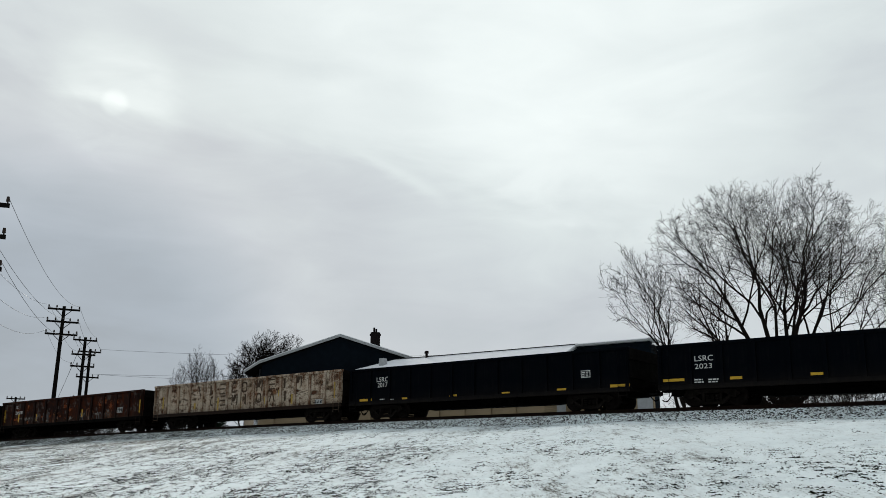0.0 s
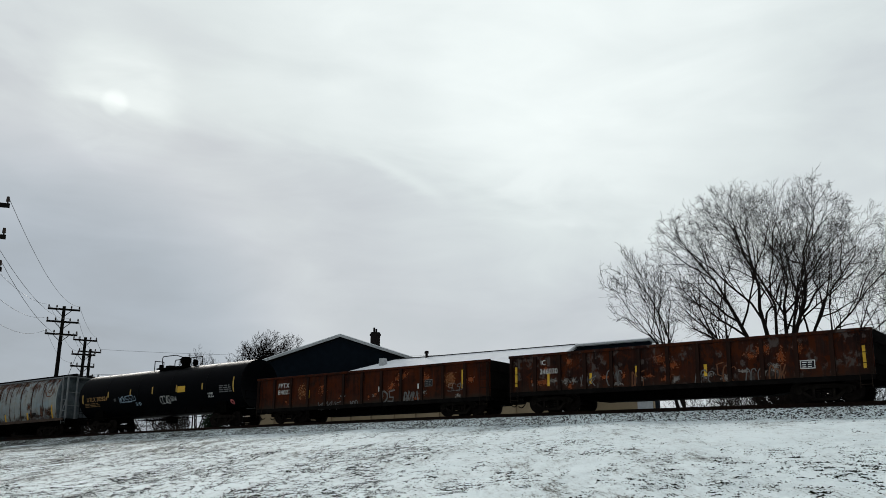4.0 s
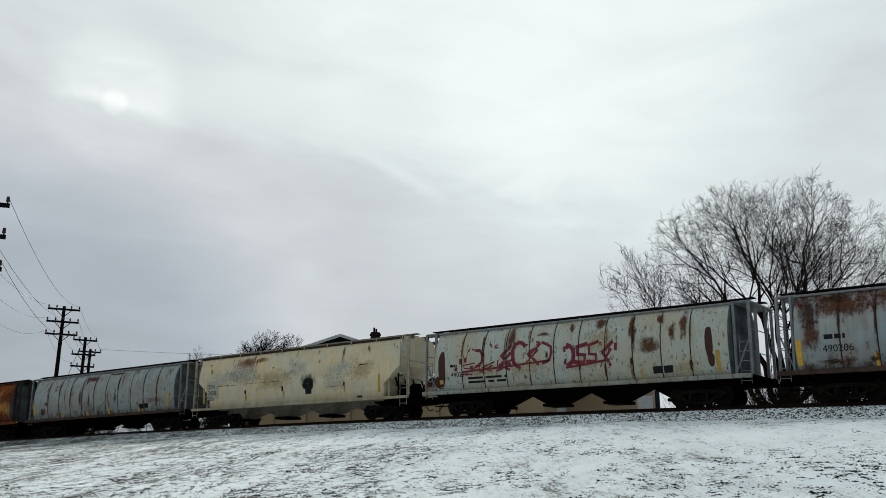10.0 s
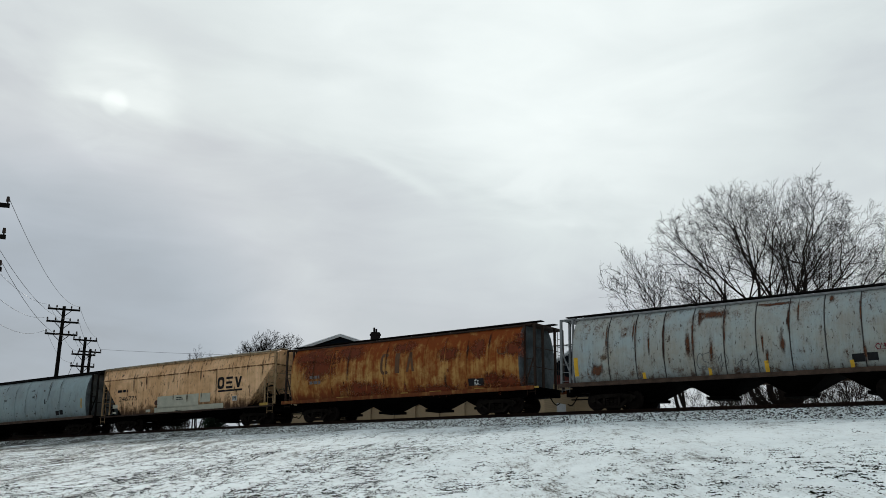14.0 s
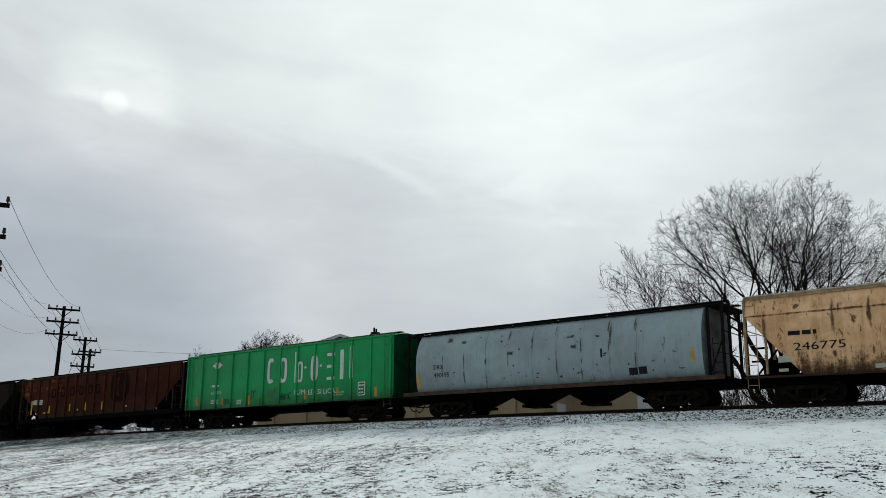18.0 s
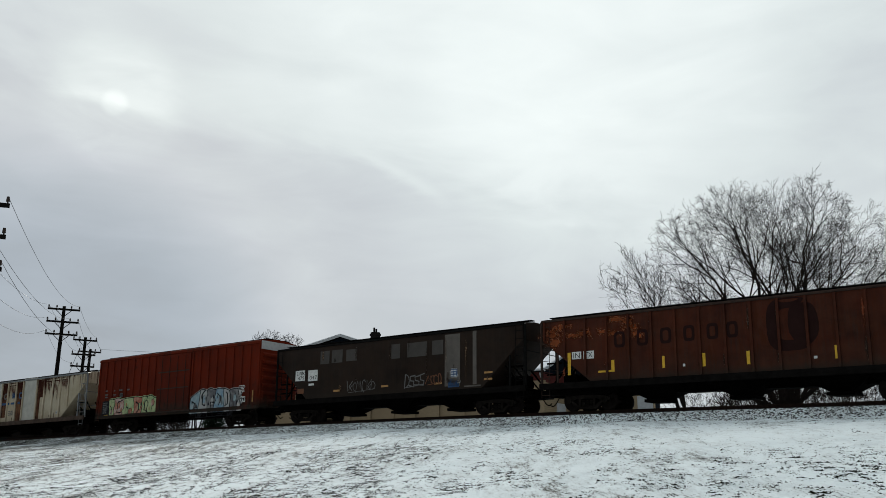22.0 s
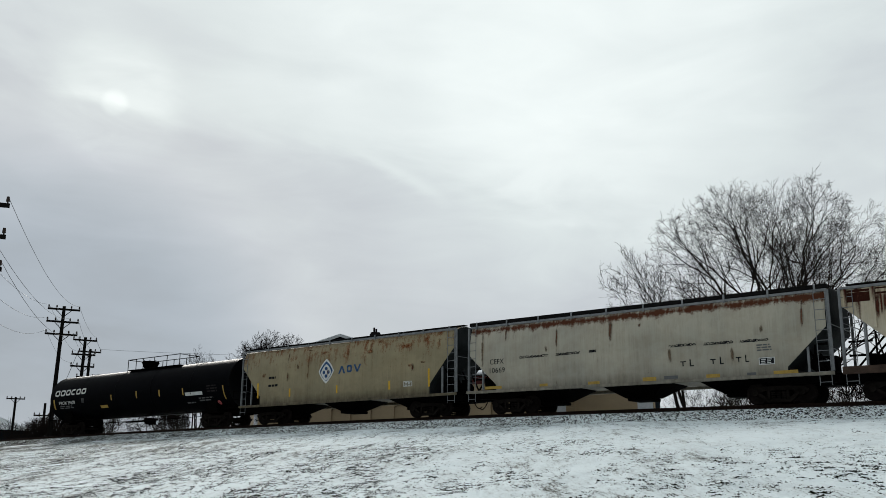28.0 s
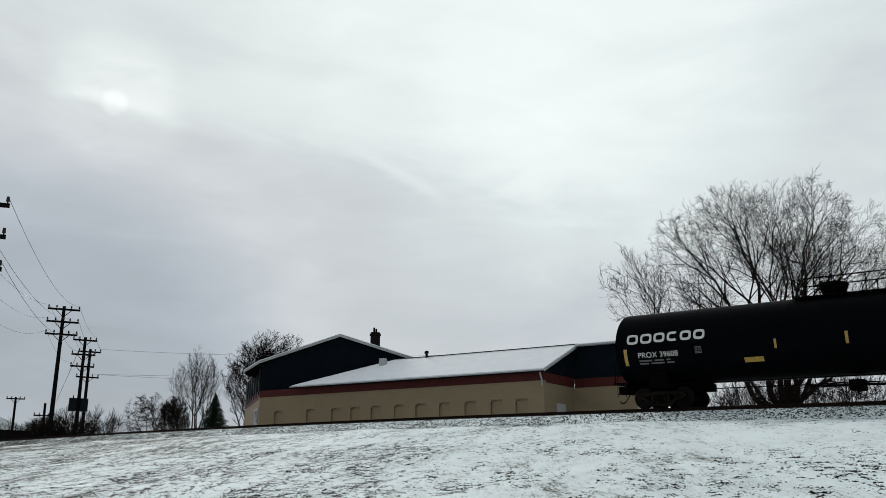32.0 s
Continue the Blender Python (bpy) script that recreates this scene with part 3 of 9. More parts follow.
    def roof_x(name, pts, t, mat, label=""):
        bm = bmesh.new()
        lo = [bm.verts.new(p) for p in pts]
        hi = [bm.verts.new((x, y, z + t)) for x, y, z in pts]
        bm.faces.new(lo[::-1])
        bm.faces.new(hi)
        for i in range(4):
            j = (i + 1) % 4
            bm.faces.new((lo[i], lo[j], hi[j], hi[i]))
        return part(name, bm, mat, hall, label)
    roof_x("wing_roof", [(-23.9, -0.5, 8.99), (0.3, -0.5, 8.99), (0.3, 5.4, 11.42), (-17.2, 5.4, 11.42)], 0.15, MAT["trim"], "low pitched wing roof")
    roof_x("roof_snow", [(-23.7, -0.42, 9.175), (0.2, -0.42, 9.175), (0.2, 5.4, 11.575), (-17.1, 5.4, 11.575)], 0.08, MAT["roof_snow"], "unbroken white snow on the roof")
    roof_x("wing_roof", [(-12.0, 5.41, 11.43), (0.3, 5.41, 11.43), (0.3, 10.5, 9.2), (-12.0, 10.5, 9.2)], 0.15, MAT["trim"])
    part("ridge_cap", boxes((-17.0, 0.3, 5.3, 5.5, 11.66, 11.70)), MAT["chimney"], hall)
    part("gutter", boxes((-23.9, 0.3, -0.6, -0.502, 8.95, 9.06), bevel=0.02), MAT["chimney"], hall)
    part("downspout", tubes([(-0.05, -0.5, 8.95), (-0.1, -0.12, 8.5), (-0.1, -0.12, 8.1)], r=0.06, sides=6), MAT["trim"], hall)
    # gable end of the wing, and the set-back block beyond it
    bm = bmesh.new()
    o = ((0.3, 9.022), (5.1, 9.022), (5.1, 11.3), (0.3, 9.3))
    va = [bm.verts.new((-0.3, y, z)) for y, z in o]
    vb = [bm.verts.new((-0.02, y, z)) for y, z in o]
    bm.faces.new(va)
    bm.faces.new(vb[::-1])
    for i in range(4):
        j = (i + 1) % 4
        bm.faces.new((va[i], vb[i], vb[j], va[j]))
    part("gable_wall", bm, MAT["blue_wall"], hall)
    part("rear_wall", boxes((-0.3, 6.2, 5.102, 5.4, B, 8.30)), MAT["brick"], hall)
    part("red_band", boxes((0.04, 6.22, 5.08, 5.4, 8.302, 8.98)), MAT["red_band"], hall)
    part("rear_wall", boxes((-0.3, 6.2, 5.102, 5.4, 8.982, 11.4)), MAT["blue_wall"], hall)
    part("rear_wall", boxes((5.9, 6.2, 5.402, 6.4, B, 11.2)), MAT["blue_wall"], hall)
    roof_x("rear_roof", [(0.31, 4.75, 11.42), (6.5, 4.75, 11.42), (6.5, 6.6, 11.44), (0.31, 6.6, 11.44)], 0.12, MAT["trim"])
    roof_x("roof_snow", [(0.32, 4.85, 11.545), (6.45, 4.85, 11.545), (6.45, 6.55, 11.565), (0.32, 6.55, 11.565)], 0.06, MAT["roof_snow"])
    part("white_door", boxes((5.0, 6.15, 5.02, 5.098, B, 7.45)), MAT["trim"], hall, "white door in the set-back wall")
    part("small_window", boxes((0.002, 0.05, 1.97, 3.4, 5.6, 6.95)), MAT["trim"], hall, "white boarded window")
    # chimney with a pot, roof vents
    ch = part("chimney", boxes((-21.65, -20.95, 7.7, 8.3, 11.2, 14.75), (-21.7, -20.9, 7.65, 8.35, 14.4, 14.6), bevel=0.02), MAT["chimney"], hall, "dark sooty brick chimney")
    part("chimney_pot", tubes([(-21.45, 8.0, 14.7), (-21.45, 8.0, 15.2)], [(-21.2, 8.0, 14.7), (-21.2, 8.0, 15.05)], r=0.09, sides=8), MAT["chimney"], ch)
    bm = tubes([(-13.65, 5.2, 11.5), (-13.65, 5.2, 11.95)], r=0.11, sides=10)
    tube(bm, (-13.65, 5.2, 11.92), (-13.65, 5.2, 12.12), 0.20, 0.16, 10)
    part("roof_vent", bm, MAT["chimney"], hall, "dark metal roof vent")
    part("roof_box", boxes((-17.6, -17.05, 3.7, 4.2, 10.9, 11.6), bevel=0.05), MAT["trim"], hall, "pale roof hatch box")


build_hall()


# ---------- utility poles and wires ----------
def pole_at(x, y, top, lean, arms, arm_dir, size=1.0, label="", xf=False):
    """A timber pole; arms: heights below the top with half lengths."""
    base = terrain(x, y) - 0.3
    h = top - base
    p = thing("utility_pole", label or "dark timber utility pole with three crossarms", "utility pole", "poles along the line", m=pose(x, y, base, lean[0], lean[1], 0))
    bm = bmesh.new()
    tube(bm, (0, 0, 0), (0, 0, h), 0.20 * size, 0.13 * size, 12)
    smooth(part("pole", bm, MAT["pole"], p))
    d = Vector((math.cos(radians(arm_dir)), math.sin(radians(arm_dir)), 0))
    w = Vector((-d.y, d.x, 0))
    ends = []
    for dz, half in arms:
        z = h - dz
        bm = bmesh.new()
        o = w * 0.18 * size
        vs = []
        for sx in (-half, half):
            for sy in (-0.06, 0.06):
                for sz in (-0.075, 0.075):
                    vs.append(bm.verts.new(d * sx + o + w * sy * size + Vector((0, 0, z + sz * size))))
        bmesh.ops.convex_hull(bm, input=vs)
        arm = part("crossarm", bm, MAT["pole"], p)
        bm = tubes([d * (-half * 0.5) + o + Vector((0, 0, z - 0.05)), o + Vector((0, 0, z - 0.62 * size))], [d * (half * 0.5) + o + Vector((0, 0, z - 0.05)), o + Vector((0, 0, z - 0.62 * size))], r=0.03 * size, sides=5)
        part("brace", bm, MAT["pole"], p)
        for k in (-0.94, -0.45, 0.45, 0.94):
            q = d * half * k + o + Vector((0, 0, z + 0.07))
            bm = bmesh.new()
            tube(bm, q, q + Vector((0, 0, 0.10)), 0.03 * size, 0.03 * size, 6)
            tube(bm, q + Vector((0, 0, 0.08)), q + Vector((0, 0, 0.26 * size)), 0.075 * size, 0.05 * size, 8)
            part("insulator", bm, MAT["insul"], arm)
            ends.append(p.matrix_basis @ (q + Vector((0, 0, 0.26 * size))))
    if xf:
        for s in (-1, 1):
            q = d * 0.48 * s * size
            bm = bmesh.new()
            tube(bm, q + Vector((0, 0, h - 8.1)), q + Vector((0, 0, h - 6.7)), 0.42, 0.42, 14)
            tube(bm, q + Vector((0, 0, h - 6.7)), q + Vector((0, 0, h - 6.4)), 0.08, 0.05, 6)
            part("transformer", bm, MAT["can"], p, "dark grey transformer can")
    return p, ends


P0, E0 = pole_at(-31.95, 14.1, 11.22, (0, 0), [(0.2, 1.25), (1.37, 1.25), (2.55, 1.25)], 58, 1.0, "near timber utility pole with three crossarms of insulators")
P1, E1 = pole_at(-74.3, 41.8, 16.15, (0, 1.2), [(0.25, 1.32), (1.35, 1.32), (2.45, 1.32)], 60, 1.08)
P2, E2 = pole_at(-92.5, 55.0, 16.7, (0, 0.8), [(0.3, 1.25), (1.9, 1.25), (3.2, 1.25)], 66, 1.2, "dark timber utility pole carrying two transformer cans", xf=True)
P3, E3 = pole_at(-102.05, 61.5, 16.9, (0, 0.8), [(0.3, 1.3), (3.4, 1.3)], 66, 1.2)
P4, E4 = pole_at(-168.1, 87.25, 16.3, (0, 0), [(0.3, 1.6), (6.5, 1.4)], 60, 1.5, "distant thin utility pole")
P5, E5 = pole_at(-144.7, 80.2, 13.6, (0, 0), [(2.0, 1.6), (3.5, 1.6), (5.5, 1.6)], 60, 1.5, "distant thin utility pole")


def wire(a, b, sag, r=0.016, name="power_line"):
    a, b = Vector(a), Vector(b)
    n = 18
    pts = []
    for i in range(n + 1):
        t = i / n
        p = a.lerp(b, t)
        p.z -= sag * 4 * t * (1 - t)
        pts.append(p)
    bm = bmesh.new()
    for p, q in zip(pts, pts[1:]):
        tube(bm, p, q, r, r, 5, False)
    tagged(part(name, bm, MAT["wire"]), "thin dark power line slung between poles", "power line", "overhead wires")


def string(a, b, sag, picks, r=0.016):
    for i in picks:
        wire(a[i], b[i], sag + 0.15 * (i % 3), r)


string(E0, E1, 1.0, (0, 3, 4, 6, 8, 11), 0.010)
string(E1, E2, 0.5, (0, 3, 5, 7, 8, 11), 0.011)
string(E2, E3, 0.2, (0, 3), 0.014)
wire(E3[3], (-60, 92, 16.4), 0.6, 0.014)
wire(E3[5], (-60, 92, 14.6), 0.6, 0.014)
wire(E3[7], (-60, 92, 13.2), 0.6, 0.014)
wire(E3[0], (-290, 160, 17.0), 1.2, 0.03)


# ---------- bare trees ----------
def grow(rnd, out, p, d, length, r, depth, spread, up, kink=0.22, ratio=0.74, kids=(2, 3), min_r=0.008):
    """Adds tapered segments (a, b, ra, rb) of one limb and its children."""
    n = 3 if depth > 2 else 2
    seg = length / n
    q = p
    for i in range(n):
        j = Vector((rnd.gauss(0, 1), rnd.gauss(0, 1), rnd.gauss(0, 1))) * kink * 0.55
        d = (d + j + Vector((0, 0, up))).normalized()
        e = q + d * seg
        ra = r * (1 - 0.35 * i / n)
        rb = r * (1 - 0.35 * (i + 1) / n)
        out.append((q, e, ra, rb))
        if depth > 0 and i > 0 and rnd.random() < 0.6:
            side = d.orthogonal().normalized()
            side.rotate(Matrix.Rotation(rnd.uniform(0, 6.28), 3, d))
            nd = (d + side * rnd.uniform(0.55, 1.0) * spread).normalized()
            grow(rnd, out, e, nd, length * ratio * rnd.uniform(0.7, 1.0), max(min_r, rb * 0.55), depth - 1, spread, up, kink, ratio, kids, min_r)
        q = e
    if depth > 0:
        for k in range(rnd.randint(*kids)):
            side = d.orthogonal().normalized()
            side.rotate(Matrix.Rotation(rnd.uniform(0, 6.28), 3, d))
            nd = (d + side * rnd.uniform(0.3, 0.75) * spread).normalized()
            grow(rnd, out, q, nd, length * ratio * rnd.uniform(0.8, 1.1), max(min_r, r * 0.62), depth - 1, spread, up, kink, ratio, kids, min_r)


def limbs_mesh(name, segs, thick=None):
    vs, fs = [], []
    for a, b, ra, rb in segs:
        d = b - a
        if d.length < 1e-5:
            continue
        d = d.normalized()
        u = d.orthogonal().normalized()
        w = d.cross(u)
        k = 7 if ra > 0.09 else (4 if ra > 0.025 else 3)
        base = len(vs)
        for c, r in ((a, ra), (b, rb)):
            for i in range(k):
                t = 6.2832 * i / k
                vs.append(c + (u * math.cos(t) + w * math.sin(t)) * r)
        for i in range(k):
            j = (i + 1) % k
            fs.append((base + i, base + j, base + k + j, base + k + i))
    me = bpy.data.meshes.new(name)
    me.from_pydata(vs, [], fs)
    me.materials.append(MAT["bark"])
    return me


def crowned_tree(x, y, seed, label, stems, lobes, kids=(11, 9, 6, 3), tip=0.008, r0=0.2, group="", curve=1.35, droop=0.0, foot=0.04, angle=(0.42, 0.85)):
    """A leafless tree: limbs fan from the foot and fork at narrow angles, again and again, until they meet the crown's outline.
    stems: points that the main limbs reach for; lobes: (x, y, z, rx, ry, rz), all from the foot; droop: how far twigs hang."""
    rnd = random.Random(seed)
    t = thing("tree", label, "tree", group, m=pose(x, y, terrain(x, y) - 0.2, 0, 0, 37.6))
    trunk, crown = [], []

    def depth(p):
        return min(((p.x - l[0]) / l[3]) ** 2 + ((p.y - l[1]) / l[4]) ** 2 + ((p.z - l[2]) / l[5]) ** 2 for l in lobes)

    def fit(p, q, far):
        """Shortens the way from p to q until it ends inside the crown."""
        for _ in range(12):
            if depth(q) <= far:
                break
            q = p.lerp(q, 0.9)
        return q

    def limb(p, q, r, level):
        d = q - p
        L = d.length
        if L < 0.1:
            return
        n = (10, 6, 4, 2, 2)[level]
        pts = [p]
        bow = Vector((rnd.gauss(0, 1), rnd.gauss(0, 1), rnd.gauss(0, 0.7) - droop * level)) * 0.03 * L
        for i in range(1, n + 1):
            f = i / n
            j = Vector((rnd.gauss(0, 1), rnd.gauss(0, 1), rnd.gauss(0, 1))) * (0.011 if level == 0 else 0.013) * L
            g = f ** curve if level == 0 else f
            pts.append(Vector((p.x + d.x * g, p.y + d.y * g, p.z + d.z * f)) + bow * 4 * f * (1 - f) + (j if i < n else Vector((0, 0, 0))))
        for i in range(n):
            ra, rb = (max(tip * 0.6, r * (1 - k / n) ** (1.15 if level == 0 else 0.9)) for k in (i, i + 1))
            (trunk if ra > 0.10 else crown).append((pts[i], pts[i + 1], ra, rb))
        if level >= len(kids):
            return
        m = max(2, round(kids[level] * min(1.3, 0.55 + L / (14.0, 5.0, 1.8, 0.8, 0.5)[level] * 0.5)))
        turn = rnd.uniform(0, 6.28)
        for k in range(m):
            f = (0.40 if level == 0 else 0.2) + (0.60 if level == 0 else 0.78) * (k + rnd.random()) / m
            f = min(f, 0.985)
            i = min(n - 1, int(f * n))
            a = pts[i].lerp(pts[i + 1], f * n - i)
            u = (pts[i + 1] - pts[i]).normalized()
            s = u.orthogonal().normalized()
            turn += 2.4 + rnd.uniform(-0.5, 0.5)
            s.rotate(Matrix.Rotation(turn, 3, u))
            way = (u + s * rnd.uniform(*angle) * (1.0 + 0.2 * level) + Vector((0, 0, (0.02 if level == 0 else 0.1) - droop * (0.3 + 0.25 * level)))).normalized()
            reach = max(0.28, L * ((1 - f) * rnd.uniform(0.42, 0.78) + 0.13))
            limb(a, fit(a, a + way * reach, rnd.uniform(0.62, 1.14)), max(tip, r * (0.06 + 0.94 * (1 - f) ** 0.95) * 0.6), level + 1)

    for q in stems:
        q = Vector(q)
        q = fit(Vector((0, 0, 0)), q, 0.92)
        limb(Vector((q.x * foot, q.y * foot, 0)), q, r0 * rnd.uniform(0.7, 1.1), 0)
    part("trunk", limbs_mesh("trunk", trunk), None, t)
    part("crown", limbs_mesh("crown", crown), None, t, "bare twiggy branches")


crowned_tree(-15.9, 51.5, 31, "broad bare tree with many stems fanning up behind the track",
             [(-6.6, 0.5, 8.4), (-6.9, -1.2, 10.6), (-5.9, 1.0, 12.8), (-3.6, -1.0, 14.2), (-1.8, 0.8, 14.6), (0.8, 0.3, 15.2), (2.6, -0.8, 15.6), (4.2, 0.4, 15.4), (6.6, 0.6, 13.6), (8.6, -0.4, 11.8), (9.4, 0.6, 9.0), (-5.2, 1.6, 6.2)],
             [(-1.1, 0, 9.8, 6.3, 4.8, 5.6), (-3.4, 0, 10.2, 3.9, 3.6, 4.1), (2.8, 0, 12.4, 2.6, 2.6, 3.55), (6.4, 0.3, 9.8, 3.8, 2.8, 4.3)], (11, 8, 6, 3), 0.0084, 0.22, curve=1.55, foot=0.022, angle=(0.5, 0.95))
crowned_tree(-22.3, 53.6, 8, "slender bare tree beside the broad one",
             [(-3.7, 0, 12.5), (-2.4, 0.5, 12.6), (-4.9, 0.3, 10.2), (-5.5, -0.2, 7.8), (-1.6, 0.4, 10.2)],
             [(-3.0, 0, 9.6, 2.5, 1.7, 3.2), (-1.2, 0, 6.8, 1.2, 1.2, 2.2)], (12, 8, 6), 0.0125, 0.15, curve=1.8, angle=(0.45, 0.9))
crowned_tree(-10.4, 58.4, 12, "bare tree partly behind the broad one",
             [(-3.2, 0, 9.0), (-1.4, 0.6, 11.6), (0.8, -0.5, 12.4), (3.0, 0.3, 11.4), (4.2, 0, 8.6)],
             [(0.4, 0, 8.2, 4.0, 3.2, 4.6)], (8, 5, 3), 0.009, 0.14)
crowned_tree(-93.8, 79.3, 14, "bare domed tree behind the warehouse",
             [(-3.2, 0, 9.4), (-3.3, 0.6, 12.8), (-1.6, 1, 15.2), (1.2, -1, 16.8), (3.6, 1, 17.0), (6.4, 0, 16.4), (8.6, 0, 14.8), (10.4, 0, 12.6), (2.8, 3.5, 14.5), (5.0, -3.5, 14.5)],
             [(3.9, 0, 11.2, 7.4, 4.8, 6.9)], (13, 10, 8), 0.024, 0.25, curve=1.6)
crowned_tree(-99.2, 75.2, 16, "upright bare tree by the line",
             [(-3.0, 0, 11.4), (-2.5, 0.5, 14.0), (-0.9, 0.5, 14.8), (0.4, -0.5, 15.2), (1.6, 0.5, 14.8), (2.8, 0, 13.6), (3.4, 0, 11.2), (0.4, 2, 13.4)],
             [(0.3, 0, 10.2, 3.7, 3.0, 5.6)], (10, 7, 4), 0.014, 0.16, angle=(0.3, 0.62))
crowned_tree(-98.8, 70.6, 20, "drooping bare tree by the line",
             [(-4.4, 0, 7.4), (-3.2, 0.6, 9.0), (-1.8, -0.5, 9.6), (-0.4, 0.4, 9.5), (0.9, 0, 8.4)],
             [(-2.2, 0, 6.2, 2.9, 2.4, 3.4)], (13, 9, 7), 0.023, 0.2, curve=1.3, droop=0.9)
crowned_tree(-95.0, 70.5, 13, "dense leafless thicket by the line",
             [(-2.4, 0, 8.2), (-1.4, 0.8, 9.0), (-0.4, -0.6, 8.8), (0.5, 0.3, 7.8), (1.2, 0, 6.2), (-1.9, -0.8, 6.6)],
             [(-0.9, 0, 5.4, 2.1, 2.0, 3.7)], (16, 12, 8), 0.024, 0.12, foot=0.45, droop=0.2)


def spruce(x, y, h, label):
    rnd = random.Random(3)
    t = thing("spruce", label, "tree", m=pose(x, y, terrain(x, y) - 0.2))
    part("trunk", tubes([(0, 0, 0), (0, 0, h)], r=0.07, sides=6), MAT["bark"], t)
    vs, fs = [], []
    z = 0.35
    while z < h - 0.1:
        reach = 0.5 * (h - z) * rnd.uniform(0.85, 1.1) + 0.05
        n = 16
        for i in range(n):
            a = 6.283 * i / n + rnd.uniform(-0.25, 0.25)
            L = reach * rnd.uniform(0.75, 1.12)
            m = 6
            for k in range(m):
                f0, f1 = k / m, (k + 1.3) / m
                w = 0.12 * (1.1 - f0)
                x0, y0 = math.cos(a) * L * f0, math.sin(a) * L * f0
                x1, y1 = math.cos(a) * L * f1, math.sin(a) * L * f1
                px, py = -math.sin(a) * w, math.cos(a) * w
                dz0, dz1 = -0.28 * L * f0, -0.28 * L * f1 + rnd.uniform(-0.06, 0.05)
                b = len(vs)
                vs += [(x0 + px, y0 + py, z + dz0), (x0 - px, y0 - py, z + dz0), (x1, y1, z + dz1), (x0, y0, z + dz0 + 0.13)]
                fs += [(b, b + 1, b + 2), (b, b + 2, b + 3), (b + 1, b + 3, b + 2)]
        z += 0.16
    me = bpy.data.meshes.new("foliage")
    me.from_pydata(vs, [], fs)
    me.materials.append(MAT["needle"])
    part("foliage", me, None, t, "dense dark needles")


spruce(-75.3, 59.9, 6.75, "small dark conical spruce beside the warehouse")


def shrub(x, y, h, n, seed, label):
    rnd = random.Random(seed)
    t = thing("shrub", label, "shrub", "leafless shrubs", m=pose(x, y, terrain(x, y) - 0.1))
    segs = []
    for i in range(n):
        a = rnd.uniform(0, 6.28)
        d = Vector((math.cos(a) * 0.55, math.sin(a) * 0.55, 1)).normalized()
        grow(rnd, segs, Vector((math.cos(a) * 0.3 * h * rnd.random(), math.sin(a) * 0.3 * h * rnd.random(), 0)), d, h * 0.42, 0.028 if y < 63 else 0.05, 3, 0.8, 0.03, 0.25, 0.72, (2, 3), 0.008 if y < 63 else 0.02)
    part("crown", limbs_mesh("crown", segs), None, t)


shrub(-23.3, 60.6, 4.4, 26, 4, "pale leafless shrub behind the track")
shrub(-13.4, 52.5, 3.4, 22, 5, "leafless shrub under the broad tree")
shrub(-11.8, 53.0, 3.8, 22, 6, "leafless shrub under the broad tree")
shrub(-16.9, 51.0, 3.6, 20, 62, "leafless shrub under the broad tree")
shrub(-15.0, 50.7, 3.2, 20, 63, "leafless shrub under the broad tree")
shrub(-19.0, 54.5, 3.2, 16, 61, "leafless shrub under the broad tree")
shrub(-157.6, 84.0, 8.6, 44, 7, "round leafless shrub far down the line")
shrub(-116.6, 66.4, 6.6, 44, 9, "dense leafless shrub by the poles")
shrub(-112.4, 65.5, 6.4, 44, 10, "dense leafless shrub by the poles")
shrub(-106.0, 64.5, 7.0, 26, 101, "dense leafless shrub by the poles")
shrub(-93.2, 71.2, 4.6, 26, 131, "dense leafless thicket by the line")


# ---------- small far buildings ----------
def far_house(name, x, y, rot, sx, sy, z0, z1, zr, wall, label):
    h = thing(name, label, "building", m=pose(x, y, 0, 0, 0, rot))
    part("wall", boxes((-sx, sx, -sy, sy, z0, z1)), wall, h)
    bm = bmesh.new()
    vs = [bm.verts.new(p) for p in ((-sx - 0.3, -sy - 0.4, z1 + 0.01), (sx + 0.3, -sy - 0.4, z1 + 0.01), (sx + 0.3, 0, zr), (-sx - 0.3, 0, zr), (sx + 0.3, sy + 0.4, z1 + 0.01), (-sx - 0.3, sy + 0.4, z1 + 0.01))]
    for f in ((0, 1, 2, 3), (3, 2, 4, 5), (0, 3, 5), (1, 4, 2), (0, 5, 4, 1)):
        bm.faces.new([vs[i] for i in f])
    part("roof", bm, MAT["roof_snow"], h, "snow-covered roof")
    part("door", boxes((-0.5, 0.5, -sy - 0.05, -sy - 0.002, z0, z0 + 2.1)), MAT["trim"], h)


far_house("shed", -11.5, 78.5, 8, 5.0, 3.0, 3.5, 7.4, 9.2, MAT["blue_wall"], "grey shed with a snowy roof beyond the track")
far_house("far_building", -196.0, 92.0, 10, 10.0, 8.0, 2.5, 11.2, 13.6, MAT["blue_wall"], "long low dark far building with a snowy roof")


# ---------- rolling stock: shared running gear ----------
WHEEL_R = 0.42


def mesh_of(name, bm, mat):
    me = bpy.data.meshes.new(name)
    bm.to_mesh(me)
    bm.free()
    me.materials.append(mat)
    return me


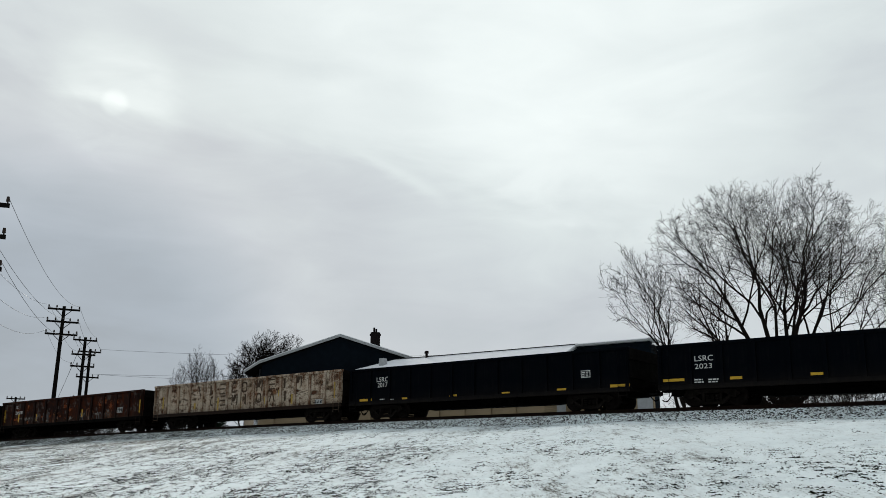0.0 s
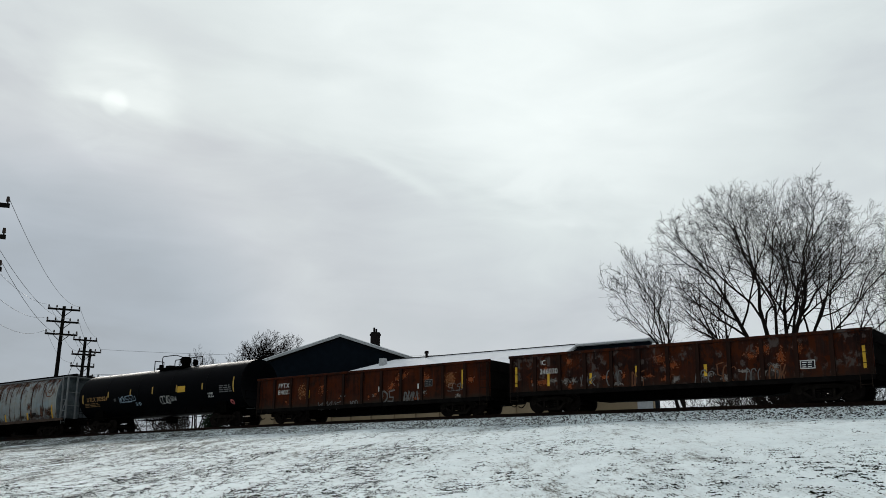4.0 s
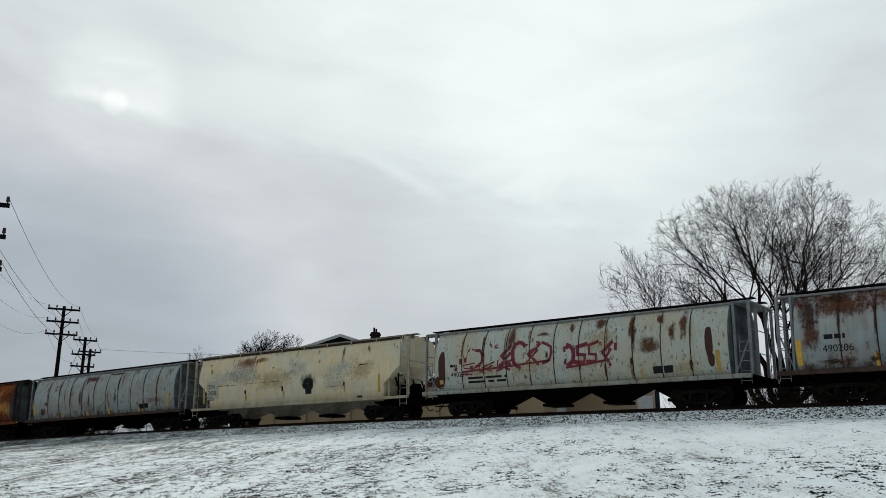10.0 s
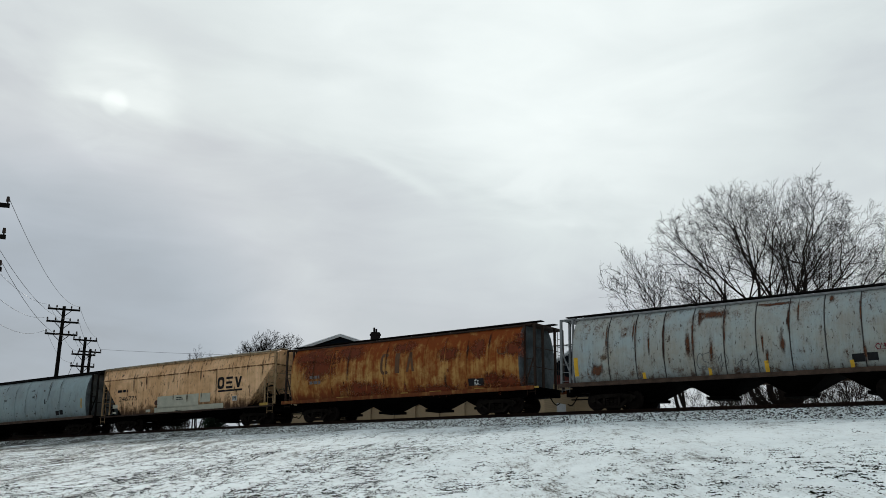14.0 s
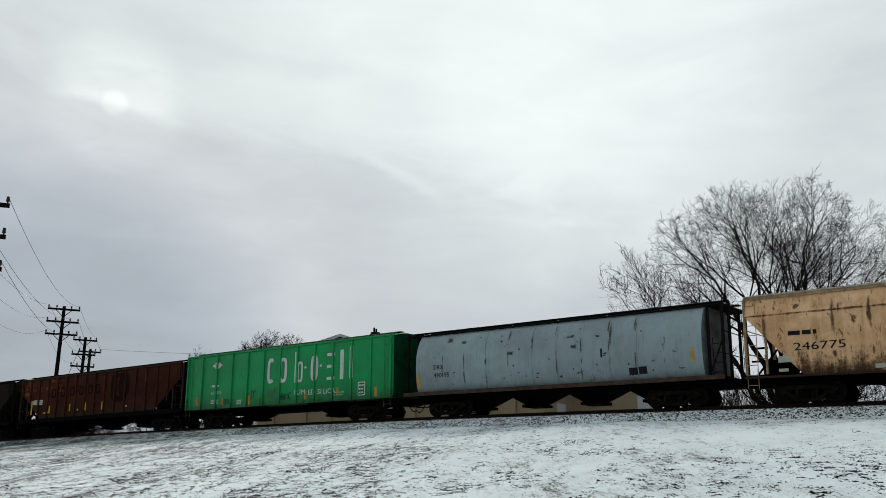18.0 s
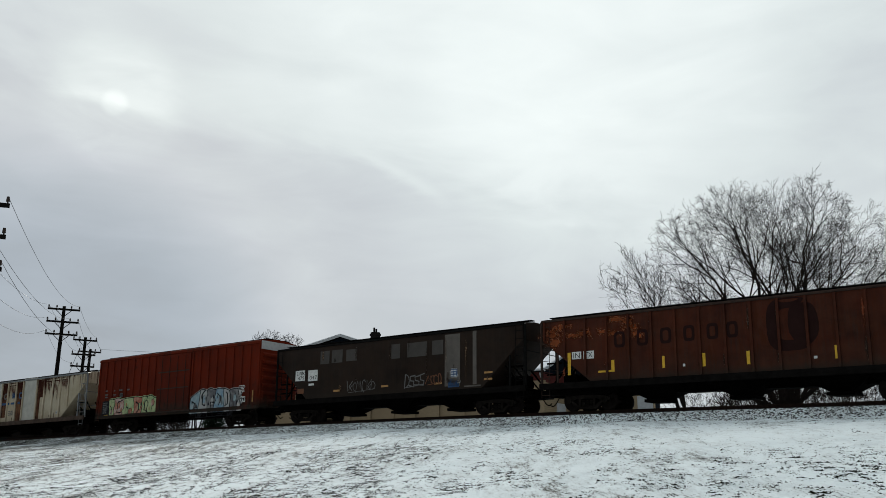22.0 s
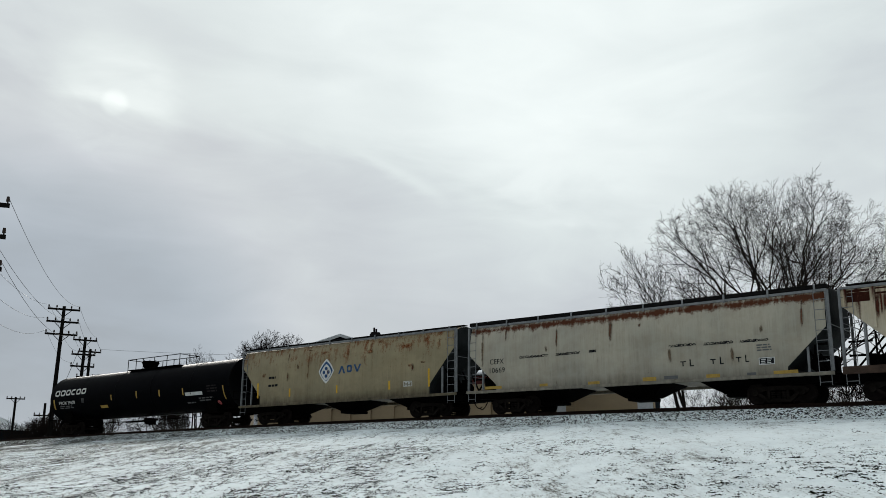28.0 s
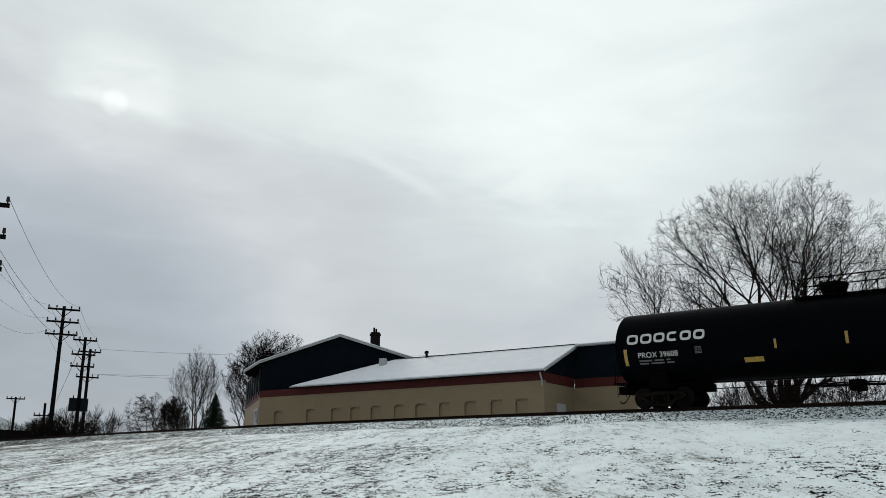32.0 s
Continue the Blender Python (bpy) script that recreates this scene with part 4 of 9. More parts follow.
def lathe(bm, prof, y_axis=True, n=24):
    rings = []
    for r, y in prof:
        rings.append([bm.verts.new((r * math.cos(6.2832 * i / n), y, r * math.sin(6.2832 * i / n))) for i in range(n)])
    for a, b in zip(rings, rings[1:]):
        for i in range(n):
            j = (i + 1) % n
            bm.faces.new((a[i], b[i], b[j], a[j]))
    bm.faces.new(rings[0])
    bm.faces.new(rings[-1][::-1])


def wheelset_mesh():
    bm = bmesh.new()
    for s in (-1, 1):
        lathe(bm, [(0.10, s * 0.78), (0.12, s * 0.80), (0.30, s * 0.755), (0.35, s * 0.80), (WHEEL_R, s * 0.80), (WHEEL_R + 0.005, s * 0.715), (WHEEL_R + 0.03, s * 0.70), (WHEEL_R + 0.03, s * 0.675), (0.36, s * 0.67), (0.30, s * 0.70), (0.1, s * 0.69)])
    lathe(bm, [(0.075, -1.02), (0.085, -0.7), (0.08, 0.7), (0.075, 1.02)], n=12)
    for s in (-1, 1):
        for k in range(3):
            a = 6.2832 * k / 3
            tube(bm, (0.05 * math.cos(a), s * 1.02, 0.05 * math.sin(a)), (0.05 * math.cos(a), s * 1.05, 0.05 * math.sin(a)), 0.014, sides=6)
    bmesh.ops.recalc_face_normals(bm, faces=bm.faces)
    return mesh_of("wheelset", bm, MAT["wheel"])


def sideframe_mesh():
    bm = bmesh.new()
    y0, y1 = -0.07, 0.07
    prism(bm, [(-1.15, 0.50), (-0.95, 0.60), (-0.42, 0.66), (0.42, 0.66), (0.95, 0.60), (1.15, 0.50), (1.1, 0.40), (0.72, 0.40), (0.50, 0.50), (-0.50, 0.50), (-0.72, 0.40), (-1.1, 0.40)], y0, y1)
    prism(bm, [(-0.86, 0.42), (-0.70, 0.42), (-0.34, 0.16), (0.34, 0.16), (0.70, 0.42), (0.86, 0.42), (0.44, 0.06), (-0.44, 0.06)], y0, y1)
    for s in (-1, 1):
        box(bm, s * 0.36 - 0.05, s * 0.36 + 0.05, y0, y1, 0.14, 0.52)
        tube(bm, (s * 0.889, -0.1, 0.42), (s * 0.889, 0.08, 0.42), 0.13, 0.13, 12)
    for k in (-0.2, 0.0, 0.2):
        for i in range(4):
            tube(bm, (k, 0, 0.17 + i * 0.075), (k, 0, 0.22 + i * 0.075), 0.085, 0.085, 10)
    return mesh_of("sideframe", bm, MAT["truck"])


def bolster_mesh():
    bm = boxes((-0.22, 0.22, -0.95, 0.95, 0.42, 0.62), (-0.3, 0.3, -0.3, 0.3, 0.60, 0.74), bevel=0.02)
    for s in (-1, 1):
        box(bm, s * 0.42 - 0.07, s * 0.42 + 0.07, -0.86, 0.86, 0.30, 0.42)
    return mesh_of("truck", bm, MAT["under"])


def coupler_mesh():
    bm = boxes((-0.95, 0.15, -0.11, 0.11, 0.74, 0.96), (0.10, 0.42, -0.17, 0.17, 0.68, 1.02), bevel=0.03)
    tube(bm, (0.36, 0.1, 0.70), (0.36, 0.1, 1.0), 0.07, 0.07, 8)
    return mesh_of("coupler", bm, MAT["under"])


def hose_mesh():
    pts = [(0.0, -0.35, 0.85)]
    for i in range(8):
        t = i / 7
        pts.append((0.08 + 0.5 * t, -0.35 + 0.05 * t, 0.75 - 0.42 * math.sin(t * 2.2)))
    return mesh_of("air_hose", tubes(pts, r=0.025, sides=5), MAT["under"])


ME = {"wheelset": wheelset_mesh(), "sideframe": sideframe_mesh(), "truck": bolster_mesh(), "coupler": coupler_mesh(), "hose": hose_mesh()}
for key in ("wheelset",):
    for p_ in ME[key].polygons:
        p_.use_smooth = len(p_.vertices) == 4
SPINNING = []
TRAIN = []


def truck(car, x):
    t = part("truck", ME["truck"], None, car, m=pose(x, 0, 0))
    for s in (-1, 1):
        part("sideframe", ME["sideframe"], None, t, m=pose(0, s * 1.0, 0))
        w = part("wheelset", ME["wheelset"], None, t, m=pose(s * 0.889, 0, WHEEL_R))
        SPINNING.append((w, s * 0.889, len(SPINNING) * 37.0))


def new_car(s, name, label, category, half, trucks):
    """s: where along the line the middle of the car stands at 16 s; half: half the length over its end sills."""
    car = thing(name, label, category, "cars of the freight train")
    TRAIN.append((car, s, trucks))
    for e in (-1, 1):
        truck(car, e * trucks)
        part("coupler", ME["coupler"], None, car, m=pose(e * half, 0, 0, 0, 0, 0 if e > 0 else 180))
        part("air_hose", ME["hose"], None, car, m=pose(e * (half + 0.05), 0, 0, 0, 0, 0 if e > 0 else 180))
    return car


def hull(levels, r=0.0, seg=3):
    """A closed body through rings (z, half width, x0, x1), corners rounded by r."""
    bm = bmesh.new()
    rings = []
    for z, w, x0, x1 in levels:
        pts = []
        if r <= 0:
            pts = [(x0, -w), (x1, -w), (x1, w), (x0, w)]
        else:
            for cx, cy, a0 in ((x1 - r, -w + r, -90), (x1 - r, w - r, 0), (x0 + r, w - r, 90), (x0 + r, -w + r, 180)):
                for i in range(seg + 1):
                    a = radians(a0 + 90 * i / seg)
                    pts.append((cx + r * math.cos(a), cy + r * math.sin(a)))
        rings.append([bm.verts.new((x, y, z)) for x, y in pts])
    n = len(rings[0])
    for a, b in zip(rings, rings[1:]):
        for i in range(n):
            j = (i + 1) % n
            bm.faces.new((a[i], a[j], b[j], b[i]))
    bm.faces.new(rings[0][::-1])
    bm.faces.new(rings[-1])
    bmesh.ops.recalc_face_normals(bm, faces=bm.faces)
    return bm


def shade_ends(ob, mat):
    """Gives a body's end sheets a darker material with their shade put into it."""
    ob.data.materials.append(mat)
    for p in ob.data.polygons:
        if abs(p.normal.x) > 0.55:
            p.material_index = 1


def width_at(levels):
    """Half width of a body as a function of height."""
    def f(z):
        if z <= levels[0][0]:
            return levels[0][1]
        for a, b in zip(levels, levels[1:]):
            if z <= b[0]:
                t = (z - a[0]) / max(1e-6, b[0] - a[0])
                return a[1] + (b[1] - a[1]) * t
        return levels[-1][1]
    return f


def ladder(car, x, y, z0, z1, w=0.42, along_x=True, mat=None, rungs=0.38):
    d = Vector((1, 0, 0)) if along_x else Vector((0, 1, 0))
    a, b = Vector((x, y, 0)) - d * w / 2, Vector((x, y, 0)) + d * w / 2
    rows = [[a + Vector((0, 0, z0)), a + Vector((0, 0, z1))], [b + Vector((0, 0, z0)), b + Vector((0, 0, z1))]]
    z = z0 + 0.12
    while z < z1:
        rows.append([a + Vector((0, 0, z)), b + Vector((0, 0, z))])
        z += rungs
    return part("ladder", tubes(*rows, r=0.014, sides=5), mat or MAT["under"], car)


def underframe(car, half, z, mat=None):
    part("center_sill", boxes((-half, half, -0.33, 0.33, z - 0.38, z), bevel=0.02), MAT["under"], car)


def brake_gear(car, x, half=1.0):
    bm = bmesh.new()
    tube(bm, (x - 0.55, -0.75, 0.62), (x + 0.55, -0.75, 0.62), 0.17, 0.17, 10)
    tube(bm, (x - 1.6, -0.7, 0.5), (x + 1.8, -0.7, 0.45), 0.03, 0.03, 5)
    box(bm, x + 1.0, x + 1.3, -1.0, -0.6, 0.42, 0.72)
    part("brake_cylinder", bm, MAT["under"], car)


def gondola(s, L, z0, z1, name, label, paint, posts, trucks=5.9, post_mat=None, sill_mat=None):
    half = L / 2
    car = new_car(s, name, label, "gondola car", half + 0.12, trucks)
    w = 1.45
    part("floor", boxes((-half, half, -w + 0.02, w - 0.02, z0, z0 + 0.12)), MAT["under"], car)
    for e in (-1, 1):
        y = e * w
        part("side_wall", boxes((-half, half, min(y, y - e * 0.05), max(y, y - e * 0.05), z0 + 0.122, z1 - 0.09)), paint, car)
        yo = e * (w + 0.09)
        part("top_chord", boxes((-half - 0.04, half + 0.04, min(y - e * 0.06, yo), max(y - e * 0.06, yo), z1 - 0.088, z1 + 0.03), bevel=0.015), paint, car)
        part("side_sill", boxes((-half, half, min(y - e * 0.04, yo), max(y - e * 0.04, yo), z0 - 0.07, z0 + 0.12), bevel=0.015), sill_mat or paint, car)
        for i in range(posts):
            x = -half + 0.10 + (L - 0.20) * i / (posts - 1)
            ww = 0.075
            bm = bmesh.new()
            yb, yf = e * (w + 0.002), e * (w + 0.085)
            prism(bm, [(x - ww, z0 + 0.125), (x + ww, z0 + 0.125), (x + ww, z1 - 0.092), (x - ww, z1 - 0.092)], min(yb, yf), max(yb, yf))
            part("side_post", bm, post_mat or paint, car)
        x = e * half
        part("end_wall", boxes((min(x, x - e * 0.06), max(x, x - e * 0.06), -w + 0.05, w - 0.05, z0 + 0.122, z1), (min(x, x + e * 0.1), max(x, x + e * 0.1), -w + 0.05, w - 0.05, z1 - 0.5, z1 - 0.38), (min(x, x + e * 0.1), max(x, x + e * 0.1), -w + 0.05, w - 0.05, z0 + 0.5, z0 + 0.62)), MAT["end_shade"], car, "near-black end wall, its shade put into the colour")
        part("end_sill", boxes((min(x, x + e * 0.14), max(x, x + e * 0.14), -w, w, z0 - 0.06, z0 + 0.11)), MAT["under"], car)
    prof = [(-half, z0 - 0.002), (-half, z0 - 0.22), (-trucks + 1.2, z0 - 0.25), (-trucks + 2.2, z0 - 0.36), (trucks - 2.2, z0 - 0.36), (trucks - 1.2, z0 - 0.25), (half, z0 - 0.22), (half, z0 - 0.002)]
    part("center_sill", prism(bmesh.new(), prof, -0.35, 0.35), MAT["under"], car)
    brake_gear(car, 0.6)
    ladder(car, -half + 0.3, -w - 0.11, z0 - 0.35, z1 - 0.15, 0.4, True, post_mat or paint)
    ladder(car, half - 0.3, -w - 0.11, z0 - 0.35, z1 - 0.15, 0.4, True, post_mat or paint)
    return car, (lambda z: w + 0.004)


def bays(car, centers, z_top, z_bot, top_w, bot_w, mat, out_w=0.5):
    for c in centers:
        bm = bmesh.new()
        hi = [bm.verts.new((c + sx * top_w / 2, sy * 1.25, z_top)) for sx, sy in ((-1, -1), (1, -1), (1, 1), (-1, 1))]
        lo = [bm.verts.new((c + sx * bot_w / 2, sy * 0.42, z_bot)) for sx, sy in ((-1, -1), (1, -1), (1, 1), (-1, 1))]
        for i in range(4):
            j = (i + 1) % 4
            bm.faces.new((lo[i], lo[j], hi[j], hi[i]))
        bm.faces.new(lo[::-1])
        bm.faces.new(hi)
        bay = part("discharge_hopper", bm, mat, car)
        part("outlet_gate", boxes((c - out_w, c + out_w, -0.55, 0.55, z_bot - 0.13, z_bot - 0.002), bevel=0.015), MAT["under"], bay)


def roof_gear(car, x0, x1, z, mat, hatches, width=0.62, trough=True):
    """Running boards, hatch covers and their supports on a covered hopper's roof."""
    if trough:
        n = hatches
        step = (x1 - x0 - 1.2) / n
        for i in range(n):
            a = x0 + 0.6 + i * step
            part("hatch_cover", boxes((a + 0.05, a + step - 0.05, -0.3, 0.3, z, z + 0.12), bevel=0.03), mat, car)
    for e in (-1, 1):
        bm = boxes((x0, x1, e * width - 0.16, e * width + 0.16, z + 0.06, z + 0.10))
        for k in range(9):
            x = x0 + 0.4 + (x1 - x0 - 0.8) * k / 8
            box(bm, x - 0.03, x + 0.03, e * width - 0.14, e * width + 0.14, z - 0.12, z + 0.06)
        part("running_board", bm, mat, car)


def end_cage(car, e, x_in, x_out, z0, z1, mat, w=1.35, posts=True):
    """Platform, ladders, corner posts and rails at one end of a covered hopper."""
    x0, x1 = min(x_in, x_out), max(x_in, x_out)
    part("end_platform", boxes((x0, x1, -w, w, z0 - 0.06, z0), bevel=0.01), MAT["under"], car)
    if posts:
        rows = []
        for y in (-w + 0.03, -0.55, 0.55, w - 0.03):
            part("corner_post", boxes((x_out - e * 0.06 - 0.055, x_out - e * 0.06 + 0.055, y - 0.045, y + 0.045, z0, z1), bevel=0.008), mat, car)
        part("corner_post", boxes((x_in + e * 0.1 - 0.05, x_in + e * 0.1 + 0.05, -w - 0.02, -w + 0.07, z0, z1), bevel=0.008), mat, car)
        part("end_diagonal", tubes([(x_out - e * 0.06, -w + 0.03, z0 + 1.5), (x_in + e * 0.1, -w + 0.03, z0 + 0.1)], r=0.035, sides=6), mat, car)
        for zz in (z0 + 0.9, z0 + 1.8):
            rows.append([(x_out - e * 0.05, -w + 0.03, zz), (x_out - e * 0.05, w - 0.03, zz)])
        part("end_rail", tubes(*rows, r=0.02, sides=5), mat, car)
        part("roof_end", boxes((x0, x1, -w, w, z1, z1 + 0.05), bevel=0.01), mat, car)
    ladder(car, (x_in + x_out) / 2 + e * 0.1, -w - 0.02, z0 - 0.35, z0 + 1.55, 0.4, True, mat)
    ladder(car, x_out - e * 0.02, 0.95, z0, z1, 0.4, False, mat)


ROUND = [(1.16, 1.40), (1.45, 1.50), (1.9, 1.58), (2.4, 1.61), (2.9, 1.585), (3.3, 1.50), (3.65, 1.36), (3.92, 1.17)]


def round_hopper(s, L, half, name, label, paint, dark, trucks=5.95, rings=(), centers=(-4.45, -1.35, 1.75, 4.75), cage=None, seam=None, sill_mat=None):
    """Covered hopper with barrel-curved sides. L: side sheets, half: half length over the end sills."""
    car = new_car(s, name, label, "covered hopper car", half, trucks)
    hl = L / 2
    lv = [(z, w, -hl, hl) for z, w in ROUND]
    body = part("body", hull(lv + [(4.06, 0.95, -hl, hl), (4.14, 0.5, -hl, hl)], 0.12), paint, car)
    smooth(body, 32)
    shade_ends(body, MAT["end_dim"])
    for x in rings:
        bm = bmesh.new()
        va, vb, vc, vd = [], [], [], []
        for z, w in ROUND:
            for dx, o, lst in ((-0.024, 0.003, va), (-0.013, 0.025, vb), (0.013, 0.025, vc), (0.024, 0.003, vd)):
                lst.append(bm.verts.new((x + dx, -w - o, z)))
        for A, Bv in ((va, vb), (vb, vc), (vc, vd)):
            for i in range(len(A) - 1):
                bm.faces.new((A[i], Bv[i], Bv[i + 1], A[i + 1]))
        part("weld_seam", bm, seam or paint, car)
    for e in (-1, 1):
        y = e * 1.45
        part("side_sill", boxes((-half, half, min(y, y + e * 0.1), max(y, y + e * 0.1), 0.98, 1.155), bevel=0.015), sill_mat or paint, car)
        part("eave_angle", boxes((-half, half, min(e * 1.14, e * 1.24), max(e * 1.14, e * 1.24), 3.94, 4.02), bevel=0.01), cage or dark, car)
        end_cage(car, e, e * (hl + 0.01), e * half, 1.12, 3.98, cage or dark, 1.3)
        prism_bm = bmesh.new()
        prism(prism_bm, [(e * (hl - 0.2), 1.10), (e * (hl - 2.6), 0.9), (e * (hl - 2.0), 0.7), (e * hl, 0.75)], -0.9, 0.9)
        part("bolster", prism_bm, MAT["under"], car)
    roof_gear(car, -half, half, 4.12, dark, 6)
    for e in (-1, 1):
        part("stub_sill", boxes((min(e * (hl - 2.4), e * half), max(e * (hl - 2.4), e * half), -0.33, 0.33, 0.70, 1.08), bevel=0.02), MAT["under"], car)
    # near-black bays: the shade under the body is put into their colour
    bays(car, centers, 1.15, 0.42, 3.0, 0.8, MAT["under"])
    brake_gear(car, -hl + 1.0)
    return car, width_at([(z, w + 0.004) for z, w in ROUND])


def slope_hopper(s, L, half, name, label, paint, dark, prof, cut, trucks=5.7, centers=(-3.4, 0, 3.4), z_eave=4.0, ribs=0, rib_mat=None, cage=None, sill=True, bay_mat=None, bay_z=0.42, corner=0.05, cut_lo=None, bay_w=(3.2, 0.8), stub=False, roof_band=0.0, end_mat=None, sill_mat=None, rib_x=None):
    """Covered hopper whose end sheets slope in towards the bays.
    prof: (z, half width) of the sides; cut: (z where the slope begins, how far it runs in at the sill)."""
    car = new_car(s, name, label, "covered hopper car", half, trucks)
    hl = L / 2
    zc, run = cut
    zs = sorted({z for z, _ in prof} | {zc})
    wf = width_at(prof)
    z_in = cut_lo or prof[0][0]
    lv = []
    for z in zs:
        k = 0 if z >= zc else (zc - z) / (zc - z_in)
        k = min(1.0, k)
        lv.append((z, wf(z), -hl + run * k, hl - run * k))
    if cut_lo and cut_lo not in zs:
        lv.append((cut_lo, wf(cut_lo), -hl + run, hl - run))
        lv.sort()
    top = [(z_eave + 0.13, 0.95, -hl, hl), (z_eave + 0.2, 0.5, -hl, hl)]
    body = part("body", hull(lv + top, corner, 2), paint, car)
    smooth(body, 28)
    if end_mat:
        shade_ends(body, end_mat)
    for i in range(ribs):
        for e in (-1, 1):
            x = rib_x[i] if rib_x else -hl + 0.12 + (L - 0.24) * i / (ribs - 1)
            lo = prof[0][0] + 0.01
            over = abs(x) - (hl - run)
            if over > 0:
                lo = max(lo, z_in + (zc - z_in) * over / run + 0.12)
            yb, yf = e * (wf(2.5) + 0.002), e * (wf(2.5) + 0.085)
            part("side_post", boxes((x - 0.05, x + 0.05, min(yb, yf), max(yb, yf), lo, z_eave - 0.06)), rib_mat or paint, car)
    for e in (-1, 1):
        y = e * (prof[0][1] - 0.02)
        if sill:
            part("side_sill", boxes((-half, half, min(y, y + e * 0.12), max(y, y + e * 0.12), 0.92, prof[0][0] - 0.003), bevel=0.015), sill_mat or paint, car)
        we = wf(z_eave)
        part("eave_angle", boxes((-hl - 0.05, hl + 0.05, min(e * (we - 0.02), e * (we + 0.07)), max(e * (we - 0.02), e * (we + 0.07)), z_eave - 0.05, z_eave + 0.05), bevel=0.01), rib_mat or cage or dark, car)
        # cage at the cut-away end
        xe = e * (half - 0.06)
        w = prof[0][1] - 0.02
        part("end_platform", boxes((min(e * (hl - run), e * half), max(e * (hl - run), e * half), -w, w, 1.02, 1.07)), MAT["under"], car)
        for yy in (-w, w - 0.07):
            part("corner_post", boxes((xe - 0.05, xe + 0.05, yy, yy + 0.07, 1.072, z_eave - 0.02)), cage or paint, car)
        part("end_post", boxes((e * (hl - 0.75) - 0.04, e * (hl - 0.75) + 0.04, -w, -w + 0.07, 1.072, z_in + (zc - z_in) * (run - 0.75) / run if run > 0.75 else zc)), cage or paint, car)
        rows = [[(xe, -w + 0.03, z), (xe, w - 0.03, z)] for z in (1.9, 2.8)]
        part("end_rail", tubes(*rows, r=0.02, sides=5), cage or dark, car)
        ladder(car, e * (half - 0.32), -w - 0.06, 0.55, z_eave, 0.42, True, cage or dark)
        if run > 1.0:
            # brake reservoir, housing and braces under the slope sheet
            xm = e * (hl - run * 0.45)
            zm = zc - (zc - z_in) * 0.45
            bm = tubes([(xm, -0.75, 1.42), (xm, 0.75, 1.42)], r=0.26, sides=12)
            part("air_reservoir", bm, MAT["under"], car)
            part("brake_housing", boxes((min(xm + e * 0.3, xm + e * 0.62), max(xm + e * 0.3, xm + e * 0.62), -0.4, 0.1, 1.08, 1.75), bevel=0.03), MAT["under"], car)
            rows = [[(e * (hl - 0.25), y, 1.1), (xm - e * 0.2, y, zm - 0.12)] for y in (-1.1, -0.35, 0.35, 1.1)]
            rows += [[(xm + e * 0.1, -1.2, 1.1), (xm + e * 0.1, -1.2, zm + 0.02)], [(e * (hl - 0.1), -1.25, 1.6), (xm, -1.25, 1.6)], [(e * (hl - 0.1), -1.25, 2.1), (xm + e * 0.2, -1.25, 2.1)]]
            for row in rows:
                part("end_brace", tubes(row, r=0.04, sides=6), MAT["under"], car)
        bm = bmesh.new()
        prism(bm, [(e * (hl - run - 1.4), 0.98), (e * half, 0.98), (e * half, 0.72), (e * (hl - run - 0.6), 0.66)], -1.0, 1.0)
        part("bolster", bm, MAT["under"], car)
    roof_gear(car, -half + 0.1, half - 0.1, z_eave + 0.17, dark, 5)
    if roof_band:
        for e in (-1, 1):
            y = e * (wf(z_eave) - 0.12)
            part("roof_walkway", boxes((-half + 0.05, half - 0.05, min(y, y + e * 0.2), max(y, y + e * 0.2), z_eave + 0.06, z_eave + 0.06 + roof_band), bevel=0.02), dark, car)
            for k in range(10):
                x = -half + 0.5 + (2 * half - 1.0) * k / 9
                part("walkway_bracket", boxes((x - 0.035, x + 0.035, min(y + e * 0.2, y + e * 0.23), max(y + e * 0.2, y + e * 0.23), z_eave - 0.1, z_eave + 0.06 + roof_band)), cage or dark, car)
    if stub:
        for e in (-1, 1):
            part("stub_sill", boxes((min(e * (hl - 3.2), e * half), max(e * (hl - 3.2), e * half), -0.33, 0.33, 0.66, 1.04), bevel=0.02), MAT["under"], car)
    else:
        underframe(car, half, 1.04)
    # most cars pass a near-black bay_mat that carries the shade below the sill
    bays(car, centers, 1.10, bay_z, bay_w[0], bay_w[1], bay_mat or paint)
    return car, width_at([(z, w + 0.004) for z, w in prof])


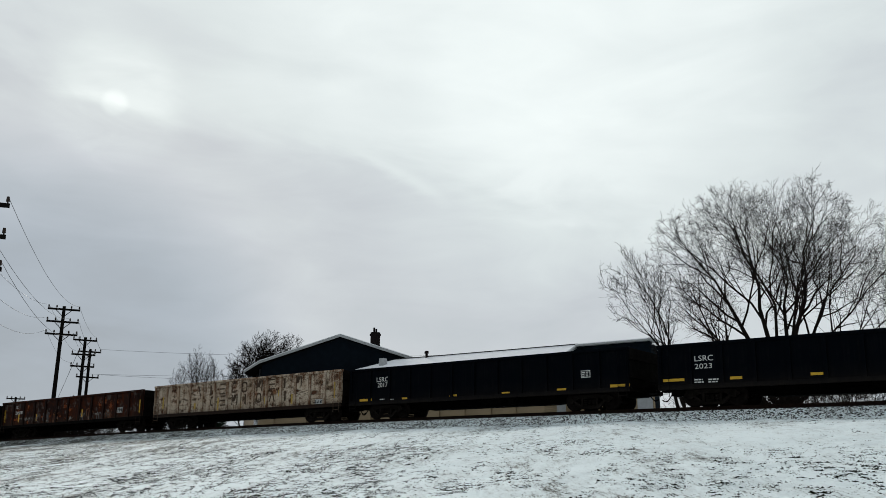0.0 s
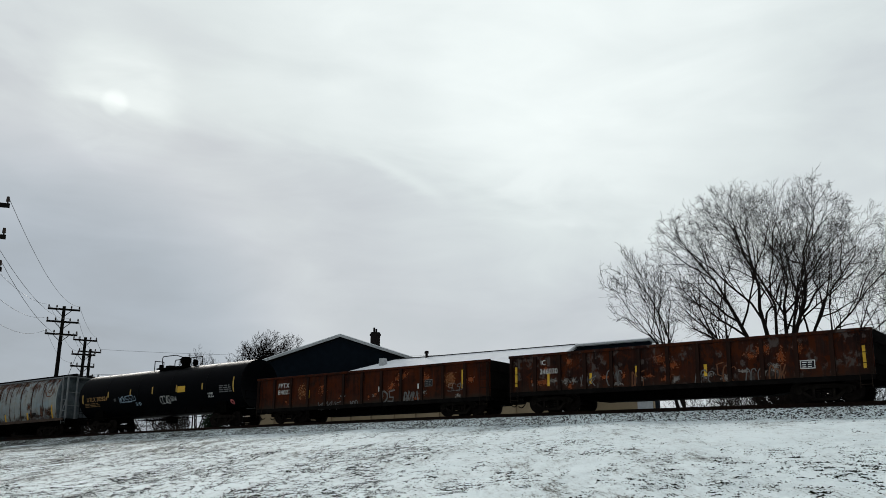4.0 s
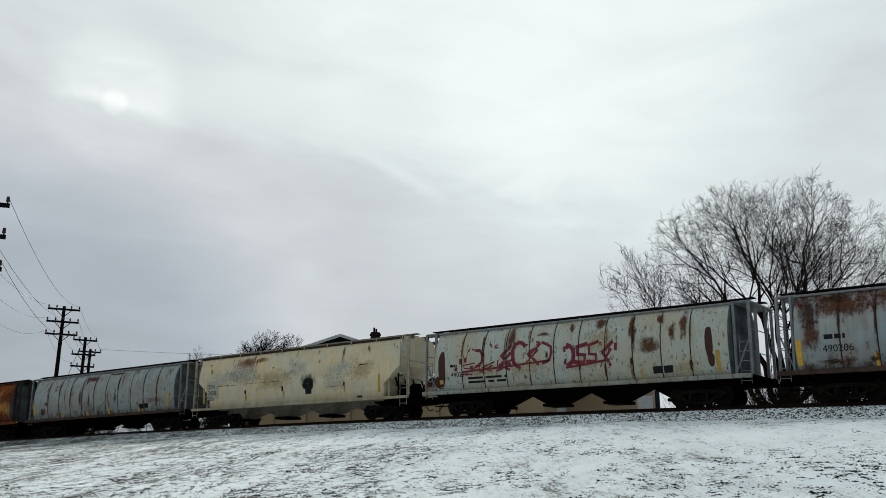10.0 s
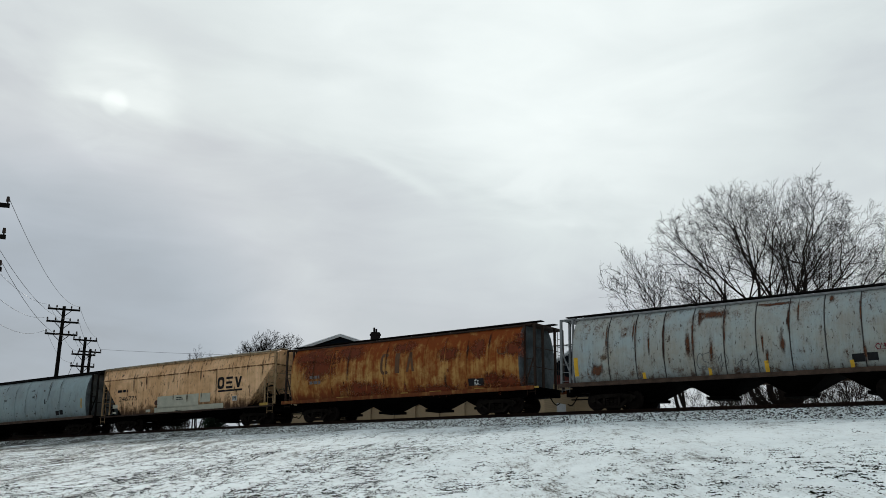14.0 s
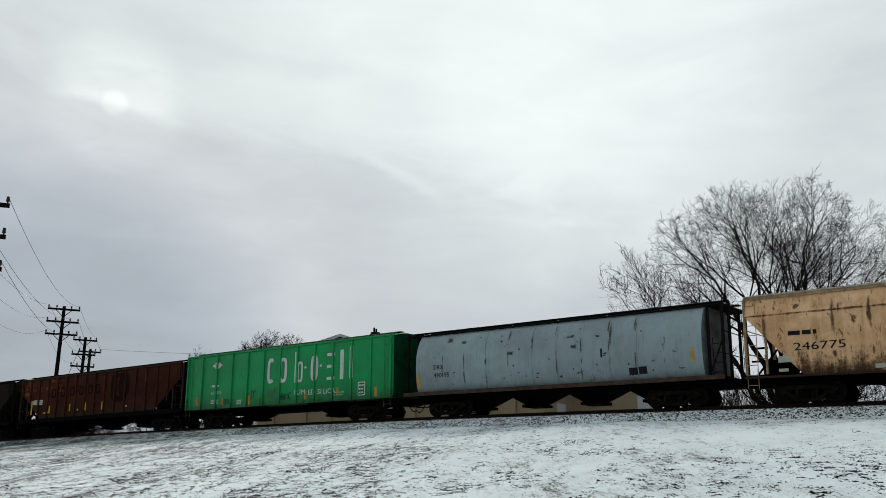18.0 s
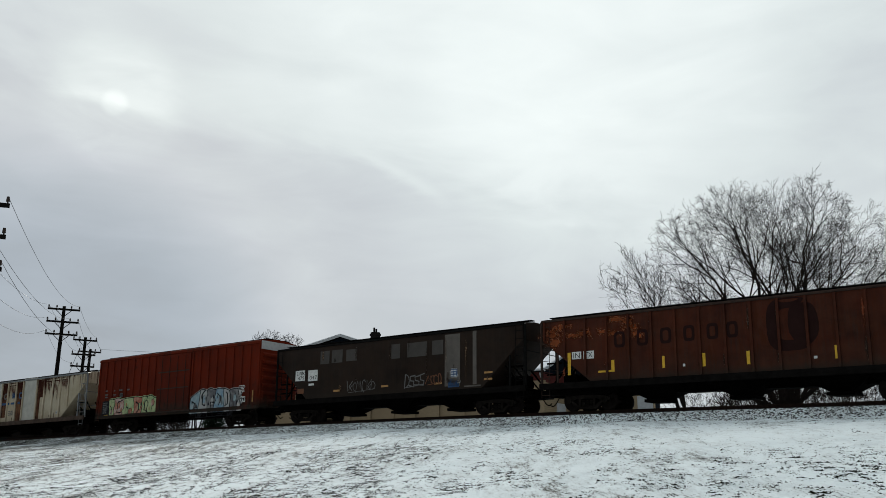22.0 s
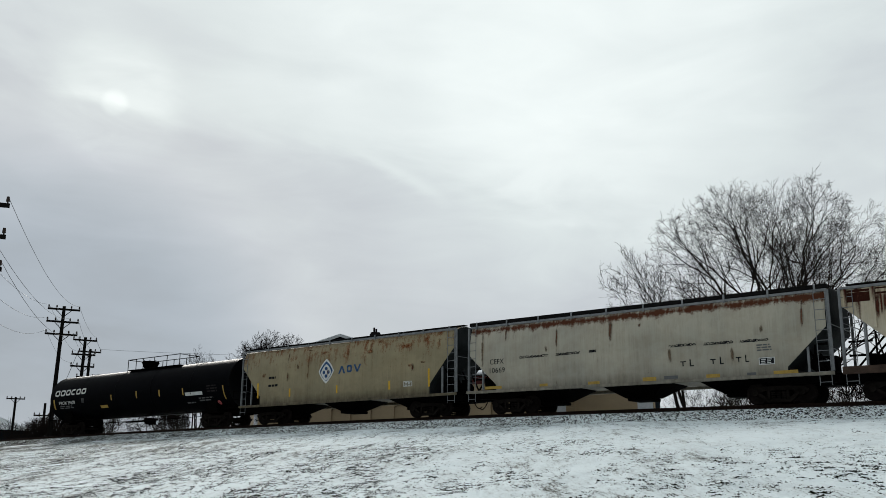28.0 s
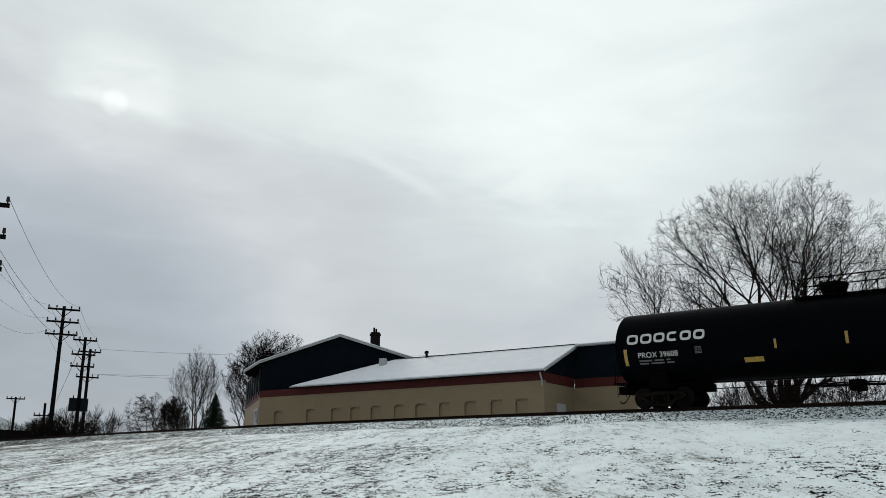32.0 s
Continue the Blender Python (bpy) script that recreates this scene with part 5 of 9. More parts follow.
def tank_car(s, L, name, label, paint, R=1.43, zc=2.2, trucks=6.3, half=None, walk_x=(-2.4, 2.6), dome=0.0, style=0):
    half = half or L / 2 + 0.15
    car = new_car(s, name, label, "tank car", half, trucks)
    hl = L / 2
    bm = bmesh.new()
    n = 40
    prof = []
    for i in range(9):
        a = radians(90 * i / 8)
        prof.append((-hl + 0.62 * (1 - math.sin(a)), max(0.02, R * (math.cos(radians(90) - a) ** 0.75 if i else 0.0))))
    prof = [(x, r) for x, r in prof]
    prof += [(x, R) for x in (-hl * 0.5, 0, hl * 0.5)]
    prof += [(-x, r) for x, r in prof[:9]][::-1]
    rings = []
    for x, r in prof:
        rings.append([bm.verts.new((x, r * math.cos(6.2832 * i / n), zc + r * math.sin(6.2832 * i / n))) for i in range(n)])
    for a, b in zip(rings, rings[1:]):
        for i in range(n):
            j = (i + 1) % n
            bm.faces.new((a[i], a[j], b[j], b[i]))
    bm.faces.new(rings[0][::-1])
    bm.faces.new(rings[-1])
    bmesh.ops.recalc_face_normals(bm, faces=bm.faces)
    smooth(part("tank", bm, paint, car, "glossy black cylindrical tank shell"), 50)
    zt = zc + R
    for k in (-0.62, -0.2, 0.2, 0.62):
        bm = bmesh.new()
        lathe_pts = [(R + 0.006, k * hl - 0.04), (R + 0.012, k * hl - 0.02), (R + 0.012, k * hl + 0.02), (R + 0.006, k * hl + 0.04)]
        rr = []
        for r, x in lathe_pts:
            rr.append([bm.verts.new((x, r * math.cos(6.2832 * i / n), zc + r * math.sin(6.2832 * i / n))) for i in range(n)])
        for a, b in zip(rr, rr[1:]):
            for i in range(n):
                j = (i + 1) % n
                bm.faces.new((a[i], a[j], b[j], b[i]))
        part("weld_seam", bm, paint, car)
    # stub sills, saddles, walkway
    for e in (-1, 1):
        part("stub_sill", boxes((min(e * (hl - 3.6), e * half), max(e * (hl - 3.6), e * half), -0.34, 0.34, 0.66, 1.0), bevel=0.02), MAT["under"], car)
        part("saddle", prism(bmesh.new(), [(e * trucks - 0.5, 0.8), (e * trucks + 0.5, 0.8), (e * trucks + 0.35, 1.5), (e * trucks - 0.35, 1.5)], -1.2, 1.2), MAT["under"], car)
        part("end_platform", boxes((min(e * (hl - 0.3), e * half), max(e * (hl - 0.3), e * half), -1.35, 1.35, 1.0, 1.05)), MAT["under"], car)
        x = e * (half - 0.06)
        part("end_rail", tubes([(x, -1.3, 1.05), (x, -1.3, 1.95), (x, 1.3, 1.95), (x, 1.3, 1.05)], [(x, -1.3, 1.5), (x, 1.3, 1.5)], r=0.02, sides=6), MAT["under"], car)
        ladder(car, e * (hl - 0.2), -1.42, 0.45, 1.5, 0.4, True)
    rows = []
    for y in (-1.32, 1.32):
        rows.append([(-hl + 2.0, y, 0.90), (hl - 2.0, y, 0.90)])
        for k in range(9):
            x = -hl + 2.2 + (L - 4.4) * k / 8
            rows.append([(x, y, 0.90), (x, y * 0.86, 1.25)])
    part("side_rail", tubes(*rows, r=0.022, sides=5), MAT["under"], car)
    bm = tubes([(-1.2, -0.9, 0.62), (1.5, -0.9, 0.60)], [(0.3, -0.2, 0.8), (0.3, -0.2, 0.35)], r=0.05, sides=6)
    box(bm, 0.05, 0.55, -0.45, 0.05, 0.45, 0.85)
    part("bottom_outlet", bm, MAT["under"], car)
    # top fittings
    a, b = walk_x
    if style == 0:
        part("top_platform", boxes((a + 0.5, b, -0.75, 0.75, zt - 0.06, zt + 0.02)), MAT["under"], car)
        for row in ([(a, -0.5, zt - 0.1), (a, -0.5, zt + 0.55), (a + 0.9, -0.5, zt + 0.42), (a + 0.9, -0.5, zt)], [(a + 1.0, -0.7, zt), (a + 1.0, -0.7, zt + 0.66), (a + 1.08, -0.7, zt + 0.74), (a + 2.3, -0.7, zt + 0.74), (a + 3.2, -0.7, zt + 0.5), (a + 3.2, -0.7, zt)], [(a + 1.75, -0.3, zt), (a + 1.75, -0.3, zt + 0.42), (a + 1.83, -0.3, zt + 0.5), (a + 2.2, -0.3, zt + 0.5)], [(a + 1.0, 0.7, zt), (a + 1.0, 0.7, zt + 0.74), (a + 3.2, 0.7, zt + 0.74), (a + 3.2, 0.7, zt)]):
            part("top_rail", tubes(row, r=0.028, sides=6), MAT["under"], car)
        for x, h, r in ((a, 0.36, 0.13), (a + 1.05, 0.22, 0.36), (a + 2.45, 0.68, 0.33), (a + 3.35, 0.46, 0.15)):
            bm = bmesh.new()
            tube(bm, (x, 0, zt - 0.08), (x, 0, zt + h * 0.4), r * 0.8, r * 0.8, 16)
            tube(bm, (x, 0, zt + h * 0.4), (x, 0, zt + h * 0.9), r, r, 16)
            tube(bm, (x, 0, zt + h * 0.9), (x, 0, zt + h), r * 0.98, r * 0.7, 16)
            part("valve_bonnet", bm, MAT["under"], car)
    else:
        part("top_platform", boxes((a, b, -0.8, 0.8, zt - 0.1, zt - 0.05)), MAT["under"], car)
        rows = []
        for y in (-0.78, 0.78):
            rows.append([(a, y, zt - 0.2), (a, y, zt + 0.62), (a + 1.6, y, zt + 0.62), (b, y, zt + 0.62), (b, y, zt - 0.2)])
            for k in (0.16, 0.3, 0.52, 0.76):
                rows.append([(a + (b - a) * k, y, zt - 0.1), (a + (b - a) * k, y, zt + 0.62)])
        rows.append([(a, -0.78, zt + 0.62), (a, 0.78, zt + 0.62)])
        rows.append([(b, -0.78, zt + 0.62), (b, 0.78, zt + 0.62)])
        for row in rows:
            part("top_rail", tubes(row, r=0.024, sides=6), MAT["under"], car)
        bm = bmesh.new()
        tube(bm, (a + 1.3, 0, zt - 0.08), (a + 1.3, 0, zt + 0.12), 0.38, 0.42, 20)
        tube(bm, (a + 1.3, 0, zt + 0.12), (a + 1.3, 0, zt + 0.42), 0.44, 0.56, 20)
        tube(bm, (a + 1.3, 0, zt + 0.42), (a + 1.3, 0, zt + 0.50), 0.58, 0.5, 20)
        part("manway", bm, MAT["under"], car)
        part("manway_bolt", tubes(*[[(a + 1.3 + 0.5 * math.cos(k * 0.785), 0.5 * math.sin(k * 0.785), zt + 0.36), (a + 1.3 + 0.5 * math.cos(k * 0.785), 0.5 * math.sin(k * 0.785), zt + 0.56)] for k in range(8)], r=0.03, sides=6), MAT["under"], car)

    def wf(z):
        d = max(-1.0, min(1.0, (z - zc) / R))
        return R * math.sqrt(max(0.0, 1 - d * d)) + 0.006
    return car, wf


def boxcar(s, L, paint, dark, label, z0=0.98, z1=4.85, end_top=None):
    half = L / 2
    car = new_car(s, "boxcar", label, "boxcar", half + 0.15, 5.5)
    w = 1.47
    smooth(part("body", hull([(z0, w, -half, half), (z1 - 0.06, w, -half, half), (z1 - 0.02, w - 0.05, -half, half), (z1 + 0.10, 0.3, -half, half)], 0.03, 1), paint, car), 30)
    door0, door1 = -1.41, 1.65
    n = 22
    for e in (-1, 1):
        for i in range(n):
            x = -half + 0.12 + (L - 0.24) * i / (n - 1)
            if door0 - 0.1 < x < door1 + 0.1:
                continue
            yb, yf = e * (w + 0.002), e * (w + 0.06)
            part("side_post", boxes((x - 0.07, x + 0.07, min(yb, yf), max(yb, yf), z0 + 0.14, z1 - 0.26), bevel=0.02), paint, car)
        ya, yb = e * (w + 0.002), e * (w + 0.08)
        part("side_sill", boxes((-half, half, min(ya, yb), max(ya, yb), z0 - 0.10, z0 + 0.12), bevel=0.015), paint, car)
        part("eave", boxes((-half, half, min(ya, e * (w + 0.05)), max(ya, e * (w + 0.05)), z1 - 0.24, z1 - 0.08), bevel=0.015), paint, car)
        yd = e * (w + 0.10)
        door = part("sliding_door", boxes((door0, door1, min(ya, yd), max(ya, yd), z0 + 0.13, z1 - 0.3), bevel=0.02), PT["red_door"], car, "darker red sliding plug door with rods")
        rows = []
        for k in (0.14, 0.38, 0.62, 0.86):
            x = door0 + (door1 - door0) * k
            rows.append([(x, yd + e * 0.03, z0 + 0.2), (x, yd + e * 0.03, z1 - 0.4)])
        part("door_rod", tubes(*rows, r=0.016, sides=5), dark, door)
        for z in (2.45, 3.48):
            yy = yd + e * 0.025
            part("door_rib", boxes((door0 + 0.06, door1 - 0.06, min(yd + e * 0.002, yy), max(yd + e * 0.002, yy), z - 0.03, z + 0.03)), dark, door)
        yy = yd + e * 0.012
        part("door_panel", boxes((door0 + 0.05, door1 - 0.05, min(yd + e * 0.002, yy), max(yd + e * 0.002, yy), z0 + 0.18, 2.42)), PT["red_grime"], door, "grimy lower half of the door")
        part("door_track", boxes((door0 - 3.0, door1 + 0.2, min(ya, e * (w + 0.14)), max(ya, e * (w + 0.14)), z0 + 0.05, z0 + 0.128)), dark, car)
        # corrugated ends
        xe = e * half
        for k in range(7):
            z = z0 + 0.35 + k * 0.44
            bm = bmesh.new()
            prism(bm, [(xe, z - 0.15), (xe + e * 0.12, z - 0.05), (xe + e * 0.12, z + 0.05), (xe, z + 0.15)], -w + 0.15, w - 0.15)
            part("end_corrugation", bm, paint, car)
        part("end_panel", boxes((min(xe + e * 0.002, xe + e * 0.02), max(xe + e * 0.002, xe + e * 0.02), -w + 0.02, w - 0.02, z1 - 0.55, z1 - 0.06)), end_top or paint, car, "bare pale end panel under the roof")
        ladder(car, e * (half - 0.3), -w - 0.1, z0 - 0.3, z0 + 1.3, 0.42, True, paint)
        ladder(car, e * (half + 0.14), -w + 0.35, z0, z0 + 1.4, 0.42, False, paint)
    part("center_sill", boxes((-half, half, -0.33, 0.33, z0 - 0.36, z0 - 0.002)), MAT["under"], car)
    part("roof_panel", boxes((-half + 0.1, half - 0.1, -0.9, 0.9, z1 + 0.06, z1 + 0.14), bevel=0.03), MAT["under"], car)
    brake_gear(car, -1.2)
    return car, (lambda z: w + 0.066)


# ---------- paints ----------
PT = {}
PT["red_door"] = car_paint("dark_red_door_paint", (0.125, 0.0165, 0.0065), (0.085, 0.013, 0.0065), rust=(0.03, 0.010, 0.007), amount=0.26, top=0.0, bottom=0.35, z0=1.0, z1=4.8, seed=21, dirt=0.6)
PT["red_grime"] = car_paint("grimy_red_door_paint", (0.085, 0.0125, 0.006), (0.055, 0.0105, 0.006), rust=(0.022, 0.009, 0.007), amount=0.4, top=0.0, bottom=0.4, z0=1.0, z1=4.8, seed=27, dirt=0.8)
PT["navy"] = car_paint("dark_navy_gondola_paint", (0.0016, 0.0026, 0.0046), (0.0022, 0.0032, 0.005), amount=0.02, top=0, bottom=0.1, z0=0.7, z1=2.5, dirt=0.3, seed=1, rough=0.5)
PT["tan_gon"] = car_paint("peeling_tan_gondola_paint", (0.64, 0.54, 0.43), (0.50, 0.40, 0.30), rust=(0.10, 0.04, 0.018), amount=0.23, top=0.15, bottom=0.05, z0=0.85, z1=2.6, seed=2, dirt=0.4, warm=0.5, warm_col=(0.25, 0.125, 0.05), chips=0.24, flake=(1.9, 1.9, 5.5), fine=0.9)
PT["rust_gon"] = car_paint("rusty_brown_gondola_paint", (0.020, 0.0085, 0.0068), (0.009, 0.0062, 0.006), rust=(0.13, 0.030, 0.009), amount=0.24, top=0.0, bottom=0.25, z0=0.7, z1=2.5, seed=3, dirt=0.95, patch=0.05, patch_col=(0.075, 0.058, 0.052), chips=0.5, flake=(2.2, 2.2, 1.2), warm=0.55, warm_col=(0.085, 0.02, 0.008))
PT["rust_gon2"] = car_paint("rusty_red_gondola_paint", (0.036, 0.0085, 0.005), (0.012, 0.006, 0.005), rust=(0.13, 0.027, 0.007), amount=0.20, top=0.0, bottom=0.05, z0=0.7, z1=2.5, seed=4, dirt=0.95, warm=0.65, warm_col=(0.11, 0.024, 0.007), chips=0.45, flake=(1.6, 1.6, 0.9))
PT["grey_red"] = car_paint("faded_blue_grey_hopper_paint", (0.35, 0.375, 0.36), (0.25, 0.315, 0.345), rust=(0.072, 0.022, 0.011), amount=0.26, top=0.6, bottom=0.55, seed=5, fine=0.45, warm=0.6, warm_col=(0.25, 0.165, 0.105), drip=0.30, dirt=0.65)
PT["pale_marks"] = car_paint("faded_pale_blue_hopper_paint", (0.46, 0.52, 0.50), (0.47, 0.455, 0.36), rust=(0.095, 0.042, 0.017), amount=0.12, top=0.2, bottom=0.25, seed=6, fine=0.5, warm=0.5, warm_col=(0.42, 0.32, 0.16), drip=0.12, dirt=0.4, chips=0.13, flake=(9, 9, 3.2))
PT["cream"] = car_paint("faded_cream_hopper_paint", (0.77, 0.655, 0.42), (0.62, 0.60, 0.475), rust=(0.32, 0.16, 0.055), amount=0.06, top=0.15, bottom=0.1, seed=7, dirt=0.4, warm=0.55, warm_col=(0.62, 0.42, 0.19), drip=0.02)
PT["blue_grey"] = car_paint("faded_blue_grey_paint", (0.345, 0.42, 0.445), (0.365, 0.375, 0.34), rust=(0.085, 0.034, 0.019), amount=0.19, top=0.25, bottom=0.35, seed=8, fine=0.6, warm=0.5, warm_col=(0.26, 0.19, 0.12), drip=0.18, dirt=0.55, chips=0.08, flake=(9, 9, 3.5))
PT["rust_cream"] = car_paint("rust_stained_cream_hopper_paint", (0.46, 0.26, 0.085), (0.40, 0.19, 0.05), rust=(0.20, 0.046, 0.009), amount=0.66, top=0.45, bottom=0.35, seed=9.4, seams=0.1, seam_x=1.28, fine=0.15, drip=0.34, dirt=0.35)
PT["tan_patch"] = car_paint("faded_tan_hopper_paint", (0.86, 0.555, 0.32), (0.72, 0.415, 0.21), rust=(0.10, 0.045, 0.02), amount=0.22, top=0.25, bottom=0.8, seed=10, fine=0.45, dirt=0.42, warm=0.75, warm_col=(0.40, 0.19, 0.065), drip=0.18, band=(0.765, 0.022, 0.2), chips=0.1, flake=(5, 5, 2.2))
PT["steel_grey"] = car_paint("weathered_steel_grey_paint", (0.3248, 0.42, 0.448), (0.2632, 0.3304, 0.3528), rust=(0.085, 0.052, 0.034), amount=0.08, top=0.15, bottom=0.25, seed=11, dirt=0.55, warm=0.3, warm_col=(0.25, 0.235, 0.18), drip=0.16, fine=0.6)
PT["green"] = car_paint("bright_green_paint", (0.01464, 0.3477, 0.1037), (0.02074, 0.2684, 0.08784), rust=(0.05, 0.045, 0.027), amount=0.12, top=0.05, bottom=0.35, seed=12, dirt=0.55, rough=0.45, fine=0.6)
PT["brown"] = car_paint("dark_oxide_red_paint", (0.070, 0.0185, 0.0100), (0.027, 0.0100, 0.0075), rust=(0.12, 0.034, 0.016), amount=0.24, top=0.1, bottom=0.0, seed=13, dirt=0.95, warm=0.6, warm_col=(0.085, 0.03, 0.017), chips=0.25, flake=(2.5, 2.5, 1.0))
PT["dark_brown"] = car_paint("sooty_brown_paint", (0.027, 0.0185, 0.0145), (0.015, 0.011, 0.0095), rust=(0.06, 0.034, 0.021), amount=0.26, top=0.2, bottom=0.1, seed=14, dirt=0.8, warm=0.5, warm_col=(0.038, 0.022, 0.015))
PT["red_box"] = car_paint("brick_red_boxcar_paint", (0.1348, 0.01628, 0.006045), (0.09486, 0.01349, 0.006045), rust=(0.045, 0.014, 0.009), amount=0.22, top=0.25, bottom=0.35, z0=1.0, z1=4.8, seed=15, dirt=0.8, fine=0.5)
PT["white_rust"] = car_paint("rust_streaked_off_white_paint", (0.5554, 0.4872, 0.3703), (0.4482, 0.3751, 0.2631), rust=(0.052, 0.0145, 0.0085), amount=0.13, top=0.5, bottom=0.25, seed=16, dirt=0.4, warm=0.4, warm_col=(0.33, 0.22, 0.12), drip=0.42, fine=0.35)
PT["rust_sheet"] = car_paint("rust_covered_sheet", (0.075, 0.0235, 0.0135), (0.17, 0.085, 0.045), rust=(0.035, 0.0105, 0.007), amount=0.5, top=0.5, bottom=0.1, seed=26, dirt=0.6, drip=0.4, fine=0.5)
PT["light_grey"] = car_paint("light_grey_hopper_paint", (0.465, 0.4232, 0.3395), (0.372, 0.3488, 0.2883), rust=(0.085, 0.028, 0.013), amount=0.14, top=0.1, bottom=0.1, seed=17, dirt=0.4, band=(0.955, 0.11, 0.3), warm=0.4, warm_col=(0.25, 0.195, 0.13), drip=0.07, fine=0.5)
PT["khaki"] = car_paint("drab_khaki_hopper_paint", (0.36, 0.30, 0.185), (0.265, 0.226, 0.142), rust=(0.17, 0.055, 0.02), amount=0.17, top=0.4, bottom=0.0, seed=18.5, dirt=0.55, warm=0.45, warm_col=(0.20, 0.145, 0.078), fine=0.6)
# body green taken down for the end: its shade is mixed into the colour
PT["green_end"] = plain("shaded_green_end_paint", (0.003, 0.04, 0.015), 0.85, 0, 0.6, 2, 0.2, spec=0.02)
PT["rust_sill"] = plain("rusty_sill_steel", (0.055, 0.034, 0.024), 0.8, 0, 0.6, 3, 0.2)
PT["tan_post"] = car_paint("worn_pale_post_paint", (0.53, 0.45, 0.36), (0.43, 0.34, 0.25), rust=(0.12, 0.05, 0.022), amount=0.3, top=0.2, bottom=0.3, z0=0.7, z1=2.6, seed=23, dirt=0.6, warm=0.5, warm_col=(0.26, 0.13, 0.05), fine=0.8)
PT["rust_post"] = car_paint("dark_rusty_post_paint", (0.025, 0.011, 0.008), (0.014, 0.008, 0.0065), rust=(0.10, 0.03, 0.012), amount=0.3, top=0.1, bottom=0.2, z0=0.7, z1=2.5, seed=24, dirt=0.5)
PT["dark_grey"] = plain("sooty_roof_steel", (0.010, 0.0095, 0.0092), 0.75, 0.1, 0.4, 4, 0.3)
PT["seam_dark"] = plain("grimy_weld_seam", (0.055, 0.052, 0.05), 0.8, 0, 0.6, 3, 0.2)
PT["mid_grey"] = plain("galvanised_cage_steel", (0.20, 0.205, 0.21), 0.6, 0.2, 0.3, 5, 0.2)
PT["cream_dark"] = plain("grimy_cream_steel", (0.19, 0.17, 0.13), 0.7, 0, 0.4, 5, 0.2)
PT["pale_end"] = plain("bare_pale_metal", (0.42, 0.42, 0.42), 0.6, 0, 0.2, 5, 0.1)
PT["pale_cage"] = plain("worn_cream_cage_steel", (0.34, 0.30, 0.23), 0.7, 0, 0.5, 5, 0.2)
PT["tan_cage"] = plain("worn_tan_cage_steel", (0.30, 0.20, 0.11), 0.75, 0, 0.6, 5, 0.2)
PT["brown_cage"] = plain("rusty_cage_steel", (0.035, 0.02, 0.0145), 0.8, 0.1, 0.4, 5, 0.2)

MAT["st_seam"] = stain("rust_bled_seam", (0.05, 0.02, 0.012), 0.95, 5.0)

# ---------- the train, front to rear ----------
SIDE = {}
CAR = {}


def put(key, pair):
    CAR[key], SIDE[key] = pair


put("c0", gondola(164.22, 15.96, 0.72, 2.45, "gondola", "dark navy gondola car with yellow reflectors and white reporting marks", PT["navy"], 13))
put("c1", gondola(146.85, 16.1, 0.75, 2.52, "gondola", "dark navy gondola car with yellow reflectors and white stencils", PT["navy"], 13))
put("c2", gondola(130.3, 15.74, 0.76, 2.62, "gondola", "faded tan gondola car with big dark letter blocks and rust", PT["tan_gon"], 15, post_mat=PT["tan_post"], sill_mat=PT["rust_post"]))
put("c3", gondola(113.45, 15.66, 0.76, 2.52, "gondola", "rusty brown gondola car with graffiti and yellow reflectors", PT["rust_gon"], 13, post_mat=PT["rust_post"], sill_mat=MAT["end_shade"]))
put("c4", gondola(96.44, 16.0, 0.66, 2.48, "gondola", "rusty red gondola car with yellow reflectors and graffiti", PT["rust_gon2"], 13, post_mat=PT["rust_post"], sill_mat=MAT["end_shade"]))
put("c5", tank_car(79.15, 15.7, "tank_car", "black tank car with yellow placard and white graffiti", MAT["black"], 1.52, 2.4, 5.92, 8.09, (-1.41, 1.81)))
RINGS = [-5.7, -4.42, -3.14, -1.86, -0.58, 0.7, 1.98, 3.26, 4.54, 5.82]
put("c6", round_hopper(61.53, 14.76, 8.09, "covered_hopper", "rust-streaked grey covered hopper with big red letter blocks", PT["grey_red"], PT["dark_grey"], 5.8, RINGS, cage=PT["mid_grey"], seam=MAT["st_seam"], sill_mat=PT["rust_sill"]))
put("c7", round_hopper(44.25, 14.86, 8.21, "covered_hopper", "pale grey covered hopper sprayed with maroon graffiti", PT["pale_marks"], PT["dark_grey"], 5.82, RINGS, cage=PT["mid_grey"], seam=MAT["st_seam"]))
CREAM = [(1.06, 1.50), (1.5, 1.56), (2.2, 1.60), (3.0, 1.57), (3.6, 1.46), (4.0, 1.34)]
put("c8", slope_hopper(26.77, 15.6, 8.35, "covered_hopper", "cream covered hopper with a dark painted-out patch", PT["cream"], PT["cream_dark"], CREAM, (2.6, 1.05), 6.16, (-5.17, -1.64, 1.79, 5.07), 4.0, bay_mat=PT["cream_dark"], cage=PT["pale_cage"], cut_lo=1.7, stub=True, rib_mat=PT["brown_cage"], roof_band=0.05))
put("c9", round_hopper(9.25, 15.0, 8.29, "covered_hopper", "blue-grey covered hopper with dark weld seams and rust", PT["blue_grey"], PT["dark_grey"], 5.91, RINGS, cage=PT["mid_grey"], seam=PT["seam_dark"], sill_mat=PT["rust_sill"]))
put("c10", round_hopper(-8.57, 15.06, 8.22, "covered_hopper", "heavily rust-stained yellowish covered hopper with letter blocks", PT["rust_cream"], PT["dark_grey"], 5.86, RINGS, cage=PT["brown_cage"]))
LEDGED = [(1.0, 1.50), (1.5, 1.55), (3.25, 1.57), (3.3, 1.60), (3.4, 1.55), (4.0, 1.40)]
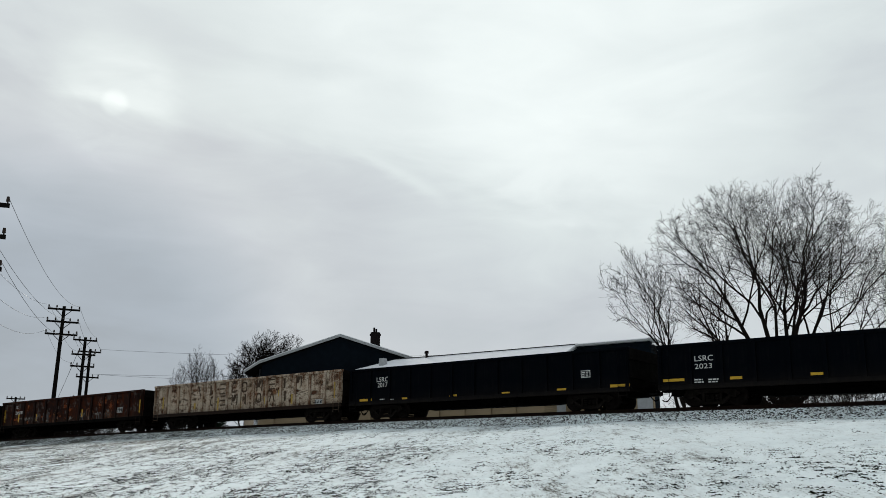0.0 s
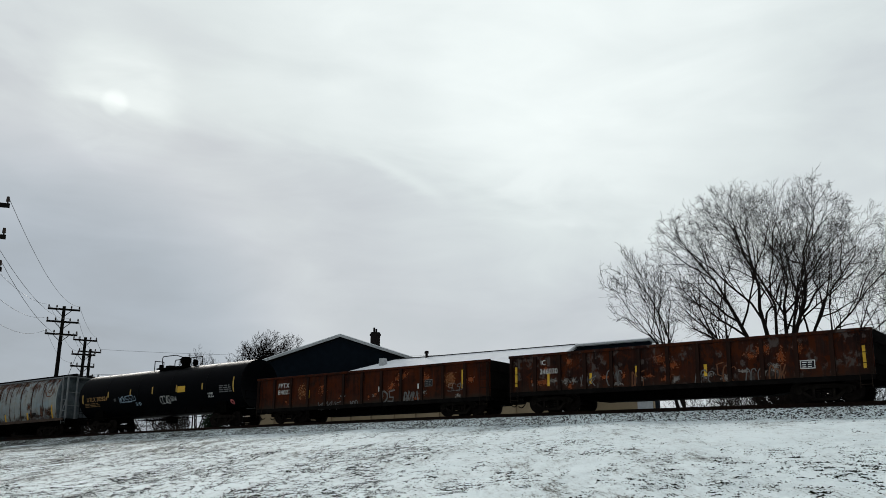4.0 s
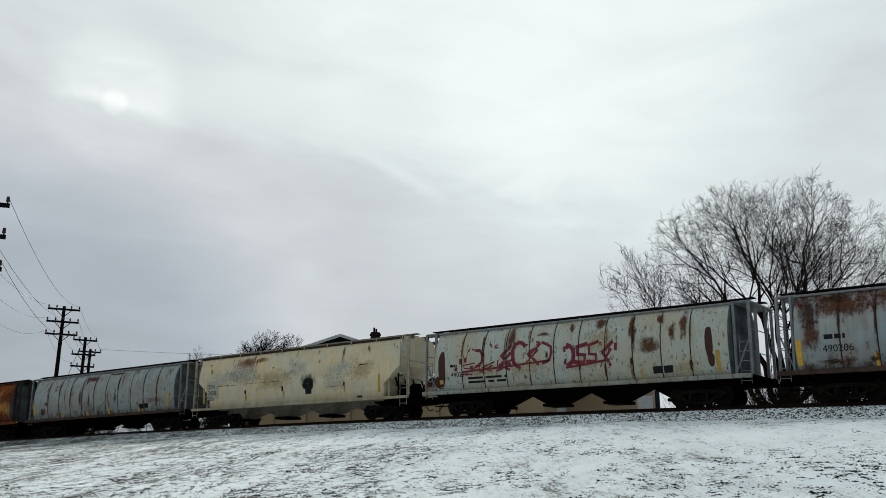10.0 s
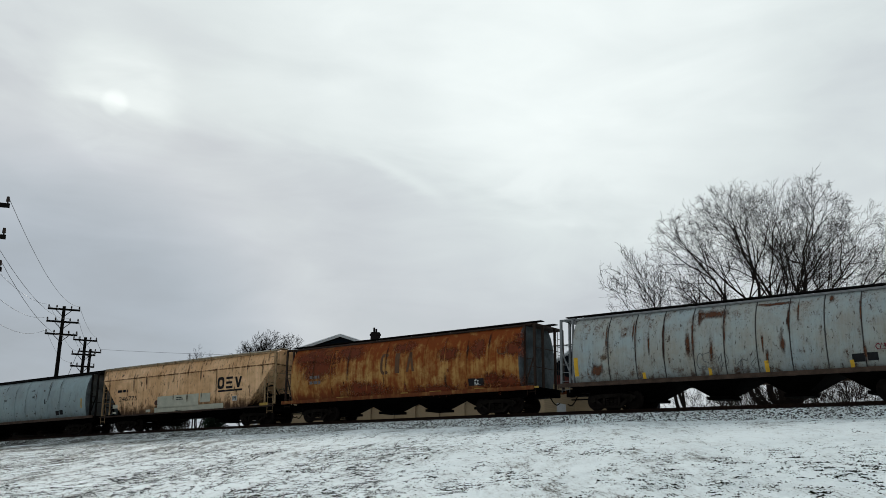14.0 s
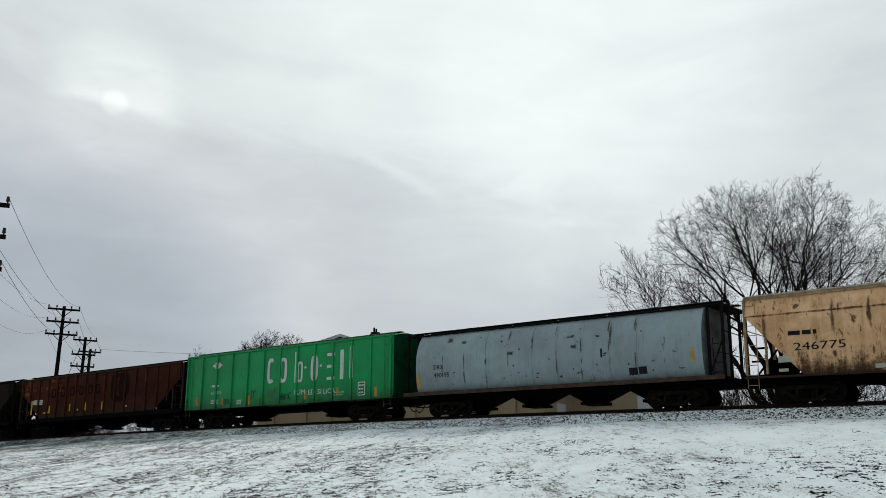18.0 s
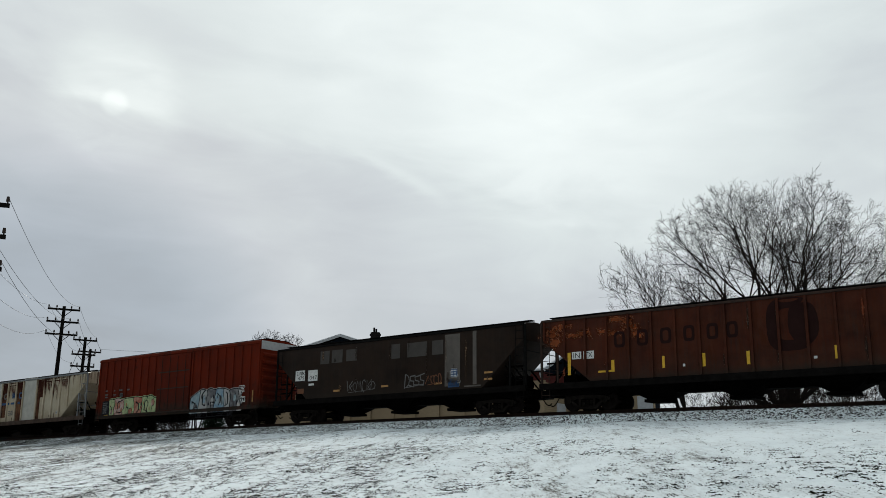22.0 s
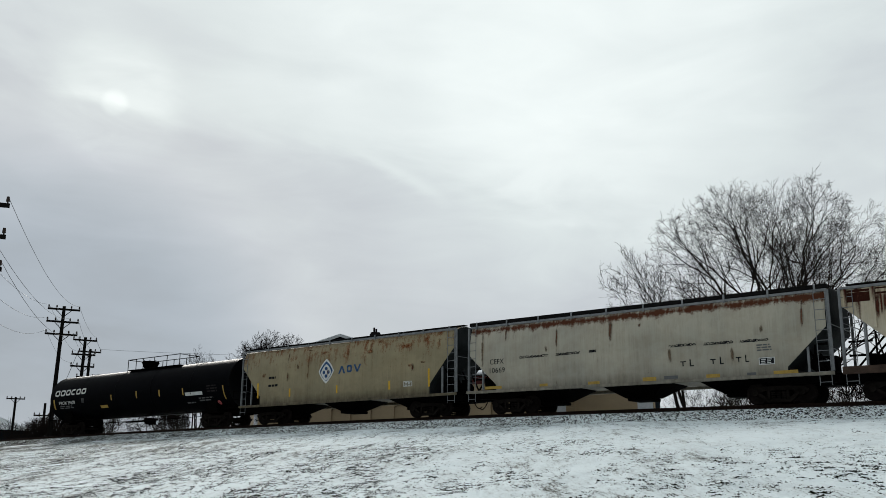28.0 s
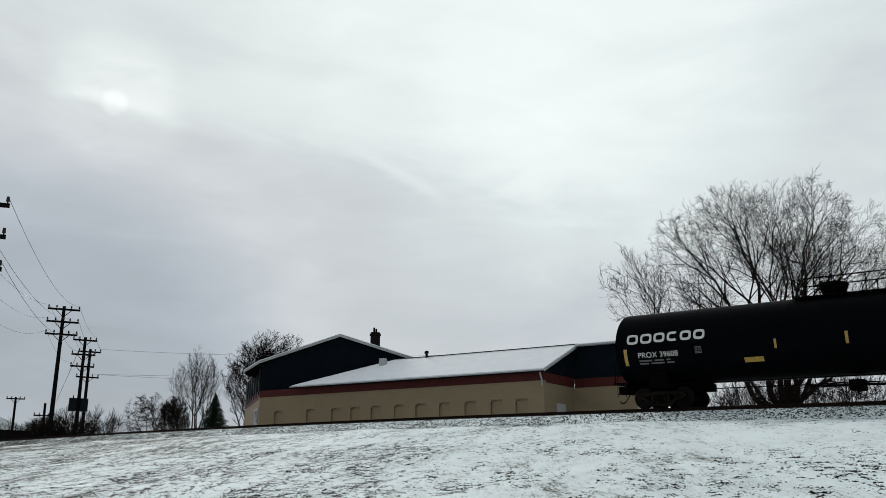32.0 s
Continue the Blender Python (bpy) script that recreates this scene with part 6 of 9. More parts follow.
put("c11", slope_hopper(-25.42, 15.86, 8.03, "covered_hopper", "faded tan covered hopper with grey patch panels", PT["tan_patch"], PT["pale_cage"], LEDGED, (3.3, 2.1), 5.91, (-2.76, 2.76), 4.0, cage=PT["tan_cage"], bay_mat=MAT["under"], roof_band=0.06, sill_mat=PT["brown_cage"]))
put("c12", round_hopper(-42.56, 14.98, 8.26, "covered_hopper", "weathered steel-grey covered hopper with faint stencils", PT["steel_grey"], PT["dark_grey"], 5.88, (-3.2, -0.6, 0.7, 3.3, 4.6), cage=PT["dark_grey"], sill_mat=PT["rust_sill"]))
BOXY = [(1.0, 1.50), (4.0, 1.50), (4.2, 1.44)]
put("c13", slope_hopper(-59.77, 16.3, 8.15, "covered_hopper", "bright green covered hopper with tall white logo shapes", PT["green"], PT["cream_dark"], BOXY, (1.1, 0.0), 5.86, (-3.18, 3.18), 4.2, ribs=13, cage=PT["green"], bay_mat=MAT["under"], corner=0.16, sill=False, end_mat=PT["green_end"]))
RIB = [(1.2, 1.46), (3.85, 1.46), (4.0, 1.42)]
put("c14", slope_hopper(-77.06, 17.08, 8.69, "covered_hopper", "dark oxide-red ribbed covered hopper with yellow reflectors", PT["brown"], PT["dark_grey"], RIB, (3.1, 2.4), 6.55, (-3.57, 0.15, 3.87), 4.0, ribs=17, cage=PT["brown_cage"], bay_mat=MAT["under"], end_mat=PT["dark_grey"], sill_mat=MAT["end_shade"]))
put("c15", slope_hopper(-94.84, 16.32, 8.31, "covered_hopper", "sooty brown ribbed covered hopper with grey patch panels", PT["dark_brown"], PT["dark_grey"], RIB, (3.3, 2.3), 6.35, (-3.62, 0.0, 3.62), 4.02, cage=PT["dark_grey"], bay_mat=MAT["under"], sill_mat=MAT["end_shade"]))
put("c16", boxcar(-112.11, 15.3, PT["red_box"], PT["brown_cage"], "brick-red boxcar with colourful graffiti along its sill", z0=0.95, z1=4.82, end_top=PT["pale_end"]))
put("c17", slope_hopper(-129.15, 16.04, 8.12, "covered_hopper", "off-white ribbed covered hopper with dark rust streaks", PT["white_rust"], PT["dark_grey"], RIB, (3.4, 2.5), 6.4, (-3.64, 0.1, 3.84), 4.05, ribs=16, cage=PT["mid_grey"], bay_mat=MAT["under"], sill_mat=PT["rust_sill"], rib_x=(-7.85, -6.88, -5.99, -5.07, -4.14, -3.31, -1.65, -0.87, 0.14, 0.96, 2.57, 3.46, 4.4, 5.28, 6.16, 7.85)))
SMOOTH = [(1.05, 1.52), (1.3, 1.53), (2.2, 1.56), (3.2, 1.55), (3.7, 1.48), (4.08, 1.36)]
put("c18", slope_hopper(-145.93, 16.42, 8.36, "covered_hopper", "light grey covered hopper with a rust-stained roof edge", PT["light_grey"], PT["dark_grey"], SMOOTH, (2.7, 1.5), 6.11, (-4.41, 0.04, 4.41), 4.08, cage=PT["mid_grey"], bay_mat=MAT["under"], end_mat=MAT["end_grime_shade"], roof_band=0.17, cut_lo=1.3, stub=True, bay_w=(3.2, 1.3), bay_z=0.5))
put("c19", slope_hopper(-162.7, 15.2, 7.75, "covered_hopper", "drab khaki covered hopper with a blue diamond emblem", PT["khaki"], PT["dark_grey"], SMOOTH, (3.2, 1.5), 5.6, (-4.5, -0.2, 4.4), 4.15, cage=PT["mid_grey"], bay_mat=MAT["under"], end_mat=MAT["end_grime_shade"], roof_band=0.08, cut_lo=1.5, stub=True, bay_w=(3.0, 1.1), bay_z=0.55))
put("c20", tank_car(-180.47, 17.92, "tank_car", "long black tank car with a white logo bar", MAT["black"], 1.54, 2.54, 7.21, 9.2, (-1.64, 3.51), style=1))


# ---------- paint marks on the cars' near sides ----------
TOP = {"c6": 3.88, "c7": 3.88, "c9": 3.88, "c10": 3.88, "c12": 3.88, "c8": 3.93, "c11": 3.93, "c14": 3.93, "c15": 3.93, "c17": 3.97, "c18": 4.0, "c19": 4.06}


def wrap(key, polys, name, mat, label="", eps=0.004):
    """Lays outlines in (along the car, height) on the side of a car as a thin skin of paint."""
    f = SIDE[key]
    bm = bmesh.new()
    seen = {}
    for poly in polys:
        ring_verts = []
        for u, z in poly:
            at = (round(u, 4), round(z, 4))
            if at not in seen:
                seen[at] = bm.verts.new((u, -(f(z) + eps), z))
            if seen[at] not in ring_verts:
                ring_verts.append(seen[at])
        if len(ring_verts) > 2 and not bm.faces.get(ring_verts):
            bm.faces.new(ring_verts)
    return part(name, bm, mat, CAR[key], label)


def slab_cells(u0, u1, z0, z1, lean=0.0, n=None):
    n = n or max(1, int((z1 - z0) / 0.14))
    out = []
    for i in range(n):
        a, b = z0 + (z1 - z0) * i / n, z0 + (z1 - z0) * (i + 1) / n
        la, lb = lean * i / n, lean * (i + 1) / n
        out.append([(u0 + la, a), (u1 + la, a), (u1 + lb, b), (u0 + lb, b)])
    return out


def stripe(key, u, z, w, h, mat="yellow", name="reflector", eps=0.006, lean=0.0):
    m = MAT[mat] if isinstance(mat, str) else mat
    return wrap(key, slab_cells(u - w / 2, u + w / 2, z - h / 2, z + h / 2, lean), name, m, eps=eps)


def text(key, body, u, z, w, h, mat="white", name="lettering"):
    cu = bpy.data.curves.new("lettering", "FONT")
    cu.body, cu.size, cu.resolution_u = body, 1.0, 3
    ob = bpy.data.objects.new("lettering", cu)
    me = bpy.data.meshes.new_from_object(ob)
    bpy.data.objects.remove(ob)
    bpy.data.curves.remove(cu)
    xs = [v.co.x for v in me.vertices]
    ys = [v.co.y for v in me.vertices]
    x0, x1, y0, y1 = min(xs), max(xs), min(ys), max(ys)
    f = SIDE[key]
    for v in me.vertices:
        uu = u - w / 2 + (v.co.x - x0) / (x1 - x0) * w
        zz = z - h / 2 + (v.co.y - y0) / (y1 - y0) * h
        v.co = (uu, -(f(zz) + 0.008), zz)
    me.materials.clear()
    me.materials.append(MAT[mat] if isinstance(mat, str) else mat)
    return part(name, me, None, CAR[key])


def bars(key, u, z, w, h, rows, mat="white", seed=0, name="stencil_bar"):
    """Small print that cannot be read: plain broken bars."""
    rnd = random.Random(seed)
    step = h / rows
    for i in range(rows):
        zz = z + h / 2 - step * (i + 0.5)
        x = u - w / 2
        end = u + w / 2 - rnd.uniform(0, 0.25) * w
        while x < end:
            l = min(end - x, rnd.uniform(0.12, 0.4) * w)
            wrap(key, slab_cells(x, x + l, zz - step * 0.27, zz + step * 0.27, n=1), name, MAT[mat], eps=0.007)
            x += l + 0.06 * w


def panel(key, u, z, w, h, ink="white", ground="dark_text", seed=0):
    """A framed data panel with unreadable rows."""
    stripe(key, u, z, w, h, ink, "data_panel", 0.006)
    t = min(w, h) * 0.10
    stripe(key, u, z, w - 2 * t, h - 2 * t, ground, "data_panel", 0.009)
    rnd = random.Random(seed)
    for i in range(3):
        for j in range(2):
            a, q = u - w * 0.36 + j * w * 0.38, z + h * (0.24 - 0.26 * i)
            wrap(key, slab_cells(a, a + w * rnd.uniform(0.2, 0.32), q - h * 0.06, q + h * 0.06, n=1), "stencil_bar", MAT[ink], eps=0.012)


def ring(key, u, z, rx, rz, t, mat, a0=0, a1=360, name="emblem", sq=1.0, eps=0.008):
    n = 28
    polys = []
    for i in range(n):
        pts = []
        for k, s in ((i, 1.0), (i + 1, 1.0), (i + 1, 0.0), (i, 0.0)):
            a = radians(a0 + (a1 - a0) * k / n)
            c, q = math.cos(a), math.sin(a)
            c, q = math.copysign(abs(c) ** sq, c), math.copysign(abs(q) ** sq, q)
            pts.append((u + c * (rx - t * (1 - s)), z + q * (rz - t * (1 - s))))
        polys.append(pts)
    return wrap(key, polys, name, MAT[mat] if isinstance(mat, str) else mat, eps=eps)


def blob(key, u, z, rx, rz, mat, name="paint_patch", seed=0, rough=0.15, eps=0.005, sq=0.75):
    """A rough-edged patch of paint or rust; its UV runs from 0 in the middle to 1 at the rim."""
    rnd = random.Random(seed)
    n, rows = 22, 5
    edge = [1 + rnd.uniform(-rough, rough) for _ in range(n)]
    for _ in range(2 if sq > 0.5 else 0):
        edge = [(edge[i - 1] + 2 * edge[i] + edge[(i + 1) % n]) / 4 for i in range(n)]
    f = SIDE[key]
    lid = TOP.get(key, 9.0)
    bm = bmesh.new()
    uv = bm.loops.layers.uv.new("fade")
    for i in range(n):
        j = (i + 1) % n
        for k in range(rows):
            q = []
            for ii, kk in ((i, k), (i, k + 1), (j, k + 1), (j, k)):
                if k == 0 and (ii, kk) == (j, 0):
                    continue
                a = 6.2832 * ii / n
                r = edge[ii] * kk / rows
                c, s2 = math.cos(a), math.sin(a)
                q.append((u + math.copysign(abs(c) ** sq, c) * rx * r, z + math.copysign(abs(s2) ** sq, s2) * rz * r, kk / rows))
            q = [(x, min(y, lid), w) for x, y, w in q]
            if max(y for _, y, _ in q) - min(y for _, y, _ in q) < 1e-4:
                continue
            face = bm.faces.new([bm.verts.new((x, -(f(y) + eps), y)) for x, y, _ in q])
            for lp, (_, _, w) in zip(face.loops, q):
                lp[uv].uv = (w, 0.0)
    return part(name, bm, MAT[mat] if isinstance(mat, str) else mat, CAR[key])


def shape(key, kind, u, z, w, h, t, mat, name="logo_shape", eps=0.008):
    """One plain shape of a painted logo: bar, ring, arc, wedge, vee, pair of bars or stack of bars."""
    m = MAT[mat] if isinstance(mat, str) else mat
    if kind == "ring":
        return ring(key, u, z, w / 2, h / 2, t, mat, sq=0.6, name=name)
    if kind == "arc":
        return ring(key, u, z, w / 2, h / 2, t, mat, 48, 312, sq=0.65, name=name)
    x0, x1, z0, z1 = u - w / 2, u + w / 2, z - h / 2, z + h / 2
    if kind == "bar":
        polys = slab_cells(u - t * 0.55, u + t * 0.55, z0, z1)
    elif kind == "pair":
        polys = slab_cells(x0, x0 + t, z0, z1) + slab_cells(x1 - t, x1, z0, z1) + slab_cells(x0 + t * 0.5, u + t * 0.3, z0 + h * 0.35, z1, w * 0.3)
    elif kind == "stack":
        polys = [q for k in (0.0, 0.5, 1.0) for q in slab_cells(x0, x1 - t * (0.3 if k == 0.5 else 0), z0 + (h - t * 0.85) * k, z0 + (h - t * 0.85) * k + t * 0.85, n=1)]
    elif kind == "wedge":
        polys = slab_cells(x0, x0 + t, z0, z1, w / 2 - t / 2) + slab_cells(x1 - t, x1, z0, z1, -w / 2 + t / 2)
    else:
        polys = slab_cells(x0 + w / 2 - t / 2, x0 + w / 2 + t / 2, z0, z1, -w / 2 + t / 2) + slab_cells(u - t / 2, u + t / 2, z0, z1, w / 2 - t / 2)
    return wrap(key, polys, name, m, eps=eps)


def seam_runs(key, xs, seed, z0, z1, mats=("st_rust", "st_seam"), amount=0.7):
    """Rust that bleeds down the plate seams from the eave and up from the sill."""
    rnd = random.Random(seed)
    for x in xs:
        if rnd.random() < amount:
            drop = rnd.uniform(0.3, 0.95) * (z1 - z0) * 0.5
            blob(key, x + rnd.gauss(0, 0.05), z1 - drop, rnd.uniform(0.035, 0.1), drop, rnd.choice(mats), "rust_stain", rnd.randint(0, 9999), 0.4, eps=0.036)
        if rnd.random() < amount * 0.6:
            rise = rnd.uniform(0.15, 0.4) * (z1 - z0) * 0.5
            blob(key, x + rnd.gauss(0, 0.05), z0 + rise, rnd.uniform(0.04, 0.11), rise, rnd.choice(mats), "rust_stain", rnd.randint(0, 9999), 0.4, eps=0.036)
        if rnd.random() < amount * 0.5:
            z = rnd.uniform(z0 + 0.6, z1 - 0.5)
            blob(key, x + rnd.gauss(0, 0.3), z, rnd.uniform(0.04, 0.1), rnd.uniform(0.08, 0.3), rnd.choice(mats), "rust_stain", rnd.randint(0, 9999), 0.5, eps=0.006)


def ribbon(pts, t):
    """A stroke of width t along points, mitred at its bends."""
    n = len(pts)
    left, right = [], []
    for i, (x, z) in enumerate(pts):
        (ax, az), (bx, bz) = pts[max(0, i - 1)], pts[min(n - 1, i + 1)]
        dx, dz = bx - ax, bz - az
        L = math.hypot(dx, dz) or 1e-6
        ex = (-0.3 if i == 0 else 0.3 if i == n - 1 else 0.0) * t
        x, z = x + dx / L * ex, z + dz / L * ex
        left.append((x - dz / L * t / 2, z + dx / L * t / 2))
        right.append((x + dz / L * t / 2, z - dx / L * t / 2))
    return [[left[i], right[i], right[i + 1], left[i + 1]] for i in range(n - 1)]


def scrawl(key, u, z, w, h, mat, seed, n=6, t=0.05, name="graffiti", loops=1.0):
    """Sprayed strokes: slanting stems, hooks and zigzags in a row that spell nothing."""
    rnd = random.Random(seed)
    strokes = []
    for i in range(n):
        cx = u - w / 2 + w * (i + 0.5) / n
        r = w / n * rnd.uniform(0.5, 0.75)
        top = z + h * rnd.uniform(0.32, 0.52)
        low = z - h * rnd.uniform(0.32, 0.55)
        lean = rnd.uniform(-0.1, 0.35) * r
        kind = rnd.randint(0, 4)
        rows = []
        if kind == 0:
            rows.append([(cx - r, low), (cx - r * 0.3 + lean, top), (cx + r * 0.1, z - h * 0.1), (cx + r * 0.5 + lean, top * 0.97 + z * 0.03), (cx + r, low)])
        elif kind == 1:
            rows.append([(cx - r * 0.6 + lean, top), (cx - r * 0.7, low)])
            rows.append([(cx - r * 0.6 + r * 1.3 * math.sin(0.3 + k * 0.42), top - (top - z) * (1 - math.cos(0.2 + k * 0.45))) for k in range(7)])
        elif kind == 2:
            rows.append([(cx + r * 0.8 * math.cos(0.7 + k * 0.5) + lean, z + (top - low) * 0.48 * math.sin(0.7 + k * 0.5)) for k in range(9)])
        elif kind == 3:
            rows.append([(cx - r * 0.8 + lean, top), (cx - r * 0.5, low), (cx + r * 0.9, z + h * 0.1)])
            rows.append([(cx - r * 0.2, z), (cx + r * 0.9 + lean, top)])
            rows.append([(cx - r * 0.1, z), (cx + r * 0.8, low)])
        else:
            rows.append([(cx + r * 0.8 + lean, top), (cx - r * 0.5, top - h * 0.08), (cx - r * 0.4, z), (cx + r * 0.6, z - h * 0.06), (cx + r * 0.5, low), (cx - r * 0.8, low + h * 0.06)])
        for pts in rows:
            strokes.append(ribbon([(x + rnd.gauss(0, 0.03) * r, q + rnd.gauss(0, 0.02) * h) for x, q in pts], t * rnd.uniform(0.75, 1.2)))
    if n > 3:
        strokes.append(ribbon([(u - w * 0.45, z - h * 0.5), (u, z - h * 0.42), (u + w * 0.48, z - h * 0.3)], t * 0.6))
    for polys in strokes:
        wrap(key, polys, name, MAT[mat], eps=0.009)


def mural(key, edges, tops, low, mats, seed, rim="white", name="graffiti"):
    """A row of sprayed shapes side by side: ragged tops, dark contours, hooked strokes inside, a pale rim along the top."""
    rnd = random.Random(seed)
    n = len(mats)
    cuts = []
    for i, u in enumerate(edges):
        lean = rnd.uniform(-0.12, 0.2)
        cuts.append([(u + lean * (k / 6 - 0.5) + rnd.gauss(0, 0.045), k / 6) for k in range(7)])
    dark, fills = [], []
    ridge = []
    for i in range(n):
        a, b = cuts[i], cuts[i + 1]
        ta, tb = tops[i], tops[i + 1]
        bump = rnd.uniform(0.0, 0.09)
        polys = []
        m = 4
        for k in range(6):
            for j in range(m):
                q = []
                for jj, kk in ((j, k), (j + 1, k), (j + 1, k + 1), (j, k + 1)):
                    f, h = jj / m, kk / 6
                    top = ta + (tb - ta) * f + bump * (1.0 if jj in (1, 2) else 0.0)
                    q.append((a[kk][0] + (b[kk][0] - a[kk][0]) * f, low + (top - low) * h))
                polys.append(q)
        for j in range(m + 1):
            f = j / m
            ridge.append((a[6][0] + (b[6][0] - a[6][0]) * f, ta + (tb - ta) * f + bump * (1.0 if j in (1, 2) else 0.0)))
        wrap(key, polys, name, MAT[mats[i]], eps=0.006)
        dark.append(ribbon([(x, low + (ta - low) * h) for x, h in a], rnd.uniform(0.04, 0.07)))
        w, hh = b[3][0] - a[3][0], ta - low
        c = (a[3][0] + b[3][0]) / 2
        # a hooked stroke and a short wedge inside each shape
        s = rnd.choice((-1, 1))
        kind = i % 3
        if kind == 0:
            pts = [(-0.3, 0.72), (0.05, 0.66), (0.1, 0.4), (-0.12, 0.22)]
        elif kind == 1:
            pts = [(0.25, 0.86), (-0.05, 0.8), (-0.12, 0.3), (0.28, 0.26)]
        else:
            pts = [(-0.28, 0.5), (0.0, 0.46), (0.02, 0.12)]
        dark.append(ribbon([(c + (p + rnd.gauss(0, 0.05)) * w * s, low + (q + rnd.gauss(0, 0.04)) * hh) for p, q in pts], rnd.uniform(0.04, 0.1)))
        inner = mats[(i + 2) % n] if mats[(i + 2) % n] != mats[i] else mats[(i + 1) % n]
        f0, g0 = rnd.uniform(-0.36, 0.0), rnd.uniform(0.06, 0.5)
        field = [(c + (f0 + p) * w, low + (g0 + q) * hh) for p, q in ((0.0, 0.0), (0.3, 0.03), (0.36, 0.2), (0.22, 0.36), (0.04, 0.3), (-0.04, 0.14))]
        wrap(key, [field], name, MAT[inner], eps=0.008)
        dark.append(ribbon(field[1:5], 0.035))
        fills += [[(c + 0.2 * w * s, low + 0.3 * hh), (c + 0.34 * w * s, low + 0.34 * hh), (c + 0.3 * w * s, low + 0.55 * hh)]]
        if rnd.random() < 0.6:
            fills += [[(c - 0.3 * w * s, low + 0.62 * hh), (c - 0.2 * w * s, low + 0.6 * hh), (c - 0.22 * w * s, low + 0.78 * hh), (c - 0.32 * w * s, low + 0.74 * hh)]]
    dark.append(ribbon(ridge, 0.05))
    for polys in dark:
        wrap(key, polys, name, MAT["dark_text"], eps=0.010)
    for poly in fills:
        wrap(key, [poly], name, MAT["g_orange" if rim == "lime" else "dark_text"], eps=0.009)
    wrap(key, ribbon([(x, z + 0.04) for x, z in ridge], 0.035), name, MAT["g_lime" if rim == "lime" else "g_white"], eps=0.008)

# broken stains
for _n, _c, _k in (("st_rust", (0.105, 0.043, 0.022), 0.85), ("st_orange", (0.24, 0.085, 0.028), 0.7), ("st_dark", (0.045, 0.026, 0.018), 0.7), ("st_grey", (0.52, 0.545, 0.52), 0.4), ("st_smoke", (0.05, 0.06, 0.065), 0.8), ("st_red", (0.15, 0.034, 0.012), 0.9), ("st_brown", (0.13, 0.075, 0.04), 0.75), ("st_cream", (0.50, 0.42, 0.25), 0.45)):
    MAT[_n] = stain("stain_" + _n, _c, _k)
# ---------- paint and ink for the marks ----------
for _n, _c in (("dark_brown_ink", (0.06, 0.036, 0.022)), ("rust_ink", (0.13, 0.05, 0.022)), ("white_dim", (0.115, 0.11, 0.106)), ("orange_rust", (0.2, 0.062, 0.02)), ("amber", (0.42, 0.24, 0.08)), ("amber_dim", (0.16, 0.09, 0.03)), ("pale_blue", (0.35, 0.47, 0.58)), ("grey_ink", (0.12, 0.12, 0.12)), ("red_sign", (0.5, 0.12, 0.12)), ("oxblood_ink", (0.085, 0.026, 0.02)), ("rust_dark", (0.055, 0.02, 0.014))):
    MAT[_n] = plain("mark_" + _n, _c, 0.65, 0, 0.2, 2.5)
for _n, _c in (("smoke", (0.17, 0.18, 0.185)), ("grey_patch", (0.43, 0.42, 0.34)), ("orange_dim", (0.38, 0.2, 0.07)), ("brown_ink", (0.10, 0.05, 0.024)), ("black_ink", (0.028, 0.024, 0.024)), ("grn_dark", (0.006, 0.05, 0.03)), ("pale_green", (0.2, 0.4, 0.25)), ("orange", (0.5, 0.2, 0.03)), ("green_ink", (0.01, 0.16, 0.055)), ("dark_oxide", (0.022, 0.01, 0.009)), ("dull_grey", (0.052, 0.045, 0.040)), ("dull_grey2", (0.098, 0.084, 0.073))):
    MAT[_n] = plain("mark_" + _n, _c, 0.65, 0, 0.2, 2.5)
for _n, _c in (("blue_ink", (0.03, 0.075, 0.17)), ("ice_ink", (0.30, 0.36, 0.37)), ("pale_panel", (0.45, 0.435, 0.385)), ("khaki_ink", (0.2, 0.175, 0.12))):
    MAT[_n] = plain("mark_" + _n, _c, 0.65, 0, 0.2, 2.5)

# dark navy gondolas
stripe("c0", -7.32, 1.04, 0.94, 0.11, "yellow", "reflector")
stripe("c0", -4.71, 1.01, 0.49, 0.11, "yellow", "reflector")
stripe("c0", -1.66, 1.01, 0.45, 0.1, "yellow", "reflector")
text("c0", "LSRC", -5.99, 1.85, 0.78, 0.22, "white")
text("c0", "2023", -6.02, 1.54, 0.73, 0.2, "white")
bars("c0", -6.2, 0.96, 0.45, 0.2, 2, "white", 0)
bars("c0", -5.62, 0.95, 0.44, 0.19, 2, "white", 1)
stripe("c1", -6.92, 0.94, 0.86, 0.12, "yellow", "reflector")
stripe("c1", -4.23, 0.91, 0.46, 0.11, "yellow", "reflector")
stripe("c1", -1.24, 0.91, 0.46, 0.11, "yellow", "reflector")
stripe("c1", 1.8, 0.9, 0.45, 0.1, "yellow", "reflector")
stripe("c1", 4.75, 0.91, 0.47, 0.1, "yellow", "reflector")
stripe("c1", 7.59, 0.94, 0.92, 0.12, "yellow", "reflector")
text("c1", "LSRC", -5.79, 1.94, 0.79, 0.23, "white")
text("c1", "2017", -5.78, 1.66, 0.67, 0.23, "white")
bars("c1", -5.75, 0.89, 0.4, 0.17, 2, "white", 0)
bars("c1", -5.13, 0.86, 0.43, 0.17, 2, "white", 2)
panel("c1", 5.97, 1.52, 0.46, 0.31, "white", "dark_text")
